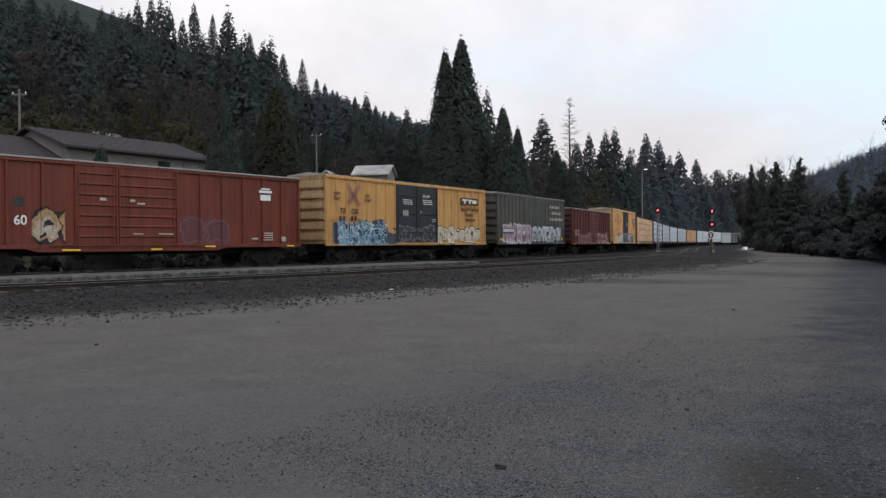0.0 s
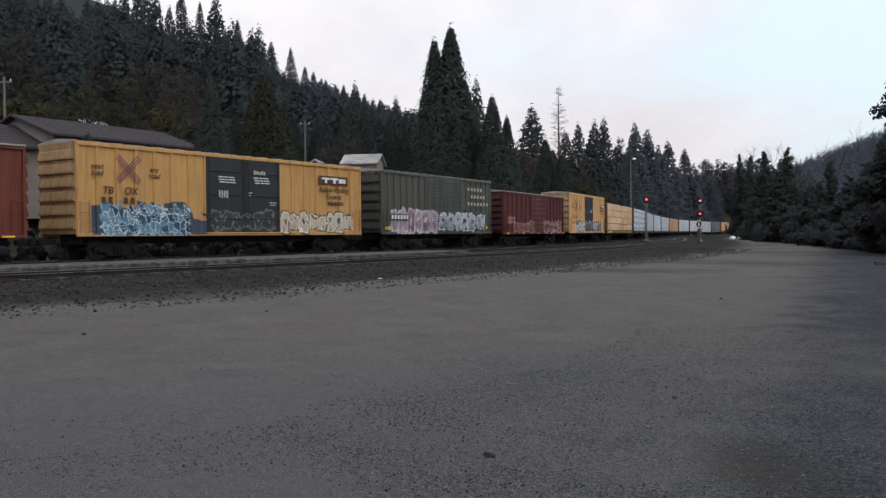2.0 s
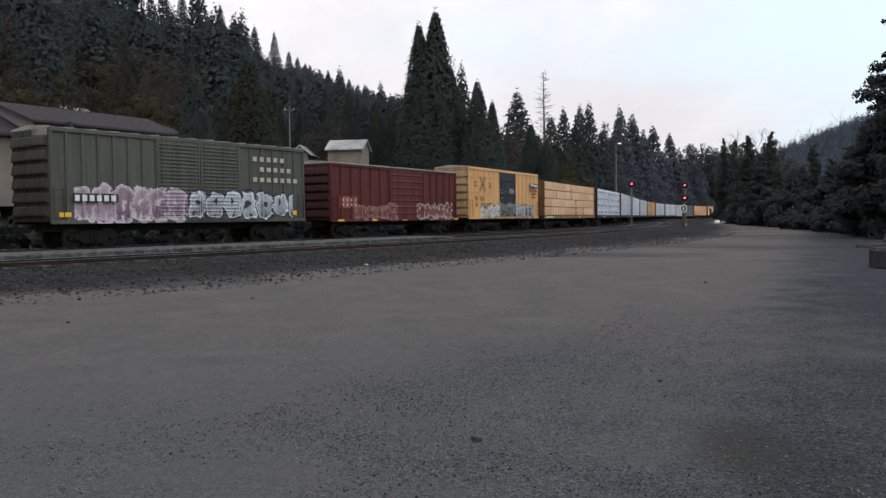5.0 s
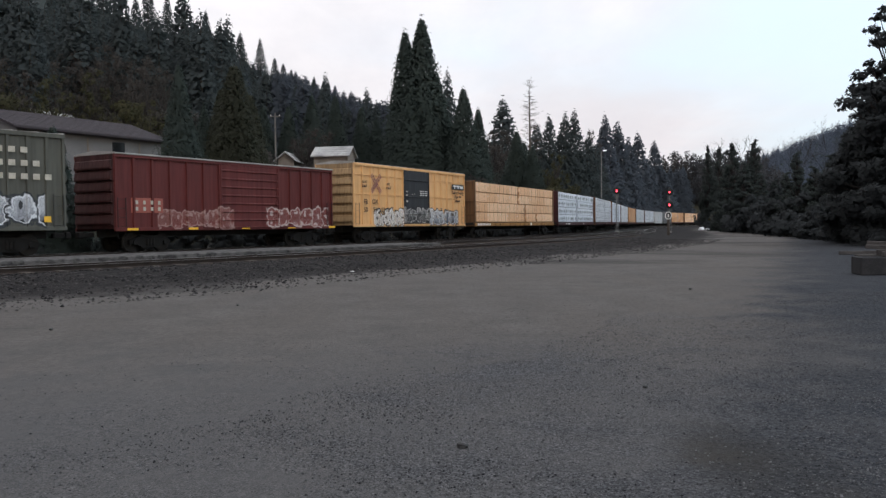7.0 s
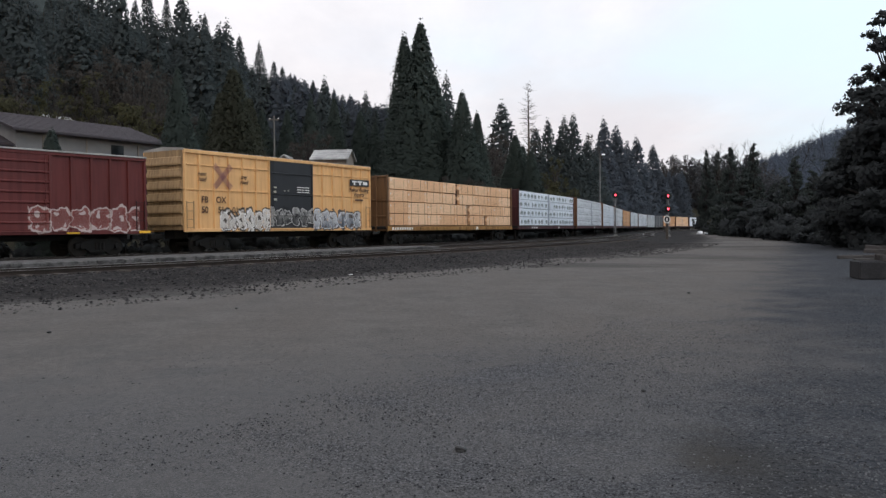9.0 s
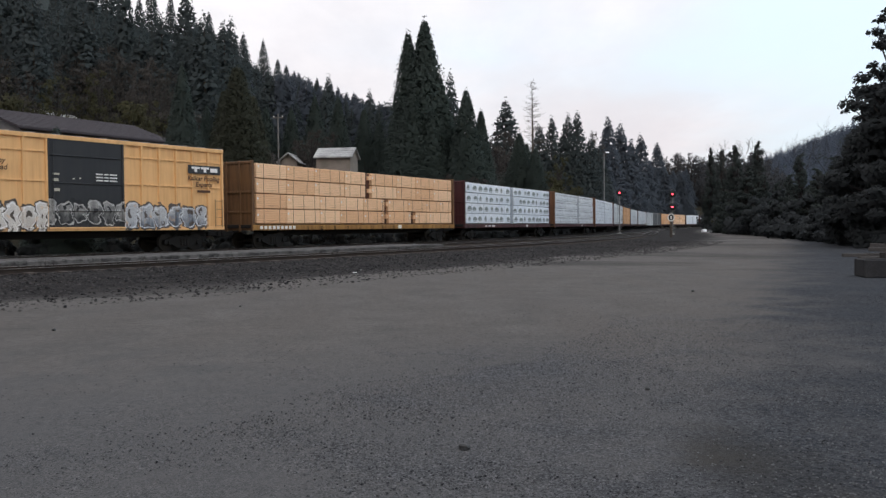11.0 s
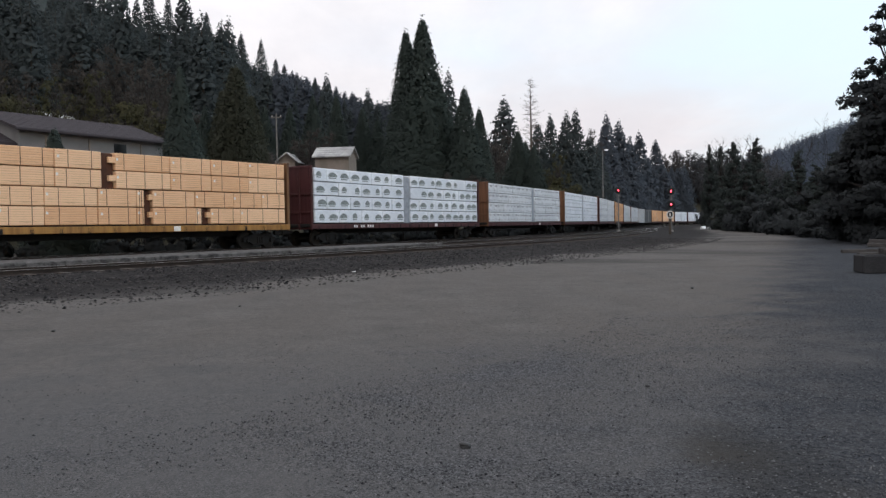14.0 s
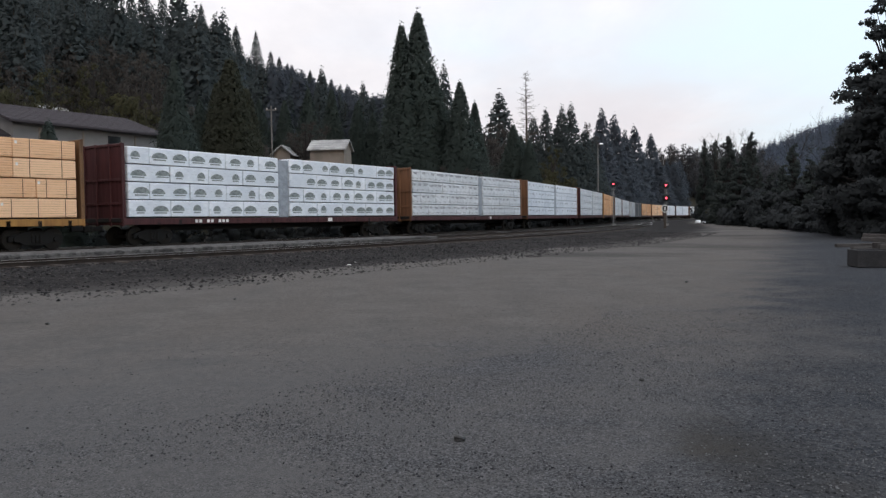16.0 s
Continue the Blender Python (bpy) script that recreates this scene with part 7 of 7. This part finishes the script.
def build_lot_things():
    # concrete block and steel stock at the edge of the lot
    m_block = plain("grey_block", (0.024, 0.024, 0.026), (0.042, 0.042, 0.044), 0.9, 2, 25, spec=0.1)
    ob = thing("concrete_trough", pose(14.15, 24.2, 0, 0, 0, -12), "grey concrete trough standing on the gravel", "trough")
    g = Geo().box(-1.75, 1.75, -0.55, -0.43, 0.0, 0.52, 0.02).box(-1.75, 1.75, 0.43, 0.55, 0, 0.52, 0.02).box(-1.75, -1.63, -0.43, 0.43, 0, 0.52, 0.02).box(1.63, 1.75, -0.43, 0.43, 0, 0.52, 0.02)
    part("wall", g, m_block, ob)
    part("floor", Geo().box(-1.66, 1.66, -0.46, 0.46, 0.02, 0.1, 0.01), m_block, ob)
    rust = plain("weathered_timber", (0.040, 0.037, 0.036), (0.08, 0.074, 0.072), 0.85, 2, 25, stretch=(1, 6, 6), spec=0.1)
    for x, y, z, l, yaw, tilt in ((15.25, 24.1, 0.6, 4.2, -10, 0), (20.3, 36.0, 0.2, 5.6, 0, 0), (18.6, 31.0, 0.5, 4.6, -38, 2), (19.0, 31.6, 0.62, 4.8, -46, 2), (20.0, 35.0, 0.1, 5.0, 8, 0)):
        solid("timber_beam", Geo().box(-l / 2, l / 2, -0.12, 0.12, -0.08, 0.08, 0.015), rust, "weathered grey timber lying in a loose pile", "timber", "timbers by the trough", m=pose(x, y, z, 0, tilt, yaw))
    for x, y, w in ((19.6, 30.2, 0.9), (17.8, 32.6, 0.7)):
        solid("timber_block", Geo().box(-w / 2, w / 2, -0.3, 0.3, 0, 0.45, 0.03), rust, "short timber block under the pile", "timber", "blocks under the pile", m=pose(x, y, 0, 0, 0, 20))
    # white covered heaps far down the lot
    m_tarp = plain("white_tarp", (0.55, 0.56, 0.58), (0.72, 0.73, 0.75), 0.6, 1.2, 12, bump=0.6)
    for az, d, r in ((17.6, 172, 0.65), (17.95, 170, 0.75), (18.2, 171, 0.6)):
        bm = bmesh.new()
        bmesh.ops.create_icosphere(bm, subdivisions=3, radius=1.0)
        for v in bm.verts:
            v.co *= 1 + 0.28 * noise.noise(v.co * 1.6 + Vector((az, d, 0)))
            v.co = Vector((v.co.x * r, v.co.y * r * 0.8, max(v.co.z, -0.25) * r * 0.8))
        me = bpy.data.meshes.new("covered_heap")
        bm.to_mesh(me)
        bm.free()
        me.materials.append(m_tarp)
        x, y, z = azimuth(az, d)
        solid("covered_heap", me, None, "white tarpaulin drawn over a low heap", "heap", "white heaps beside the road", m=pose(x, y, z + r * 0.15, 0, 0, az * 40))


build_houses()
build_signals()
build_lot_things()


# ---- what moves: the train rolls past at about 7 m/s, slowing a little ----
def run_of(t):
    return 7.2865 * t - 0.03394 * t * t


def motions():
    times = [0.5 * k for k in range(33)]
    for car, s0, reach in TRAIN:
        rows = []
        for t in times:
            s = s0 - run_of(t)
            ax, ay, _ = along(s - reach, TRAIN_OFF)
            bx, by, _ = along(s + reach, TRAIN_OFF)
            rows.append((t, Matrix.Translation(((ax + bx) / 2, (ay + by) / 2, RAIL_Z)) @ Matrix.Rotation(math.atan2(by - ay, bx - ax), 4, "Z")))
        walk(car, rows)
    ticks = [2 * k / FPS for k in range(241)]
    for wheel, d in ROLLING:
        walk(wheel, [(t, Matrix.Translation((d, 0, 0.457)) @ Matrix.Rotation(-run_of(t) / 0.457, 4, "Y")) for t in ticks])


motions()
